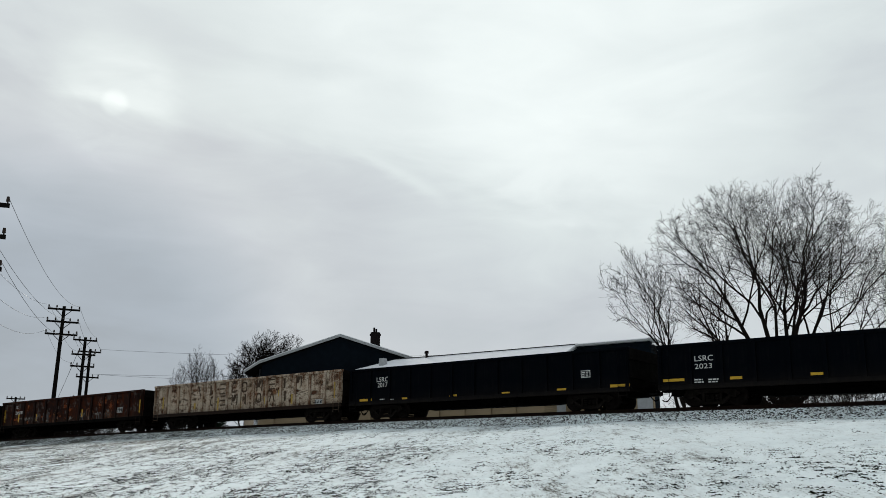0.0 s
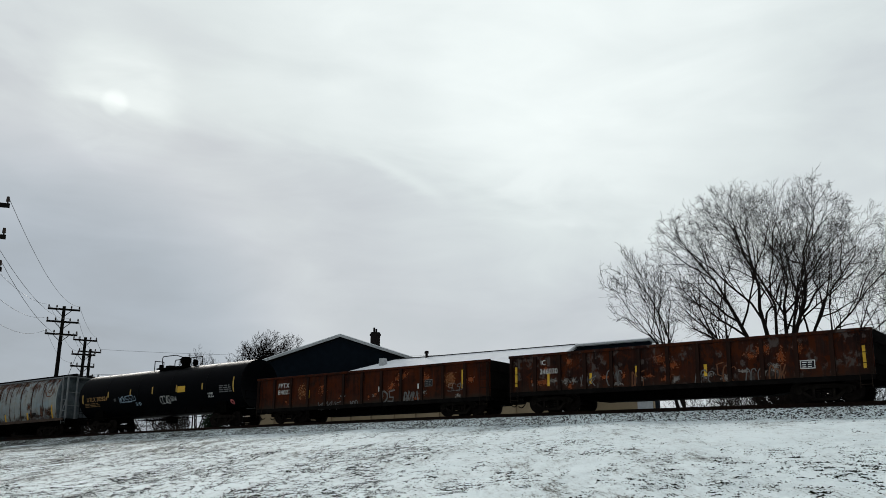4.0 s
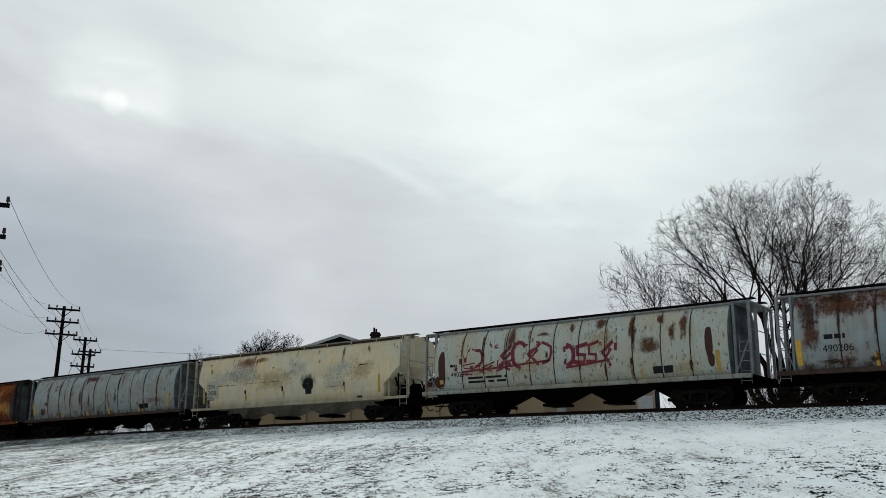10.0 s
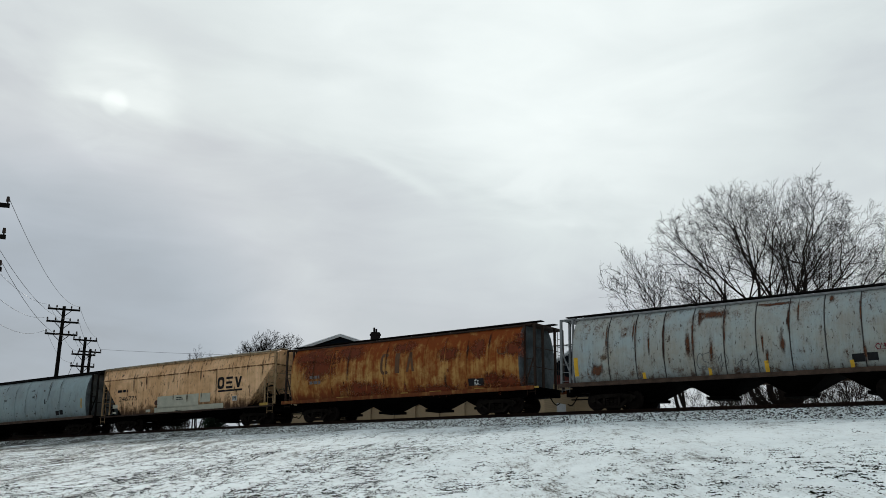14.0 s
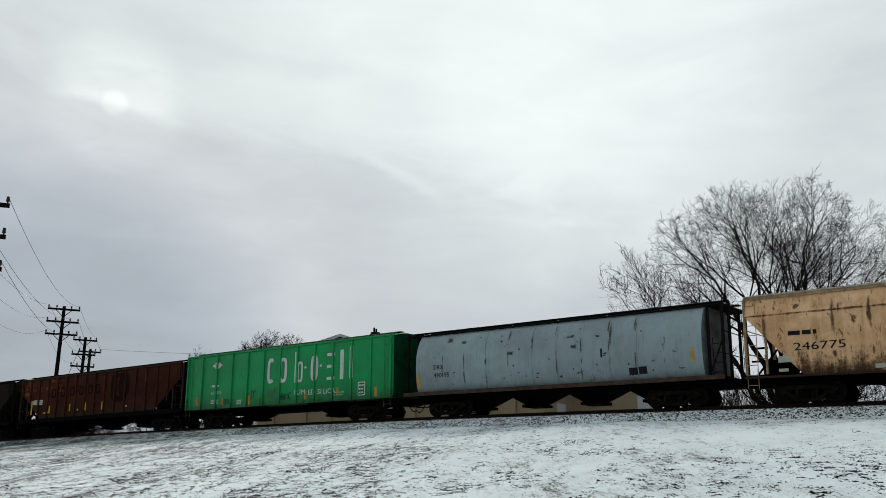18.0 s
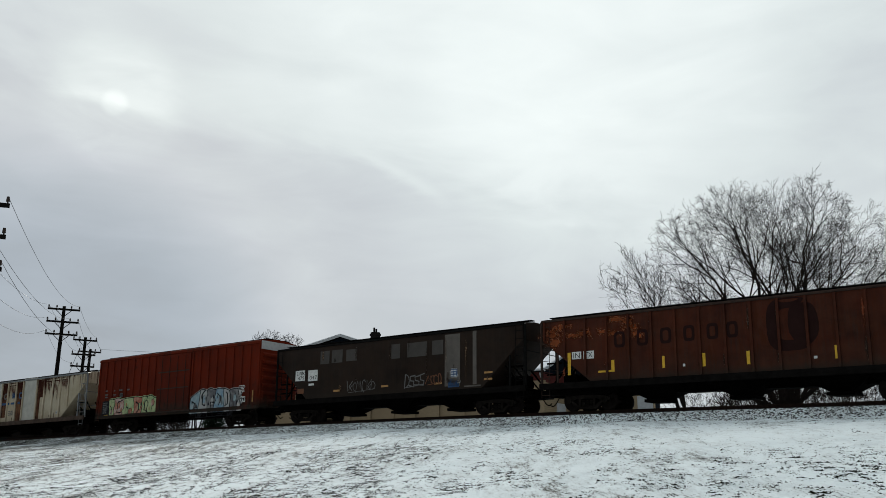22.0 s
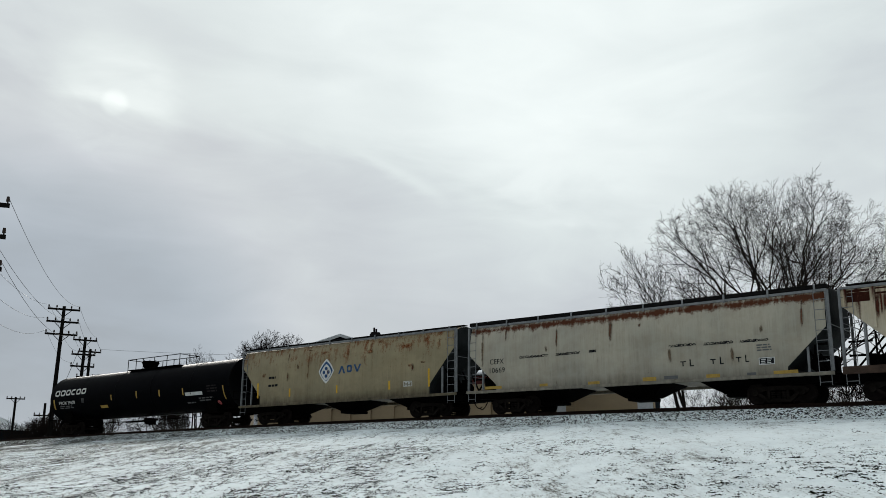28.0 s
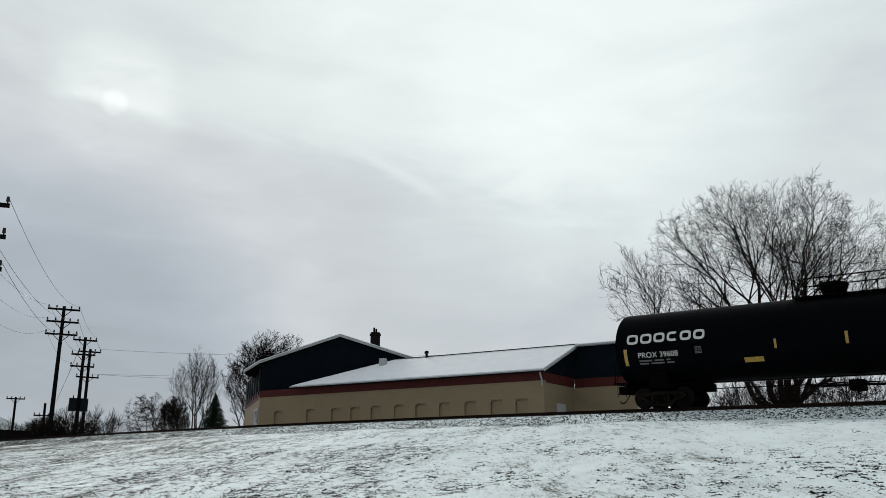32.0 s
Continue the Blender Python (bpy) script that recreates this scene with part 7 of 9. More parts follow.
# tan gondola with big letter blocks
shape("c2", "vee", -3.51, 2.10, 0.52, 0.64, 0.09, "dark_brown_ink")
shape("c2", "bar", -2.59, 2.11, 0.40, 0.62, 0.13, "dark_brown_ink")
shape("c2", "stack", -1.55, 2.14, 0.50, 0.64, 0.09, "dark_brown_ink")
shape("c2", "arc", -0.54, 2.15, 0.44, 0.62, 0.09, "dark_brown_ink")
shape("c2", "ring", 0.31, 2.14, 0.50, 0.60, 0.09, "dark_brown_ink")
shape("c2", "pair", 1.57, 2.15, 0.50, 0.60, 0.09, "dark_brown_ink")
shape("c2", "stack", 2.59, 2.17, 0.50, 0.60, 0.09, "dark_brown_ink")
shape("c2", "bar", 3.58, 2.17, 0.40, 0.55, 0.13, "dark_brown_ink")
shape("c2", "pair", 4.63, 2.19, 0.56, 0.56, 0.09, "dark_brown_ink")
shape("c2", "arc", -2.36, 1.46, 0.48, 0.60, 0.09, "dark_brown_ink")
shape("c2", "stack", -1.46, 1.46, 0.50, 0.60, 0.09, "dark_brown_ink")
shape("c2", "pair", -0.48, 1.45, 0.50, 0.60, 0.09, "dark_brown_ink")
shape("c2", "bar", 0.43, 1.45, 0.44, 0.58, 0.13, "dark_brown_ink")
shape("c2", "ring", 1.54, 1.46, 0.42, 0.56, 0.09, "dark_brown_ink")
shape("c2", "wedge", 2.61, 1.47, 0.50, 0.56, 0.09, "dark_brown_ink")
shape("c2", "bar", 3.64, 1.47, 0.40, 0.56, 0.13, "dark_brown_ink")
stripe("c2", -4.0, 1.24, 0.17, 0.36, "yellow_dull", "reflector")
stripe("c2", 0.03, 1.2, 0.15, 0.44, "yellow_dull", "reflector")
stripe("c2", 2.07, 1.28, 0.14, 0.38, "yellow_dull", "reflector")
stripe("c2", 4.18, 1.26, 0.13, 0.54, "yellow_dull", "reflector")
stripe("c2", 7.35, 1.58, 0.11, 0.85, "yellow_dull", "reflector")
stripe("c2", -7.02, 1.59, 0.14, 0.71, "yellow_dull", "reflector")
stripe("c2", -1.91, 1.28, 0.12, 0.75, "yellow_dull", "reflector")
stripe("c2", 3.16, 1.64, 0.11, 0.37, "yellow_dull", "reflector")
panel("c2", 6.21, 1.02, 0.52, 0.24, "white", "dark_text")
# rusty gondolas
stripe("c3", -7.49, 1.58, 0.13, 0.9, "yellow", "reflector")
stripe("c3", -5.75, 1.37, 0.12, 0.55, "yellow", "reflector")
stripe("c3", -3.6, 1.32, 0.12, 0.45, "yellow", "reflector")
stripe("c3", -1.41, 1.51, 0.15, 0.44, "yellow", "reflector")
stripe("c3", 1.58, 1.37, 0.13, 0.47, "yellow", "reflector")
stripe("c3", 7.51, 1.51, 0.11, 0.81, "yellow", "reflector")
text("c3", "IC", -6.02, 2.15, 0.25, 0.21, "white")
text("c3", "246030", -5.73, 1.75, 0.94, 0.23, "white")
panel("c3", 5.53, 1.36, 0.54, 0.32, "white", "dark_text")
scrawl("c3", -2.46, 1.29, 0.82, 0.72, "white_dim", 20, 3, 0.05, loops=1.0)
scrawl("c3", -1.38, 1.18, 0.58, 0.66, "rust_ink", 21, 3, 0.05, loops=1.0)
scrawl("c3", 1.52, 1.09, 0.81, 0.63, "white_dim", 22, 3, 0.05, loops=1.0)
scrawl("c3", 2.45, 1.17, 0.85, 0.88, "rust_ink", 23, 3, 0.05, loops=1.0)
scrawl("c3", 3.52, 1.04, 0.7, 0.61, "white_dim", 24, 3, 0.05, loops=1.0)
scrawl("c3", 4.4, 1.07, 0.62, 0.65, "rust_ink", 25, 3, 0.05, loops=1.0)
scrawl("c3", -3.94, 1.25, 1.01, 0.46, "white_dim", 26, 3, 0.05, loops=1.0)
stripe("c4", -6.6, 1.84, 0.13, 0.77, "yellow", "reflector")
stripe("c4", -3.9, 1.45, 0.12, 0.44, "yellow", "reflector")
stripe("c4", -1.37, 1.45, 0.11, 0.47, "yellow", "reflector")
stripe("c4", 6.42, 1.67, 0.1, 0.88, "yellow", "reflector")
stripe("c4", 1.15, 1.46, 0.07, 0.27, "white", "reflector")
stripe("c4", 3.72, 1.48, 0.09, 0.25, "white", "reflector")
text("c4", "FPTX", -5.86, 2.02, 0.85, 0.25, "white")
text("c4", "84027", -5.81, 1.66, 1.0, 0.25, "white")
panel("c4", 4.37, 1.6, 0.48, 0.34, "white_dim", "dark_text")
scrawl("c4", 1.76, 1.05, 0.87, 0.79, "white_dim", 30, 2, 0.09, loops=1.0)
scrawl("c4", 3.23, 0.97, 0.91, 0.72, "white_dim", 31, 3, 0.09, loops=1.0)
scrawl("c4", -0.56, 0.8, 0.57, 0.37, "white_dim", 32, 3, 0.05, loops=1.0)
scrawl("c4", 6.05, 1.33, 1.01, 0.4, "white_dim", 33, 4, 0.04, loops=1.0)
scrawl("c4", -2.35, 0.79, 1.67, 0.42, "white_dim", 34, 5, 0.05, loops=1.0)
blob("c4", -4.41, 1.58, 0.51, 0.5, "st_orange", "paint_patch", 40, 0.15)
blob("c4", 5.68, 1.66, 0.52, 0.51, "st_orange", "paint_patch", 41, 0.15)
# black tank
stripe("c5", 2.62, 2.34, 0.71, 0.37, "yellow", "placard")
stripe("c5", -4.66, 2.41, 0.11, 0.39, "yellow_dull", "reflector")
stripe("c5", -2.35, 2.41, 0.1, 0.4, "yellow_dull", "reflector")
stripe("c5", -0.14, 2.42, 0.1, 0.44, "yellow_dull", "reflector")
stripe("c5", 2.16, 2.4, 0.09, 0.42, "yellow_dull", "reflector")
stripe("c5", 4.53, 2.4, 0.11, 0.38, "yellow_dull", "reflector")
stripe("c5", 7.22, 2.36, 0.1, 0.87, "yellow_dull", "reflector")
stripe("c5", -7.41, 2.23, 0.12, 0.58, "yellow_dull", "reflector")
text("c5", "UTLX 202824", -5.85, 2.18, 2.19, 0.28, "amber")
bars("c5", -6.32, 1.82, 1.83, 0.28, 3, "amber_dim", 0)
scrawl("c5", -2.7, 2.03, 1.66, 0.43, "pale_blue", 50, 5, 0.033, loops=1.0)
scrawl("c5", -1.63, 1.68, 0.6, 0.21, "pale_blue", 51, 3, 0.026, loops=1.0)
scrawl("c5", 1.01, 1.8, 0.93, 0.5, "white", 52, 4, 0.033, loops=1.0)
scrawl("c5", 1.67, 1.83, 0.79, 0.3, "white", 53, 4, 0.019, loops=1.0)
panel("c5", 5.2, 1.85, 0.46, 0.26, "white", "dark_text")
bars("c5", 6.58, 2.15, 1.14, 0.46, 4, "grey_ink", 0)
stripe("c5", 7.81, 0.99, 0.74, 0.04, "grey_ink", "stencil_bar")
ring("c5", 6.84, 1.38, 0.16, 0.14, 0.09, "red_sign", 0, 360, sq=1.0)
bars("c5", -3.91, 2.03, 0.29, 0.22, 2, "grey_ink", 0)
# grey hopper with red letter blocks
shape("c6", "arc", -1.11, 2.68, 0.50, 1.04, 0.15, "oxblood_ink")
shape("c6", "bar", -0.28, 2.71, 0.40, 1.03, 0.26, "oxblood_ink")
shape("c6", "wedge", 0.51, 2.72, 0.50, 1.00, 0.14, "oxblood_ink")
stripe("c6", -7.19, 1.78, 0.18, 0.92, "yellow", "grab_handle_mark")
stripe("c6", -4.49, 1.33, 0.16, 0.62, "yellow", "grab_handle_mark")
stripe("c6", -1.7, 1.43, 0.15, 0.64, "yellow", "grab_handle_mark")
stripe("c6", 1.42, 1.33, 0.16, 0.7, "yellow", "grab_handle_mark")
stripe("c6", 4.04, 1.34, 0.15, 0.67, "yellow", "grab_handle_mark")
stripe("c6", 6.87, 1.54, 0.15, 1.05, "yellow", "grab_handle_mark")
bars("c6", -5.78, 2.3, 0.95, 0.32, 1, "dark_text", 0)
text("c6", "490206", -5.79, 1.88, 1.08, 0.26, "dark_text")
stripe("c6", 4.46, 1.49, 0.53, 0.26, "dark_text", "data_panel")
stripe("c6", 4.88, 1.51, 0.38, 0.26, "dark_text", "data_panel")
ring("c6", 6.47, 2.87, 0.4, 0.24, 0.07, "rust_ink", 150, 390, sq=1.0)
ring("c6", 6.49, 3.04, 0.22, 0.11, 0.06, "rust_ink", 0, 360, sq=1.0)
scale_rust = random.Random(66)
for _i in range(26):
    _top = _i % 2
    blob("c6", scale_rust.uniform(-7.0, 7.0), 3.72 if _top else 1.4, scale_rust.uniform(0.2, 0.6), scale_rust.uniform(0.1, 0.24), scale_rust.choice(("st_rust", "st_dark", "st_brown")), "rust_stain", 620 + _i, 0.5)
blob("c6", -6.82, 3.3, 0.42, 0.82, "st_dark", "rust_stain", 60, 0.35)
blob("c6", 6.5, 1.52, 0.38, 0.24, "st_dark", "rust_stain", 61, 0.35)
blob("c6", 5.93, 1.83, 0.09, 0.26, "st_dark", "rust_stain", 62, 0.3)
# pale hopper with maroon graffiti
scrawl("c7", -3.3, 2.58, 5.23, 1.2, "maroon", 70, 7, 0.16, loops=1.0)
scrawl("c7", 1.08, 2.38, 2.28, 1.07, "maroon", 71, 4, 0.16, loops=1.0)
scrawl("c7", -4.37, 2.13, 3.03, 0.53, "maroon", 72, 3, 0.08, loops=0.5)
stripe("c7", -5.77, 2.49, 0.18, 0.27, "maroon", "graffiti")
stripe("c7", -5.5, 2.53, 0.17, 0.22, "maroon", "graffiti")
stripe("c7", -0.01, 2.66, 0.12, 0.25, "maroon", "graffiti")
stripe("c7", 2.5, 2.59, 0.14, 0.33, "maroon", "graffiti")
blob("c7", -6.94, 2.25, 0.22, 0.82, "rust_dark", "dark_smear", 73, 0.3)
blob("c7", -7.12, 1.54, 0.29, 0.28, "rust_dark", "dark_smear", 74, 0.3)
blob("c7", 6.6, 2.42, 0.16, 0.62, "rust_dark", "rust_stain", 75, 0.2)
blob("c7", 6.66, 1.78, 0.14, 0.26, "rust_dark", "rust_stain", 76, 0.3)
stripe("c7", 6.93, 1.7, 0.18, 0.82, "yellow_dull", "reflector")
stripe("c7", -6.98, 1.48, 0.22, 0.38, "yellow_dull", "reflector")
stripe("c7", 3.64, 1.39, 0.1, 0.37, "yellow_dull", "reflector")
stripe("c7", 4.34, 1.5, 0.41, 0.29, "dark_text", "data_panel")
stripe("c7", 4.81, 1.5, 0.4, 0.29, "dark_text", "data_panel")
text("c7", "490234", -5.88, 1.88, 0.98, 0.22, "dark_text")
bars("c7", -6.15, 2.3, 0.5, 0.22, 1, "dark_text", 0)
bars("c7", -4.04, 1.58, 2.66, 0.37, 2, "dark_text", 5)
blob("c7", 1.72, 3.67, 0.36, 0.32, "st_rust", "rust_stain", 77, 0.5)
blob("c7", 5.05, 3.0, 0.18, 0.5, "st_rust", "rust_stain", 78, 0.4)
blob("c7", -1.17, 3.44, 0.46, 0.13, "st_rust", "rust_stain", 79, 0.5)
blob("c7", 0.31, 3.61, 0.15, 0.32, "st_rust", "rust_stain", 80, 0.5)
blob("c7", 4.47, 3.64, 0.26, 0.26, "st_rust", "rust_stain", 81, 0.5)
# cream hopper
text("c8", "CEFX", -6.63, 2.28, 0.77, 0.26, "dark_text")
text("c8", "17658", -6.57, 1.91, 0.86, 0.26, "dark_text")
bars("c8", -6.64, 1.58, 0.9, 0.26, 2, "grey_ink", 0)
blob("c8", 1.39, 2.14, 0.74, 0.52, "st_smoke", "spray_haze", 90, 0.2)
blob("c8", 1.42, 2.0, 0.42, 0.29, "dark_text", "paint_patch", 91, 0.25)
stripe("c8", 1.45, 1.73, 0.46, 0.53, "dark_text", "painted_patch")
stripe("c8", -3.53, 1.5, 0.15, 0.34, "yellow_dull", "reflector")
stripe("c8", -0.46, 1.56, 0.13, 0.37, "yellow_dull", "reflector")
stripe("c8", 4.09, 1.6, 0.11, 0.38, "yellow_dull", "reflector")
stripe("c8", 6.47, 1.77, 0.16, 0.92, "yellow_dull", "reflector")
stripe("c8", -7.23, 1.8, 0.16, 0.93, "yellow_dull", "reflector")
stripe("c8", -3.59, 1.82, 0.15, 0.24, "dark_text", "stripe_mark")
stripe("c8", -0.57, 1.86, 0.13, 0.28, "dark_text", "stripe_mark")
stripe("c8", 4.05, 1.86, 0.11, 0.21, "dark_text", "stripe_mark")
stripe("c8", 5.35, 2.79, 0.63, 0.04, "dark_text", "scratch")
for _u, _w in ((-5.8, 0.5), (-5.2, 0.34), (-4.6, 0.5)):
    stripe("c8", _u, 2.28, _w, 0.035, "dark_text", "scratch", lean=0.01)
stripe("c8", -2.33, 2.29, 3.08, 0.02, "dark_text", "scratch")
stripe("c8", 3.33, 1.76, 1.36, 0.02, "dark_text", "scratch")
stripe("c8", -6.44, 2.06, 1.08, 1.03, "grey_patch", "paint_patch")
panel("c8", 5.12, 1.14, 0.34, 0.12, "grey_ink", "dark_text")
blob("c8", -3.66, 3.49, 0.88, 0.38, "st_orange", "rust_stain", 92, 0.4)
blob("c8", -2.52, 3.63, 0.57, 0.2, "st_orange", "rust_stain", 93, 0.4)
blob("c8", 0.58, 2.93, 1.14, 0.57, "st_grey", "paint_patch", 94, 0.4)
blob("c8", 3.6, 2.67, 1.36, 0.64, "st_grey", "paint_patch", 95, 0.5)
blob("c8", -3.72, 2.69, 1.62, 0.5, "st_grey", "paint_patch", 96, 0.4)
# blue-grey hopper
stripe("c9", -7.3, 1.83, 0.2, 0.8, "yellow", "reflector")
stripe("c9", -4.11, 1.29, 0.14, 0.27, "yellow", "reflector")
stripe("c9", -1.25, 1.3, 0.13, 0.31, "yellow", "reflector")
stripe("c9", 1.01, 1.34, 0.16, 0.5, "yellow", "reflector")
stripe("c9", 4.07, 1.24, 0.14, 0.38, "yellow", "reflector")
stripe("c9", 6.83, 1.76, 0.13, 0.82, "yellow", "reflector")
stripe("c9", 4.32, 1.49, 0.45, 0.29, "dark_text", "data_panel")
stripe("c9", 4.79, 1.51, 0.36, 0.28, "dark_text", "data_panel")
scrawl("c9", 5.6, 1.84, 1.4, 0.21, "maroon", 100, 8, 0.03, loops=1.0)
blob("c9", -5.88, 2.14, 0.3, 0.2, "st_brown", "rust_stain", 101, 0.3)
blob("c9", 1.08, 1.71, 0.12, 0.38, "st_rust", "rust_stain", 102, 0.4)
blob("c9", 1.42, 3.74, 0.9, 0.12, "st_rust", "rust_stain", 103, 0.5)
blob("c9", -1.1, 3.57, 0.84, 0.26, "st_rust", "rust_stain", 104, 0.5)
scrawl("c9", -1.12, 1.71, 1.33, 0.68, "grey_ink", 105, 5, 0.03, loops=1.0)
scrawl("c9", 0.3, 1.5, 1.08, 0.51, "grey_ink", 106, 4, 0.03, loops=1.0)
# rust-stained hopper
shape("c10", "arc", -0.59, 2.70, 0.60, 1.08, 0.15, "brown_ink")
shape("c10", "bar", 0.24, 2.69, 0.40, 1.01, 0.27, "brown_ink")
shape("c10", "wedge", 1.09, 2.71, 0.52, 1.00, 0.15, "brown_ink")
stripe("c10", 4.81, 1.49, 0.41, 0.34, "dark_text", "data_panel")
stripe("c10", 5.3, 1.47, 0.4, 0.34, "dark_text", "data_panel")
panel("c10", 5.09, 1.48, 0.38, 0.27, "white", "dark_text")
bars("c10", -5.5, 2.18, 0.94, 0.58, 2, "grey_ink", 0)
ring("c10", 6.59, 2.85, 0.3, 0.19, 0.06, "brown_ink", 150, 390, sq=1.0)
stripe("c10", -3.66, 1.14, 0.9, 0.11, "yellow_dull", "reflector")
stripe("c10", 0.58, 1.17, 0.47, 0.1, "yellow_dull", "reflector")
stripe("c10", 2.53, 1.15, 0.69, 0.1, "yellow_dull", "reflector")
stripe("c10", 5.17, 1.16, 0.58, 0.1, "yellow_dull", "reflector")
stripe("c10", 8.19, 1.09, 0.47, 0.09, "yellow_dull", "reflector")
# tan hopper with grey patches
shape("c11", "ring", 3.59, 2.48, 0.58, 0.70, 0.16, "black_ink")
shape("c11", "stack", 4.32, 2.47, 0.56, 0.68, 0.16, "black_ink")
shape("c11", "vee", 5.08, 2.46, 0.60, 0.63, 0.18, "black_ink")
stripe("c11", 4.4, 2.01, 2.04, 0.11, "black_ink", "underline_bar")
bars("c11", -5.61, 2.54, 1.33, 0.3, 1, "dark_text", 0)
text("c11", "246775", -5.17, 2.03, 1.86, 0.29, "dark_text")
stripe("c11", -0.27, 1.62, 3.86, 0.74, "grey_patch", "patch_panel")
stripe("c11", 0.69, 1.17, 6.31, 0.29, "grey_patch", "patch_panel")
stripe("c11", 2.24, 1.71, 0.93, 0.52, "grey_patch", "patch_panel")
blob("c11", -2.27, 1.64, 0.2, 0.16, "rust_dark", "paint_patch", 110, 0.3)
panel("c11", 4.8, 1.53, 0.4, 0.27, "white", "dark_text")
bars("c11", -0.04, 1.78, 0.71, 0.22, 2, "dark_text", 0)
bars("c11", -0.07, 1.02, 0.77, 0.17, 2, "dark_text", 0)
stripe("c11", -6.46, 1.59, 0.5, 0.24, "grey_patch", "patch_panel")
stripe("c11", -3.09, 1.17, 0.45, 0.15, "grey_patch", "patch_panel")
stripe("c11", -6.53, 1.19, 0.36, 0.11, "grey_patch", "patch_panel")
stripe("c11", 7.19, 1.08, 0.68, 0.15, "yellow_dull", "reflector")
# steel-grey hopper
text("c12", "SIRX", -5.99, 2.31, 0.65, 0.22, "dark_text")
text("c12", "490195", -5.81, 1.92, 0.94, 0.22, "dark_text")
stripe("c12", 4.38, 1.5, 0.4, 0.3, "dark_text", "data_panel")
stripe("c12", 4.8, 1.52, 0.39, 0.3, "dark_text", "data_panel")
stripe("c12", 7.01, 2.01, 0.14, 0.62, "yellow_dull", "reflector")
stripe("c12", -7.27, 1.67, 0.22, 0.73, "yellow_dull", "reflector")
stripe("c12", 2.94, 2.36, 0.08, 0.38, "dark_text", "scrape")
wear = random.Random(12)
for _x in RINGS:
    for _i in range(3):
        _z = wear.uniform(1.5, 3.6)
        blob("c12", _x + wear.gauss(0, 0.03), _z, wear.uniform(0.02, 0.05), wear.uniform(0.15, 0.5), wear.choice(("st_dark", "st_brown", "st_rust")), "rust_stain", wear.randint(0, 999), 0.4, eps=0.034)
for _i in range(46):
    _z = wear.choice((wear.uniform(1.3, 1.9), wear.uniform(1.3, 3.7)))
    blob("c12", wear.uniform(-7.2, 7.2), _z, wear.uniform(0.03, 0.14), wear.uniform(0.02, 0.07), wear.choice(("st_dark", "st_dark", "st_orange", "st_rust")), "scrape", wear.randint(0, 999), 0.7)
blob("c12", 1.43, 3.19, 0.36, 0.12, "st_dark", "scrape", 120, 0.6)
blob("c12", -1.74, 2.68, 0.22, 0.1, "st_dark", "scrape", 121, 0.6)
blob("c12", -5.39, 3.57, 0.22, 0.16, "st_dark", "scrape", 122, 0.6)
blob("c12", 1.56, 2.73, 0.29, 0.15, "st_dark", "scrape", 123, 0.6)
blob("c12", -4.53, 3.41, 0.21, 0.11, "st_dark", "scrape", 124, 0.6)
blob("c12", 3.12, 2.32, 0.11, 0.07, "st_dark", "scrape", 125, 0.6)
blob("c12", 3.37, 3.14, 0.11, 0.6, "st_dark", "stain", 127, 0.3)
# green hopper with tall white shapes
shape("c13", "arc", -0.77, 2.92, 0.56, 1.42, 0.19, "white")
shape("c13", "ring", 0.20, 2.90, 0.64, 1.40, 0.19, "white")
stripe("c13", 1.23, 2.99, 0.22, 1.71, "white", "logo_block")
ring("c13", 1.54, 2.71, 0.22, 0.57, 0.13, "white", 0, 360, sq=0.5)
stripe("c13", 1.95, 2.93, 0.14, 0.11, "white", "dot")
stripe("c13", 3.1, 2.95, 0.14, 0.11, "white", "dot")
shape("c13", "ring", 2.63, 2.85, 0.56, 1.36, 0.19, "white")
shape("c13", "stack", 3.85, 2.86, 0.56, 1.44, 0.19, "white")
shape("c13", "bar", 4.65, 2.91, 0.40, 1.57, 0.23, "white")
shape("c13", "bar", 5.31, 2.98, 0.40, 1.71, 0.22, "white")
text("c13", "FUM", 1.57, 1.6, 0.85, 0.27, "white")
text("c13", "ED SI", 2.72, 1.56, 0.96, 0.27, "white")
text("c13", "LICA", 3.8, 1.55, 0.86, 0.26, "white")
ring("c13", -5.37, 3.54, 0.32, 0.2, 0.2, "white", 0, 360, sq=1.0)
stripe("c13", -5.38, 3.54, 0.85, 0.12, "white", "emblem_bar")
bars("c13", -5.37, 2.33, 0.84, 0.21, 1, "white", 0)
text("c13", "601035", -5.36, 1.94, 0.92, 0.18, "white")
bars("c13", -5.42, 1.41, 0.75, 0.27, 3, "white", 4)
bars("c13", -3.27, 1.3, 0.48, 0.29, 3, "white", 5)
scrawl("c13", -0.62, 1.67, 0.82, 0.61, "white_dim", 130, 3, 0.04, loops=1.0)
scrawl("c13", 0.46, 1.44, 0.94, 0.38, "grn_dark", 131, 4, 0.05, loops=1.0)
scrawl("c13", -4.41, 1.36, 0.49, 0.29, "grn_dark", 132, 3, 0.05, loops=1.0)
scrawl("c13", -2.13, 1.64, 0.47, 0.57, "grn_dark", 133, 2, 0.05, loops=1.0)
bars("c13", 4.53, 1.38, 0.84, 0.26, 2, "pale_green", 3)
stripe("c13", -7.07, 1.5, 0.22, 0.52, "orange", "reflector")
stripe("c13", -4.8, 1.41, 0.17, 0.38, "orange", "reflector")
stripe("c13", -2.46, 1.37, 0.16, 0.51, "orange", "reflector")
stripe("c13", 2.02, 1.41, 0.14, 0.43, "orange", "reflector")
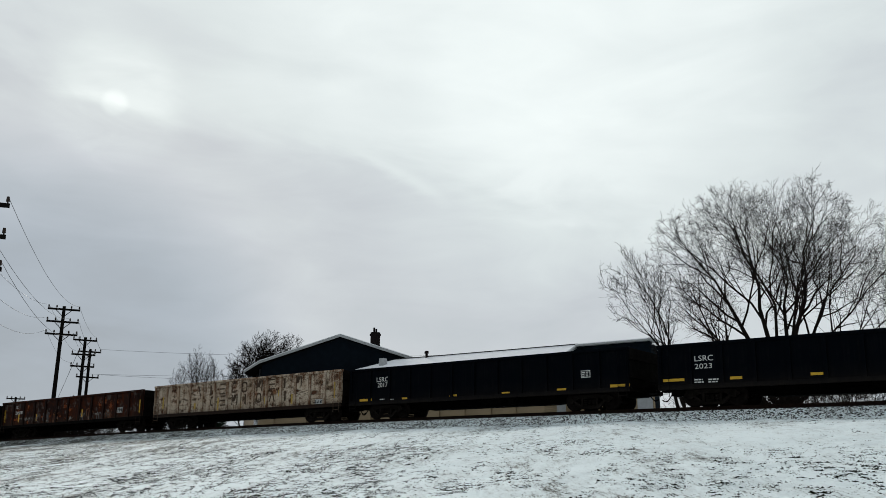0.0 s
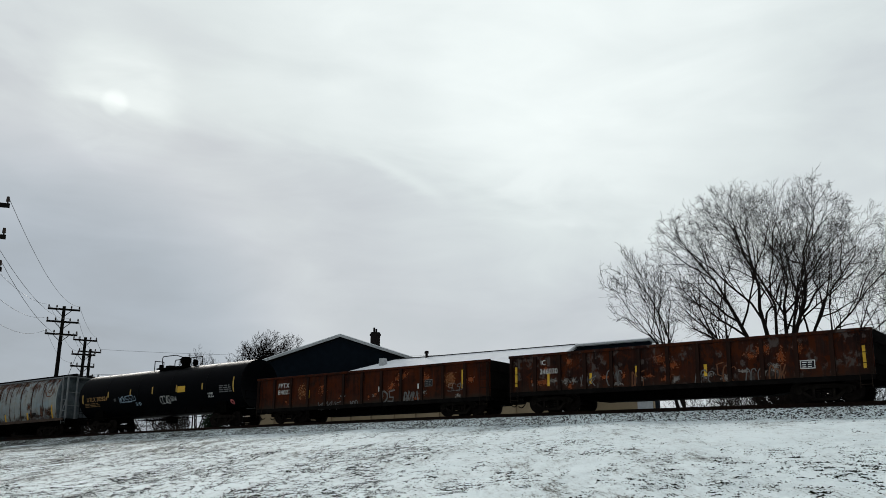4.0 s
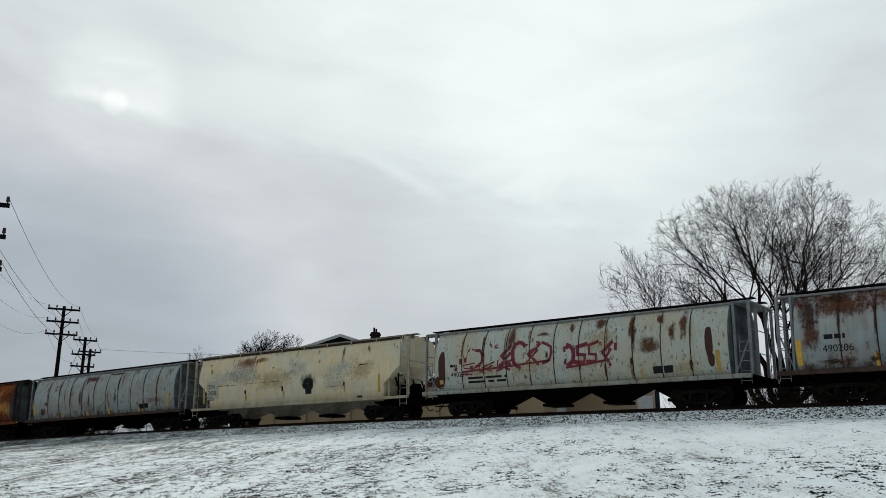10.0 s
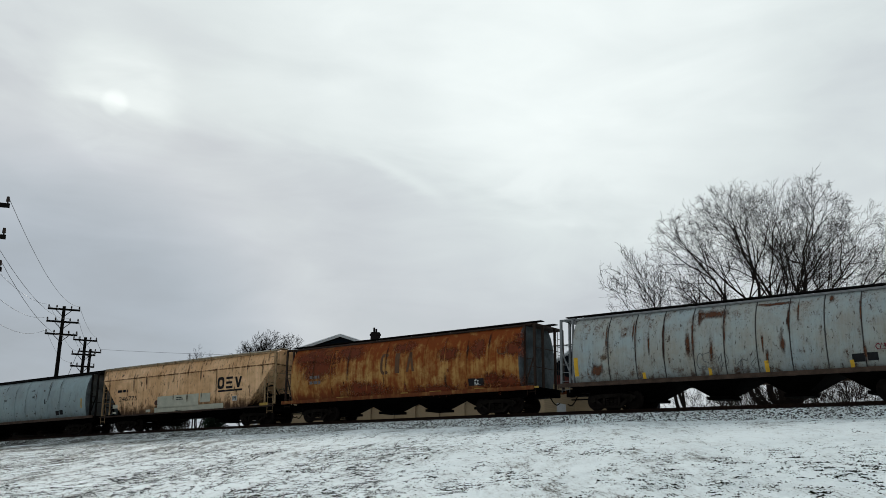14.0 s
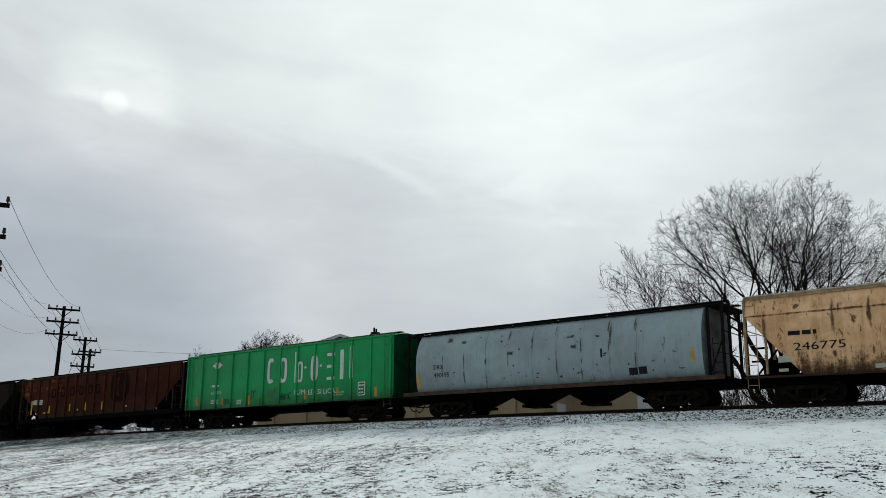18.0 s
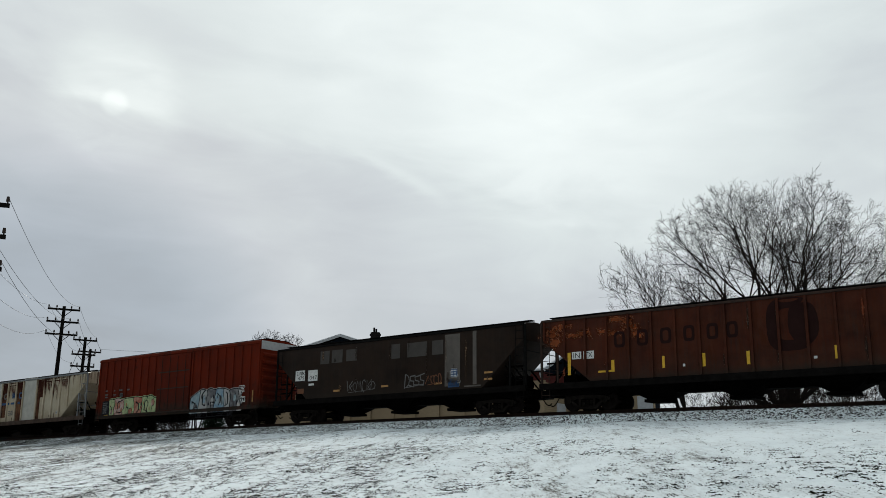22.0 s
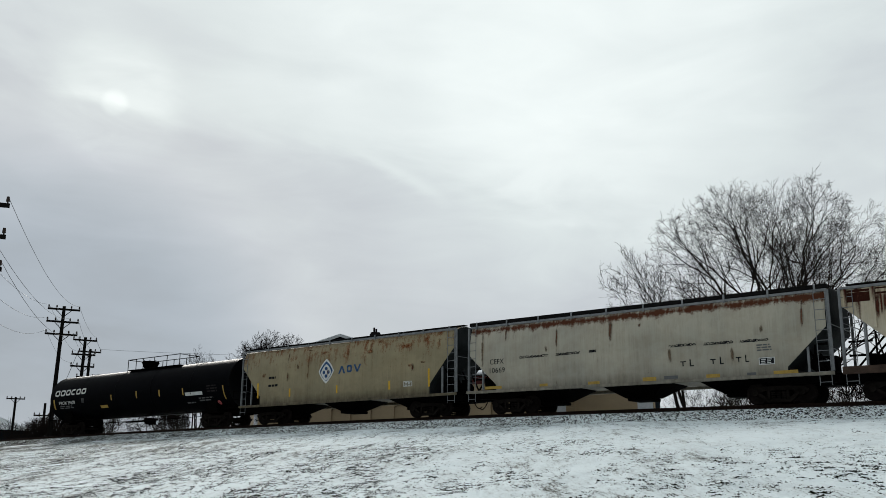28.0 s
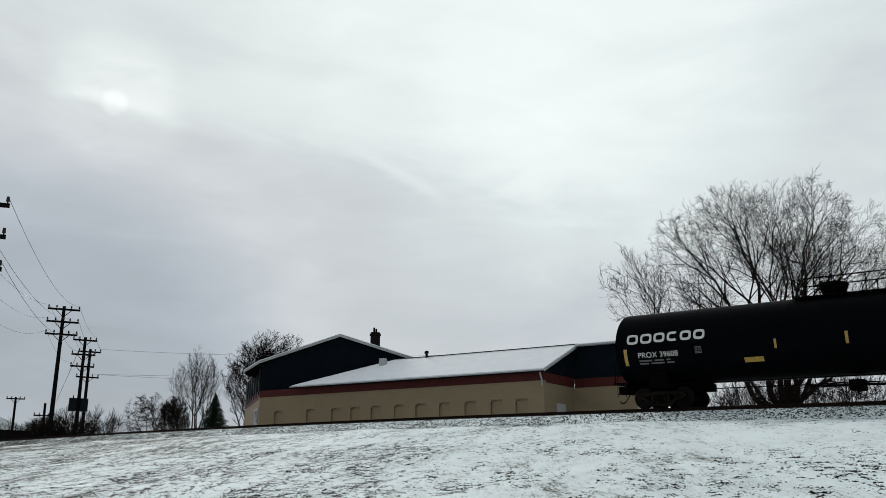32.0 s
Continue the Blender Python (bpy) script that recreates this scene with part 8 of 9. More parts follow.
stripe("c13", 4.38, 1.49, 0.13, 0.46, "orange", "reflector")
stripe("c13", 7.05, 1.34, 0.18, 0.49, "orange", "reflector")
panel("c13", 6.07, 1.55, 0.5, 0.7, "white", "green_ink")
stripe("c13", 5.96, 1.38, 0.25, 0.3, "dark_text", "data_panel")
# oxide-red ribbed hopper
stripe("c14", -7.15, 2.0, 0.16, 0.98, "yellow", "reflector")
stripe("c14", -5.0, 1.79, 0.15, 0.5, "yellow", "reflector")
stripe("c14", -2.67, 1.81, 0.11, 0.49, "yellow", "reflector")
stripe("c14", -0.93, 1.79, 0.13, 0.53, "yellow", "reflector")
stripe("c14", 0.86, 1.76, 0.13, 0.51, "yellow", "reflector")
stripe("c14", 4.12, 1.76, 0.12, 0.49, "yellow", "reflector")
stripe("c14", 6.29, 1.95, 0.13, 0.94, "yellow", "reflector")
stripe("c14", -5.37, 1.58, 0.68, 0.08, "yellow", "reflector")
stripe("c14", -6.77, 2.35, 0.47, 0.32, "white", "reporting_mark_panel")
stripe("c14", -6.17, 2.34, 0.54, 0.34, "white", "reporting_mark_panel")
text("c14", "IN", -6.77, 2.35, 0.32, 0.23, "dark_text")
text("c14", "TX", -6.17, 2.34, 0.39, 0.23, "dark_text")
stripe("c14", 6.39, 1.24, 0.13, 0.23, "red_sign", "tag")
stripe("c14", -1.78, 1.63, 0.1, 0.11, "white", "tag")
stripe("c14", 3.37, 1.61, 0.12, 0.1, "white", "tag")
ring("c14", 2.52, 2.92, 0.88, 1.01, 0.4, "dark_oxide", 60, 300, sq=0.6)
blob("c14", 3.04, 2.93, 0.54, 0.82, "dark_oxide", "paint_patch", 140, 0.2)
ring("c14", -4.65, 2.89, 0.26, 0.34, 0.12, "dark_oxide", 0, 360, sq=0.5)
ring("c14", -3.58, 2.89, 0.26, 0.34, 0.12, "dark_oxide", 0, 360, sq=0.5)
ring("c14", -2.53, 2.89, 0.25, 0.33, 0.12, "dark_oxide", 0, 360, sq=0.5)
ring("c14", -1.51, 2.9, 0.24, 0.32, 0.12, "dark_oxide", 0, 360, sq=0.5)
ring("c14", -0.52, 2.9, 0.24, 0.32, 0.12, "dark_oxide", 0, 360, sq=0.5)
ring("c14", 0.29, 2.9, 0.23, 0.32, 0.12, "dark_oxide", 0, 360, sq=0.5)
# sooty ribbed hopper
stripe("c15", -6.33, 2.49, 0.74, 0.57, "white", "reporting_mark_panel")
stripe("c15", -5.35, 2.45, 0.72, 0.59, "white", "reporting_mark_panel")
stripe("c15", -5.45, 1.97, 0.41, 0.11, "white", "reporting_mark_panel")
text("c15", "SIRX", -6.29, 2.6, 0.64, 0.19, "dark_text")
text("c15", "479", -6.26, 2.35, 0.49, 0.22, "dark_text")
text("c15", "047", -5.31, 2.34, 0.55, 0.21, "dark_text")
stripe("c15", -4.48, 3.37, 0.68, 0.7, "dull_grey", "painted_patch")
stripe("c15", -3.57, 3.37, 0.79, 0.69, "dull_grey", "painted_patch")
stripe("c15", -2.52, 3.36, 0.77, 0.62, "dull_grey", "painted_patch")
stripe("c15", 0.53, 3.32, 0.58, 0.74, "dull_grey", "painted_patch")
stripe("c15", 1.93, 3.31, 1.27, 0.72, "dull_grey", "painted_patch")
stripe("c15", 3.23, 3.31, 0.69, 0.71, "dull_grey", "painted_patch")
stripe("c15", 4.13, 2.63, 0.92, 2.52, "dull_grey2", "bare_panel")
stripe("c15", 5.45, 2.66, 0.22, 2.55, "dull_grey2", "bare_panel")
panel("c15", 4.24, 2.0, 0.48, 0.45, "white", "blue_ink")
stripe("c15", 4.21, 1.52, 0.66, 0.41, "blue_ink", "painted_patch")
stripe("c15", 4.52, 1.57, 0.17, 0.16, "white", "tag")
stripe("c15", -0.16, 1.6, 0.47, 0.1, "orange_dim", "reflector")
stripe("c15", 3.26, 1.55, 0.47, 0.09, "orange_dim", "reflector")
stripe("c15", -3.53, 1.54, 0.46, 0.1, "orange_dim", "reflector")
stripe("c15", 6.24, 1.9, 0.47, 0.09, "orange_dim", "reflector")
stripe("c15", 6.22, 1.59, 0.47, 0.09, "orange_dim", "reflector")
scrawl("c15", -1.78, 1.69, 1.98, 0.6, "white_dim", 150, 6, 0.04, loops=1.0)
scrawl("c15", 1.78, 1.77, 1.27, 0.66, "white_dim", 151, 4, 0.06, loops=1.0)
scrawl("c15", 3.02, 1.76, 0.95, 0.51, "rust_ink", 152, 4, 0.05, loops=1.0)
stripe("c15", -6.26, 1.64, 0.49, 0.27, "rust_ink", "stain")
stripe("c15", 5.31, 1.32, 0.97, 0.07, "dull_grey2", "bare_panel")
# boxcar
stripe("c16", -6.59, 1.5, 0.68, 0.98, "dark_text", "graffiti")
bars("c16", -6.59, 1.55, 0.5, 0.75, 6, "grey_ink", 4)
scrawl("c16", 3.74, 0.7, 3.69, 0.33, "dark_text", 199, 8, 0.06, loops=1.0)
bars("c16", -6.56, 2.65, 0.3, 0.17, 1, "white_dim", 0)
bars("c16", -6.56, 2.32, 0.3, 0.32, 2, "white_dim", 1)
bars("c16", -5.73, 2.63, 0.16, 0.18, 1, "white_dim", 0)
bars("c16", -5.70, 2.34, 0.34, 0.16, 2, "white_dim", 3)
bars("c16", -5.05, 2.63, 0.4, 0.2, 1, "white_dim", 0)
panel("c16", -5.0, 2.3, 0.3, 0.26, "white_dim", "dark_text")
bars("c16", -4.28, 2.62, 0.34, 0.19, 1, "white_dim", 0)
bars("c16", 0.62, 3.2, 0.9, 0.34, 3, "white_dim", 8)
stripe("c16", 0.0, 3.07, 0.1, 0.24, "white_dim", "stencil_bar")
bars("c16", 6.31, 2.04, 0.51, 0.44, 5, "white", 9)
panel("c16", 6.33, 1.44, 0.51, 0.32, "white", "dark_text")
stripe("c16", 6.34, 1.0, 0.43, 0.12, "yellow", "label")
stripe("c16", -6.45, 1.03, 0.46, 0.13, "yellow", "label")
stripe("c16", 7.19, 1.58, 0.11, 0.66, "orange_dim", "reflector")
scrawl("c16", -0.24, 2.08, 0.51, 0.32, "white_dim", 201, 3, 0.04, loops=1.0)
scrawl("c16", 0.47, 1.58, 0.5, 0.22, "white_dim", 202, 3, 0.04, loops=1.0)
# off-white ribbed hopper
runs = random.Random(17)
MAT["st_run"] = stain("rust_run", (0.075, 0.02, 0.0105), 0.95, 5.0)
for _a, _b, _low in ((-1.59, -0.93, 1.5), (0.2, 0.9, 1.15), (2.63, 2.98, 1.12), (2.98, 3.4, 2.7), (-3.62, -3.37, 1.2), (-7.79, -7.0, 3.5)):
    stripe("c17", (_a + _b) / 2, (3.95 + _low) / 2, _b - _a, 3.95 - _low, PT["rust_sheet"], "rusted_sheet", eps=0.004)
for _a, _b in ((-6.82, -6.05), (-5.93, -5.13), (-5.01, -4.2), (-4.08, -3.62), (-0.81, 0.08), (3.52, 4.34), (4.46, 5.22), (5.34, 6.1)):
    stripe("c17", (_a + _b) / 2, 3.84, _b - _a, 0.24, PT["rust_sheet"], "rusted_edge", eps=0.004)
    for _i in range(6):
        _d = runs.uniform(0.18, 0.62) if _i % 3 else runs.uniform(0.4, 0.85)
        blob("c17", _a + (_b - _a) * (_i + 0.5) / 6, 3.95 - _d, runs.uniform(0.05, 0.11), _d, "st_run", "rust_stain", 900 + _i, 0.4, eps=0.006)
    if abs(_a) < 5.2:
        blob("c17", runs.uniform(_a + 0.1, _b - 0.1), 1.35, runs.uniform(0.05, 0.12), runs.uniform(0.12, 0.3), "st_brown", "rust_stain", runs.randint(0, 999), 0.4)
stripe("c17", -2.44, 2.56, 1.56, 3.1, "pale_panel", "painted_panel")
stripe("c17", 1.69, 2.63, 1.54, 3.04, "pale_panel", "painted_panel")
ring("c17", -2.41, 2.78, 0.7, 0.72, 0.2, "ice_ink", 0, 360, sq=1.3)
stripe("c17", -2.44, 2.78, 0.12, 1.61, "blue_ink", "emblem_bar")
ring("c17", -1.17, 3.02, 0.22, 0.22, 0.1, "white_dim", 0, 360, sq=0.8)
stripe("c17", -0.23, 3.04, 0.33, 0.42, "blue_ink", "logo_block")
ring("c17", 0.69, 2.99, 0.25, 0.22, 0.1, "blue_ink", 0, 360, sq=0.5)
bars("c17", -0.18, 2.47, 2.79, 0.28, 1, "blue_ink", 0)
text("c17", "UELX", -4.99, 2.31, 1.16, 0.24, "dark_text")
text("c17", "65004", -5.06, 1.9, 1.24, 0.24, "dark_text")
stripe("c17", -5.53, 1.63, 0.42, 0.09, "dark_text", "stencil_bar")
stripe("c17", -4.65, 1.64, 0.41, 0.09, "dark_text", "stencil_bar")
panel("c17", 5.1, 1.55, 0.35, 0.2, "white", "dark_text")
bars("c17", -0.3, 1.79, 0.73, 0.39, 3, "grey_ink", 0)
# light grey hopper
text("c18", "CEFX", -6.6, 2.35, 0.79, 0.24, "dark_text")
text("c18", "10669", -6.58, 1.95, 0.86, 0.24, "dark_text")
panel("c18", 5.94, 1.57, 0.6, 0.27, "white", "dark_text")
scrawl("c18", -4.57, 2.46, 1.56, 0.1, "dark_text", 945, 9, 0.03, loops=1.0)
scrawl("c18", -2.8, 2.46, 1.18, 0.1, "dark_text", 1005, 9, 0.03, loops=1.0)
scrawl("c18", -1.53, 2.48, 0.34, 0.1, "dark_text", 1050, 9, 0.03, loops=1.0)
scrawl("c18", 2.57, 2.42, 1.13, 0.09, "dark_text", 1210, 9, 0.03, loops=1.0)
scrawl("c18", 4.08, 2.39, 1.2, 0.09, "dark_text", 1275, 9, 0.03, loops=1.0)
scrawl("c18", 5.51, 2.38, 1.09, 0.08, "dark_text", 1340, 9, 0.03, loops=1.0)
stripe("c18", 2.58, 1.75, 0.24, 0.04, "dark_text", "paint_stroke")
stripe("c18", 2.57, 1.66, 0.05, 0.18, "dark_text", "paint_stroke")
stripe("c18", 2.88, 1.7, 0.05, 0.26, "dark_text", "paint_stroke")
stripe("c18", 2.95, 1.57, 0.17, 0.04, "dark_text", "paint_stroke")
stripe("c18", 3.83, 1.76, 0.23, 0.04, "dark_text", "paint_stroke")
stripe("c18", 3.83, 1.67, 0.05, 0.17, "dark_text", "paint_stroke")
stripe("c18", 4.13, 1.72, 0.05, 0.26, "dark_text", "paint_stroke")
stripe("c18", 4.18, 1.58, 0.16, 0.04, "dark_text", "paint_stroke")
stripe("c18", 4.86, 1.77, 0.22, 0.04, "dark_text", "paint_stroke")
stripe("c18", 4.86, 1.68, 0.04, 0.17, "dark_text", "paint_stroke")
stripe("c18", 5.14, 1.73, 0.04, 0.25, "dark_text", "paint_stroke")
stripe("c18", 5.19, 1.6, 0.15, 0.04, "dark_text", "paint_stroke")
stripe("c18", -6.82, 1.16, 0.93, 0.13, "yellow_dull", "reflector")
stripe("c18", -4.07, 1.15, 0.43, 0.12, "yellow_dull", "reflector")
stripe("c18", -1.53, 1.11, 0.56, 0.14, "yellow_dull", "reflector")
stripe("c18", 1.07, 1.14, 0.61, 0.16, "yellow_dull", "reflector")
stripe("c18", 3.79, 1.12, 0.56, 0.15, "yellow_dull", "reflector")
stripe("c18", 6.61, 1.11, 0.91, 0.14, "yellow_dull", "reflector")
bars("c18", 5.91, 2.09, 0.64, 0.29, 3, "grey_ink", 0)
stripe("c18", 2.02, 1.16, 0.59, 0.13, "grey_ink", "stencil_bar")
stripe("c18", 5.32, 1.12, 0.35, 0.1, "grey_ink", "stencil_bar")
# khaki hopper with the diamond emblem
ring("c19", -0.89, 2.61, 0.56, 0.66, 0.56, "white", sq=1.6, eps=0.007)
ring("c19", -0.89, 2.61, 0.47, 0.53, 0.47, "blue_ink", sq=1.6, eps=0.01)
ring("c19", -0.89, 2.55, 0.38, 0.44, 0.38, "white", sq=1.5, eps=0.013)
ring("c19", -0.89, 2.75, 0.1, 0.1, 0.1, "blue_ink", eps=0.016)
ring("c19", -0.72, 2.55, 0.1, 0.1, 0.1, "blue_ink", eps=0.016)
ring("c19", -1.05, 2.55, 0.1, 0.1, 0.1, "blue_ink", eps=0.016)
ring("c19", -0.89, 2.35, 0.1, 0.1, 0.1, "blue_ink", eps=0.016)
shape("c19", "wedge", 0.25, 2.61, 0.50, 0.40, 0.12, "blue_ink")
shape("c19", "ring", 0.79, 2.64, 0.36, 0.40, 0.10, "blue_ink")
shape("c19", "vee", 1.35, 2.64, 0.52, 0.40, 0.12, "blue_ink")
stripe("c19", -6.23, 1.84, 0.13, 0.84, "yellow", "reflector")
stripe("c19", -3.65, 1.61, 0.12, 0.45, "yellow", "reflector")
stripe("c19", -0.09, 1.61, 0.11, 0.42, "yellow", "reflector")
stripe("c19", 3.54, 1.61, 0.12, 0.44, "yellow", "reflector")
stripe("c19", 6.08, 1.85, 0.11, 0.88, "yellow", "reflector")
bars("c19", -5.01, 2.51, 0.71, 0.23, 1, "dark_text", 0)
bars("c19", -4.96, 2.07, 0.83, 0.23, 1, "dark_text", 3)
panel("c19", 4.75, 1.62, 0.55, 0.26, "white", "khaki_ink")
blob("c19", 4.61, 3.55, 0.42, 0.18, "st_orange", "rust_stain", 210, 0.5)
blob("c19", 2.18, 3.45, 0.3, 0.18, "st_orange", "rust_stain", 211, 0.5)
blob("c19", 5.78, 3.75, 0.2, 0.2, "st_orange", "rust_stain", 212, 0.5)
blob("c19", 2.83, 3.92, 0.28, 0.12, "st_orange", "rust_stain", 213, 0.5)
blob("c19", 4.85, 2.53, 0.16, 0.08, "st_orange", "rust_stain", 214, 0.5)
blob("c19", 5.74, 2.63, 0.22, 0.06, "st_orange", "rust_stain", 215, 0.5)
blob("c19", -1.12, 3.63, 0.28, 0.1, "st_orange", "rust_stain", 216, 0.5)
blob("c19", -4.98, 3.98, 0.26, 0.08, "st_orange", "rust_stain", 217, 0.5)
blob("c19", -5.79, 2.65, 0.23, 0.18, "st_orange", "rust_stain", 218, 0.5)
blob("c19", 6.07, 4.06, 0.16, 0.08, "st_orange", "rust_stain", 219, 0.5)
blob("c19", -2.26, 3.84, 0.21, 0.08, "st_orange", "rust_stain", 220, 0.5)
# long black tank
shape("c20", "ring", -8.15, 2.81, 0.52, 0.42, 0.10, "white")
shape("c20", "ring", -7.53, 2.81, 0.52, 0.42, 0.10, "white")
shape("c20", "ring", -6.93, 2.82, 0.50, 0.40, 0.10, "white")
shape("c20", "arc", -6.34, 2.82, 0.48, 0.40, 0.10, "white")
shape("c20", "ring", -5.77, 2.82, 0.48, 0.40, 0.10, "white")
shape("c20", "ring", -5.19, 2.82, 0.48, 0.40, 0.10, "white")
text("c20", "PROX 39608", -7.03, 2.13, 1.78, 0.22, "white")
bars("c20", -7.03, 1.85, 1.78, 0.22, 2, "grey_ink", 0)
panel("c20", -5.26, 2.2, 0.27, 0.27, "grey_ink", "dark_text")
stripe("c20", -3.09, 1.7, 0.76, 0.18, "yellow_dull", "placard")
stripe("c20", -2.17, 2.22, 0.09, 0.35, "yellow_dull", "reflector")
stripe("c20", 0.42, 2.26, 0.11, 0.44, "yellow_dull", "reflector")
stripe("c20", 2.66, 2.22, 0.11, 0.4, "yellow_dull", "reflector")
stripe("c20", 4.87, 2.19, 0.1, 0.4, "yellow_dull", "reflector")
stripe("c20", 8.45, 1.95, 0.08, 0.79, "yellow_dull", "reflector")
stripe("c20", 5.82, 2.01, 1.55, 0.2, "white", "painted_bar")
bars("c20", 5.47, 1.51, 0.95, 0.13, 1, "grey_ink", 0)
bars("c20", 7.54, 2.23, 1.01, 0.47, 3, "black_ink", 0)
bars("c20", 6.83, 1.66, 1.35, 0.26, 2, "white_dim", 4)
ring("c20", 7.76, 1.41, 0.15, 0.12, 0.1, "red_sign", 0, 360, sq=1.0)
stripe("c20", 8.27, 0.98, 1.06, 0.04, "grey_ink", "stencil_bar")
stripe("c20", -8.5, 2.08, 0.15, 0.67, "yellow_dull", "reflector")
# more runs of rust and grime
blob("c6", -5.56, 3.46, 1.36, 0.54, "st_rust", "rust_stain", 300, 0.3)
blob("c6", -6.71, 2.48, 0.38, 0.81, "st_rust", "rust_stain", 301, 0.3)
blob("c6", -1.5, 3.37, 0.18, 0.76, "st_rust", "rust_stain", 302, 0.3)
blob("c6", 0.5, 3.55, 0.14, 0.73, "st_rust", "rust_stain", 303, 0.3)
blob("c6", 1.43, 3.11, 0.15, 1.07, "st_rust", "rust_stain", 304, 0.3)
blob("c6", 2.61, 3.47, 0.12, 0.7, "st_rust", "rust_stain", 305, 0.3)
blob("c6", 3.23, 3.29, 0.14, 0.7, "st_rust", "rust_stain", 306, 0.3)
blob("c6", 4.48, 3.51, 0.11, 0.68, "st_rust", "rust_stain", 307, 0.3)
blob("c6", 5.64, 3.39, 0.13, 0.55, "st_rust", "rust_stain", 308, 0.3)
blob("c6", 6.5, 1.58, 0.67, 0.42, "st_rust", "rust_stain", 309, 0.3)
blob("c6", 5.63, 1.64, 0.16, 0.54, "st_rust", "rust_stain", 310, 0.3)
blob("c6", -3.31, 3.66, 0.96, 0.26, "st_rust", "rust_stain", 311, 0.3)
blob("c6", 4.25, 2.06, 0.32, 0.34, "st_rust", "rust_stain", 312, 0.3)
blob("c7", -4.0, 4.24, 1.01, 0.32, "st_rust", "rust_stain", 320, 0.3)
blob("c7", -2.87, 3.47, 0.26, 0.66, "st_rust", "rust_stain", 321, 0.3)
blob("c7", 1.67, 2.95, 0.98, 0.72, "st_cream", "rust_stain", 322, 0.3)
blob("c7", 4.02, 2.51, 0.64, 0.46, "st_rust", "rust_stain", 323, 0.3)
blob("c7", 1.07, 2.02, 1.14, 0.48, "st_cream", "rust_stain", 324, 0.3)
blob("c7", -2.14, 1.98, 1.42, 0.46, "st_cream", "rust_stain", 325, 0.3)
blob("c7", 5.55, 1.5, 0.73, 0.33, "st_cream", "rust_stain", 326, 0.3)
blob("c7", 3.18, 3.41, 0.18, 0.71, "st_rust", "rust_stain", 327, 0.3)
blob("c7", 5.56, 3.3, 0.2, 0.79, "st_rust", "rust_stain", 328, 0.3)
blob("c7", -4.36, 2.0, 1.34, 0.4, "st_cream", "rust_stain", 329, 0.3)
blob("c9", -4.51, 3.17, 0.06, 0.68, "st_rust", "rust_stain", 340, 0.3)
blob("c9", -2.09, 2.44, 0.17, 0.75, "st_rust", "rust_stain", 341, 0.3)
blob("c9", -1.11, 2.11, 0.11, 0.63, "st_rust", "rust_stain", 342, 0.3)
blob("c9", 0.94, 2.23, 0.06, 0.61, "st_rust", "rust_stain", 343, 0.3)
blob("c9", -6.32, 1.61, 0.43, 0.34, "st_rust", "rust_stain", 344, 0.3)
blob("c9", -3.8, 2.56, 0.08, 0.66, "st_rust", "rust_stain", 345, 0.3)
blob("c9", 1.69, 2.18, 0.15, 0.6, "st_rust", "rust_stain", 346, 0.3)
blob("c9", 2.32, 3.39, 0.06, 0.6, "st_rust", "rust_stain", 347, 0.3)
blob("c9", -1.59, 3.48, 0.17, 0.43, "st_rust", "rust_stain", 348, 0.3)
blob("c9", 3.5, 3.78, 0.14, 0.2, "st_rust", "rust_stain", 349, 0.3)
blob("c10", -5.36, 2.8, 1.76, 1.01, "st_red", "rust_stain", 360, 0.3)
blob("c10", -5.77, 3.41, 2.19, 0.58, "st_red", "rust_stain", 361, 0.3)
blob("c10", -2.09, 1.47, 2.15, 0.55, "st_red", "rust_stain", 362, 0.3)
blob("c10", 2.47, 1.22, 2.04, 0.38, "st_red", "rust_stain", 363, 0.3)
blob("c10", 6.8, 1.36, 1.23, 0.47, "st_red", "rust_stain", 364, 0.3)
blob("c10", 3.47, 2.94, 0.92, 0.51, "st_red", "rust_stain", 365, 0.3)
blob("c10", 7.15, 2.88, 0.96, 0.72, "st_red", "rust_stain", 366, 0.3)
blob("c10", 0.66, 3.43, 1.01, 0.4, "st_red", "rust_stain", 367, 0.3)
blob("c10", 5.24, 3.04, 0.58, 0.62, "st_red", "rust_stain", 368, 0.3)
blob("c10", -3.12, 3.48, 1.12, 0.56, "st_red", "rust_stain", 369, 0.3)
blob("c10", 6.01, 1.52, 0.84, 0.48, "st_red", "rust_stain", 370, 0.3)
blob("c10", 7.45, 3.33, 0.4, 0.48, "st_red", "rust_stain", 371, 0.3)
blob("c8", -4.0, 3.09, 1.78, 0.75, "st_grey", "faded_patch", 420, 0.3)
blob("c8", -1.29, 2.38, 2.02, 0.7, "st_cream", "faded_patch", 421, 0.3)
blob("c8", -5.5, 2.71, 1.86, 0.64, "st_grey", "faded_patch", 422, 0.3)
blob("c8", 5.31, 2.52, 1.06, 0.62, "st_cream", "faded_patch", 423, 0.3)
blob("c8", 3.34, 2.04, 1.02, 0.54, "st_grey", "faded_patch", 424, 0.3)


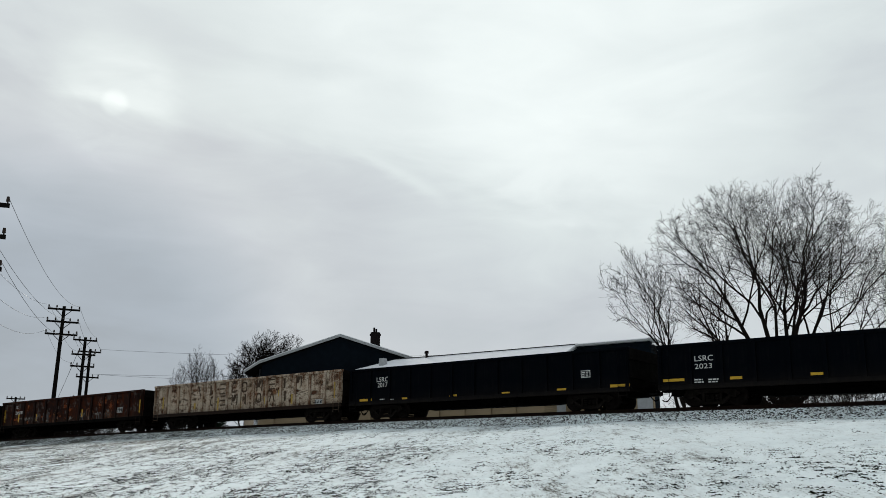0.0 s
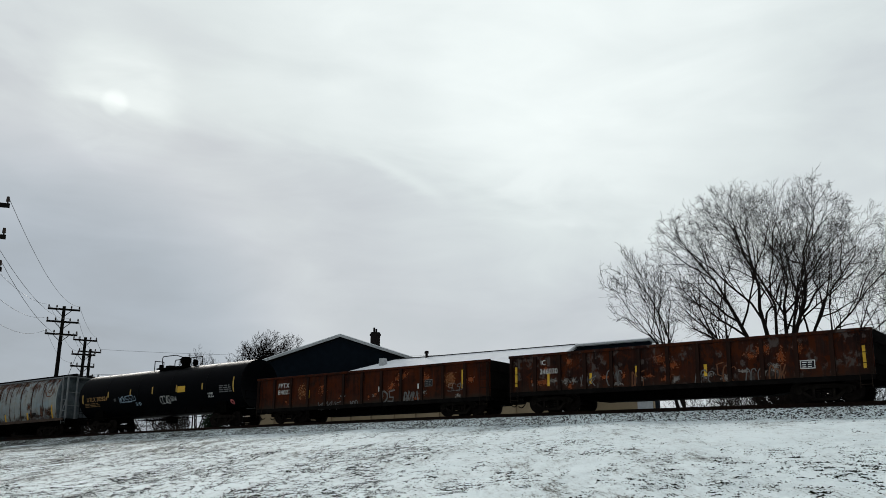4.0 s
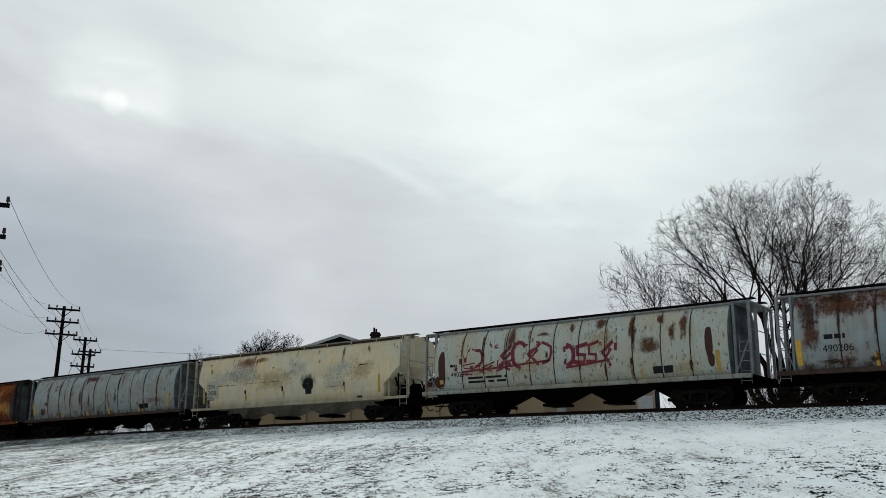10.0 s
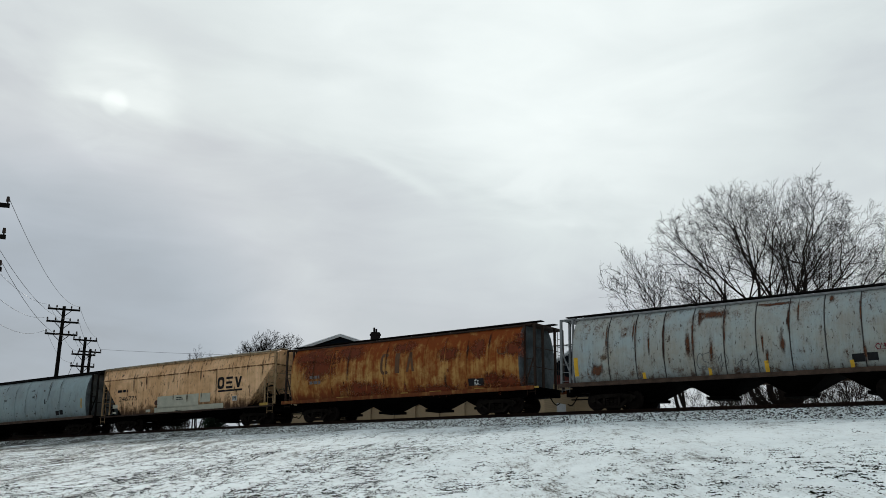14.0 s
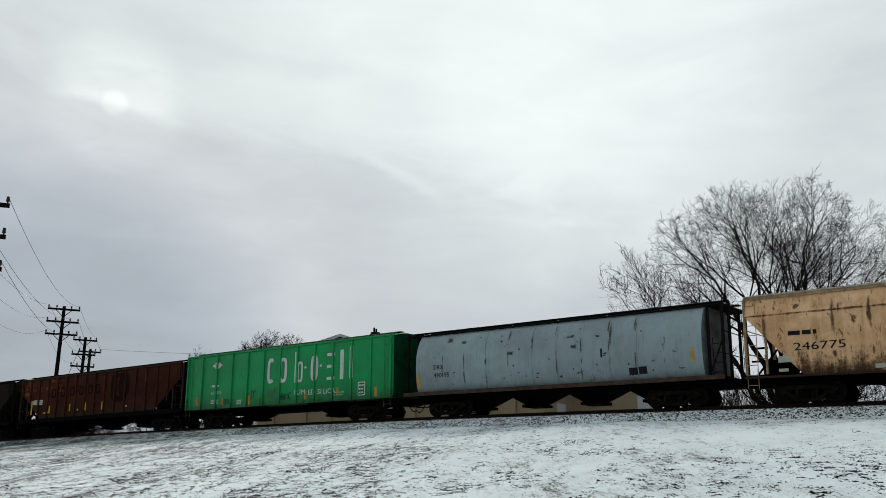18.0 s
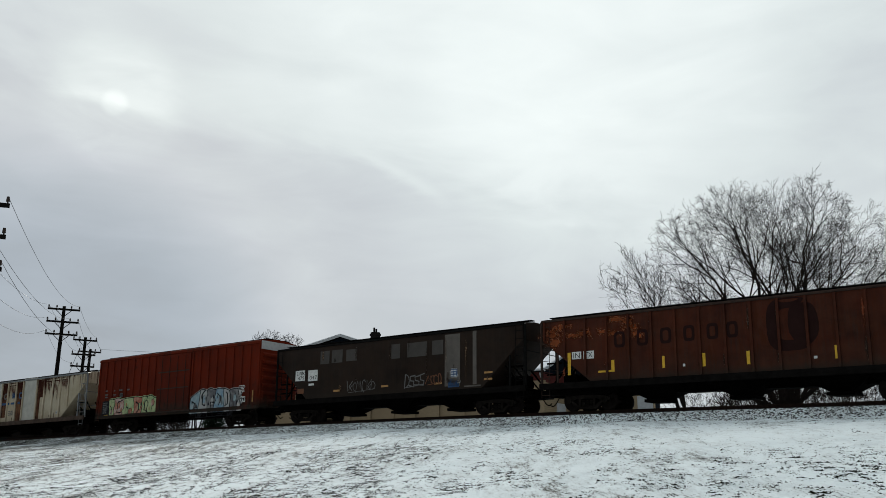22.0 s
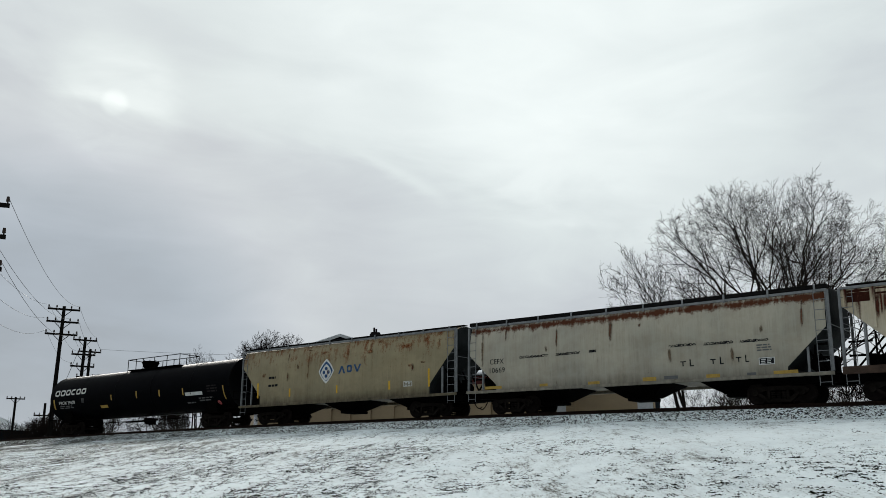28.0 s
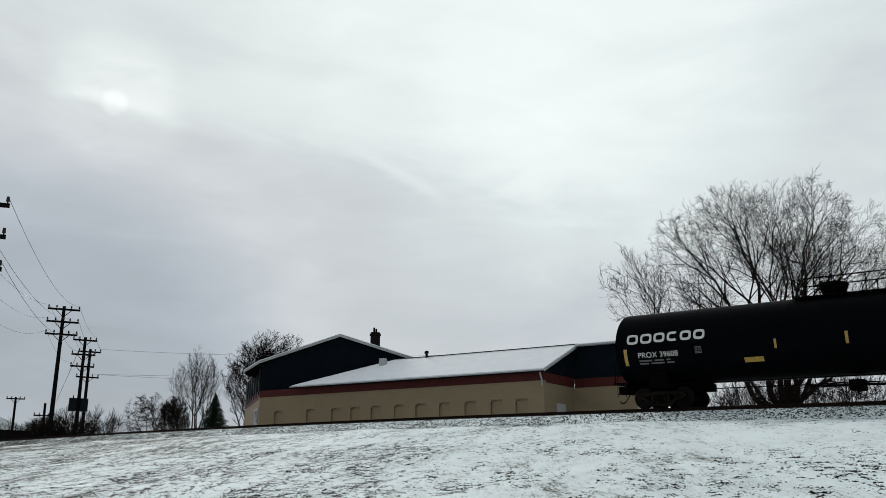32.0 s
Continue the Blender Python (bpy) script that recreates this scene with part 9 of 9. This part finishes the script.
MAT["st_pale"] = stain("stain_st_pale", (0.25, 0.215, 0.19), 0.7, 9.0)
MAT["st_ember"] = stain("stain_st_ember", (0.2, 0.05, 0.014), 0.85, 6.0)
smear = random.Random(77)
for key, n, low in (("c3", 26, 1.1), ("c4", 14, 0.98)):
    for i in range(n):
        blob(key, smear.uniform(-6.8, 6.6), low + smear.uniform(-0.1, 0.25), smear.uniform(0.12, 0.4), smear.uniform(0.08, 0.22), smear.choice(("st_pale", "st_pale", "st_ember")), "paint_smear", 700 + i, 0.5)
    for i in range(9):
        blob(key, smear.uniform(-7, 7), smear.uniform(1.4, 2.1), smear.uniform(0.15, 0.5), smear.uniform(0.15, 0.4), "st_ember", "rust_stain", 740 + i, 0.4)
for i in range(40):
    blob("c2", smear.uniform(-7.5, 7.5), smear.uniform(1.0, 2.35), smear.uniform(0.1, 0.45), smear.uniform(0.06, 0.25), smear.choice(("st_brown", "st_rust", "st_orange")), "rust_stain", 780 + i, 0.5)

# rust along the plate seams
seam_runs("c6", RINGS, 601, 1.2, 3.85, amount=0.95)
seam_runs("c7", RINGS, 602, 1.2, 3.85, ("st_brown", "st_orange", "st_seam"), 0.8)
seam_runs("c9", RINGS, 603, 1.2, 3.85, amount=0.75)
seam_runs("c10", RINGS, 604, 1.2, 3.85, ("st_red", "st_dark"), 0.7)
seam_runs("c8", [-6.6 + 1.75 * i for i in range(9)], 606, 3.0, 3.98, ("st_brown",), 0.9)
seam_runs("c11", [-7.2 + 1.3 * i for i in range(12)], 607, 1.5, 3.9, ("st_brown", "st_brown", "st_rust"), 0.8)
seam_runs("c18", [-7.4 + 1.35 * i for i in range(12)], 608, 1.6, 3.95, ("st_rust", "st_brown"), 0.6)
seam_runs("c19", [-6.8 + 1.5 * i for i in range(10)], 609, 2.2, 4.0, ("st_orange", "st_rust"), 0.6)
for _i in range(14):
    blob("c14", smear.uniform(-8.2, -3.8), smear.uniform(3.0, 3.75), smear.uniform(0.3, 0.8), smear.uniform(0.15, 0.4), "st_ember", "rust_stain", 820 + _i, 0.5)
seam_runs("c14", [-7.4 + 1.05 * i for i in range(15)], 610, 1.4, 3.9, ("st_dark", "st_red"), 0.7)
seam_runs("c15", [-7.0 + 1.2 * i for i in range(12)], 611, 1.4, 3.9, ("st_brown", "st_dark"), 0.5)

# ---------- the boxcar's sprayed panels ----------
def spray(name, col, other, scale=1.6):
    """Sprayed paint: one colour clouds into another, chipped and streaked by weather."""
    m, nt, b = base_mat(name)
    n1 = noise_tex(nt, coords(nt, (1, 1, 1.4), scale), scale * 1.3, 4, 0.6, 0.8)
    n2 = noise_tex(nt, coords(nt, (3, 3, 0.6), 5.0), 2.4, 5, 0.65)
    n3 = noise_tex(nt, coords(nt, (1, 1, 1), 9.0), 9.0, 4, 0.7)
    c = mix(nt, ramp(nt, n1, [(0.44, grey(0)), (0.56, grey(1))]), col, other)
    c = mix(nt, ramp(nt, n2, [(0.52, grey(0)), (0.72, grey(0.6))]), c, (0.06, 0.04, 0.035))
    c = mix(nt, ramp(nt, n3, [(0.60, grey(0)), (0.68, grey(0.7))]), c, (0.10, 0.02, 0.012))
    nt.links.new(c, b.inputs["Base Color"])
    b.inputs["Roughness"].default_value = 0.6
    return m


for _n, _c, _o in (("g_lime", (0.40, 0.46, 0.24), (0.26, 0.36, 0.17)), ("g_pink", (0.50, 0.36, 0.31), (0.34, 0.16, 0.13)), ("g_coral", (0.36, 0.12, 0.075), (0.46, 0.22, 0.15)), ("g_ice", (0.30, 0.38, 0.40), (0.20, 0.29, 0.33)), ("g_blue", (0.15, 0.26, 0.36), (0.30, 0.38, 0.40)), ("g_grey", (0.10, 0.10, 0.11), (0.20, 0.20, 0.20)), ("g_white", (0.50, 0.45, 0.42), (0.36, 0.36, 0.36))):
    MAT[_n] = spray("sprayed_" + _n, _c, _o)
MAT["g_orange"] = plain("mark_g_orange", (0.34, 0.15, 0.05), 0.65, 0, 0.2, 2.5)
MAT["g_ash"] = plain("mark_g_ash", (0.34, 0.34, 0.33), 0.65, 0, 0.2, 2.5)
mural("c16", (-6.22, -5.64, -4.71, -3.62, -2.83, -2.24, -1.44), (2.0, 2.08, 2.04, 2.1, 2.05, 2.08, 1.95), 0.86, ("g_lime", "g_pink", "g_lime", "g_coral", "g_lime", "g_lime"), 7, "lime")
mural("c16", (1.80, 2.62, 3.36, 3.98, 4.77, 5.35, 5.98, 6.28), (1.72, 2.18, 2.14, 2.14, 2.14, 2.02, 2.1, 1.75), 0.8, ("g_ice", "g_ash", "g_grey", "g_blue", "g_ash", "g_grey", "g_white"), 12)

# ---------- loose pieces of the ground ----------
build_ballast()
build_grass()


def run(t):
    """How far the train has moved along the line, against 16 s."""
    x = (t - 16.0) / 16.0
    return 10.711 * (t - 16.0) + 0.405 * x * x + 0.513 * x ** 3 - 0.425 * x ** 4


def on_line(s):
    return Vector((s, line_y(s), line_z(s)))


def motions():
    """The whole train rolls by; the wheels turn with it."""
    for car, s, trucks in TRAIN:
        rows = []
        for i in range(65):
            t = i * 0.5
            a, b = on_line(s + run(t) - trucks), on_line(s + run(t) + trucks)
            c, d = (a + b) / 2, b - a
            m = Matrix.Translation(c) @ Euler((0, -math.atan2(d.z, math.hypot(d.x, d.y)), math.atan2(d.y, d.x))).to_matrix().to_4x4()
            rows.append((t, m))
        walk(car, rows)
    times = [f / FPS for f in range(0, 961)]
    turn = [math.degrees(run(t) / WHEEL_R) for t in times]
    for w, x, start in SPINNING:
        walk(w, [(t, pose(x, 0, WHEEL_R, 0, start + a, 0)) for t, a in zip(times, turn)])


motions()
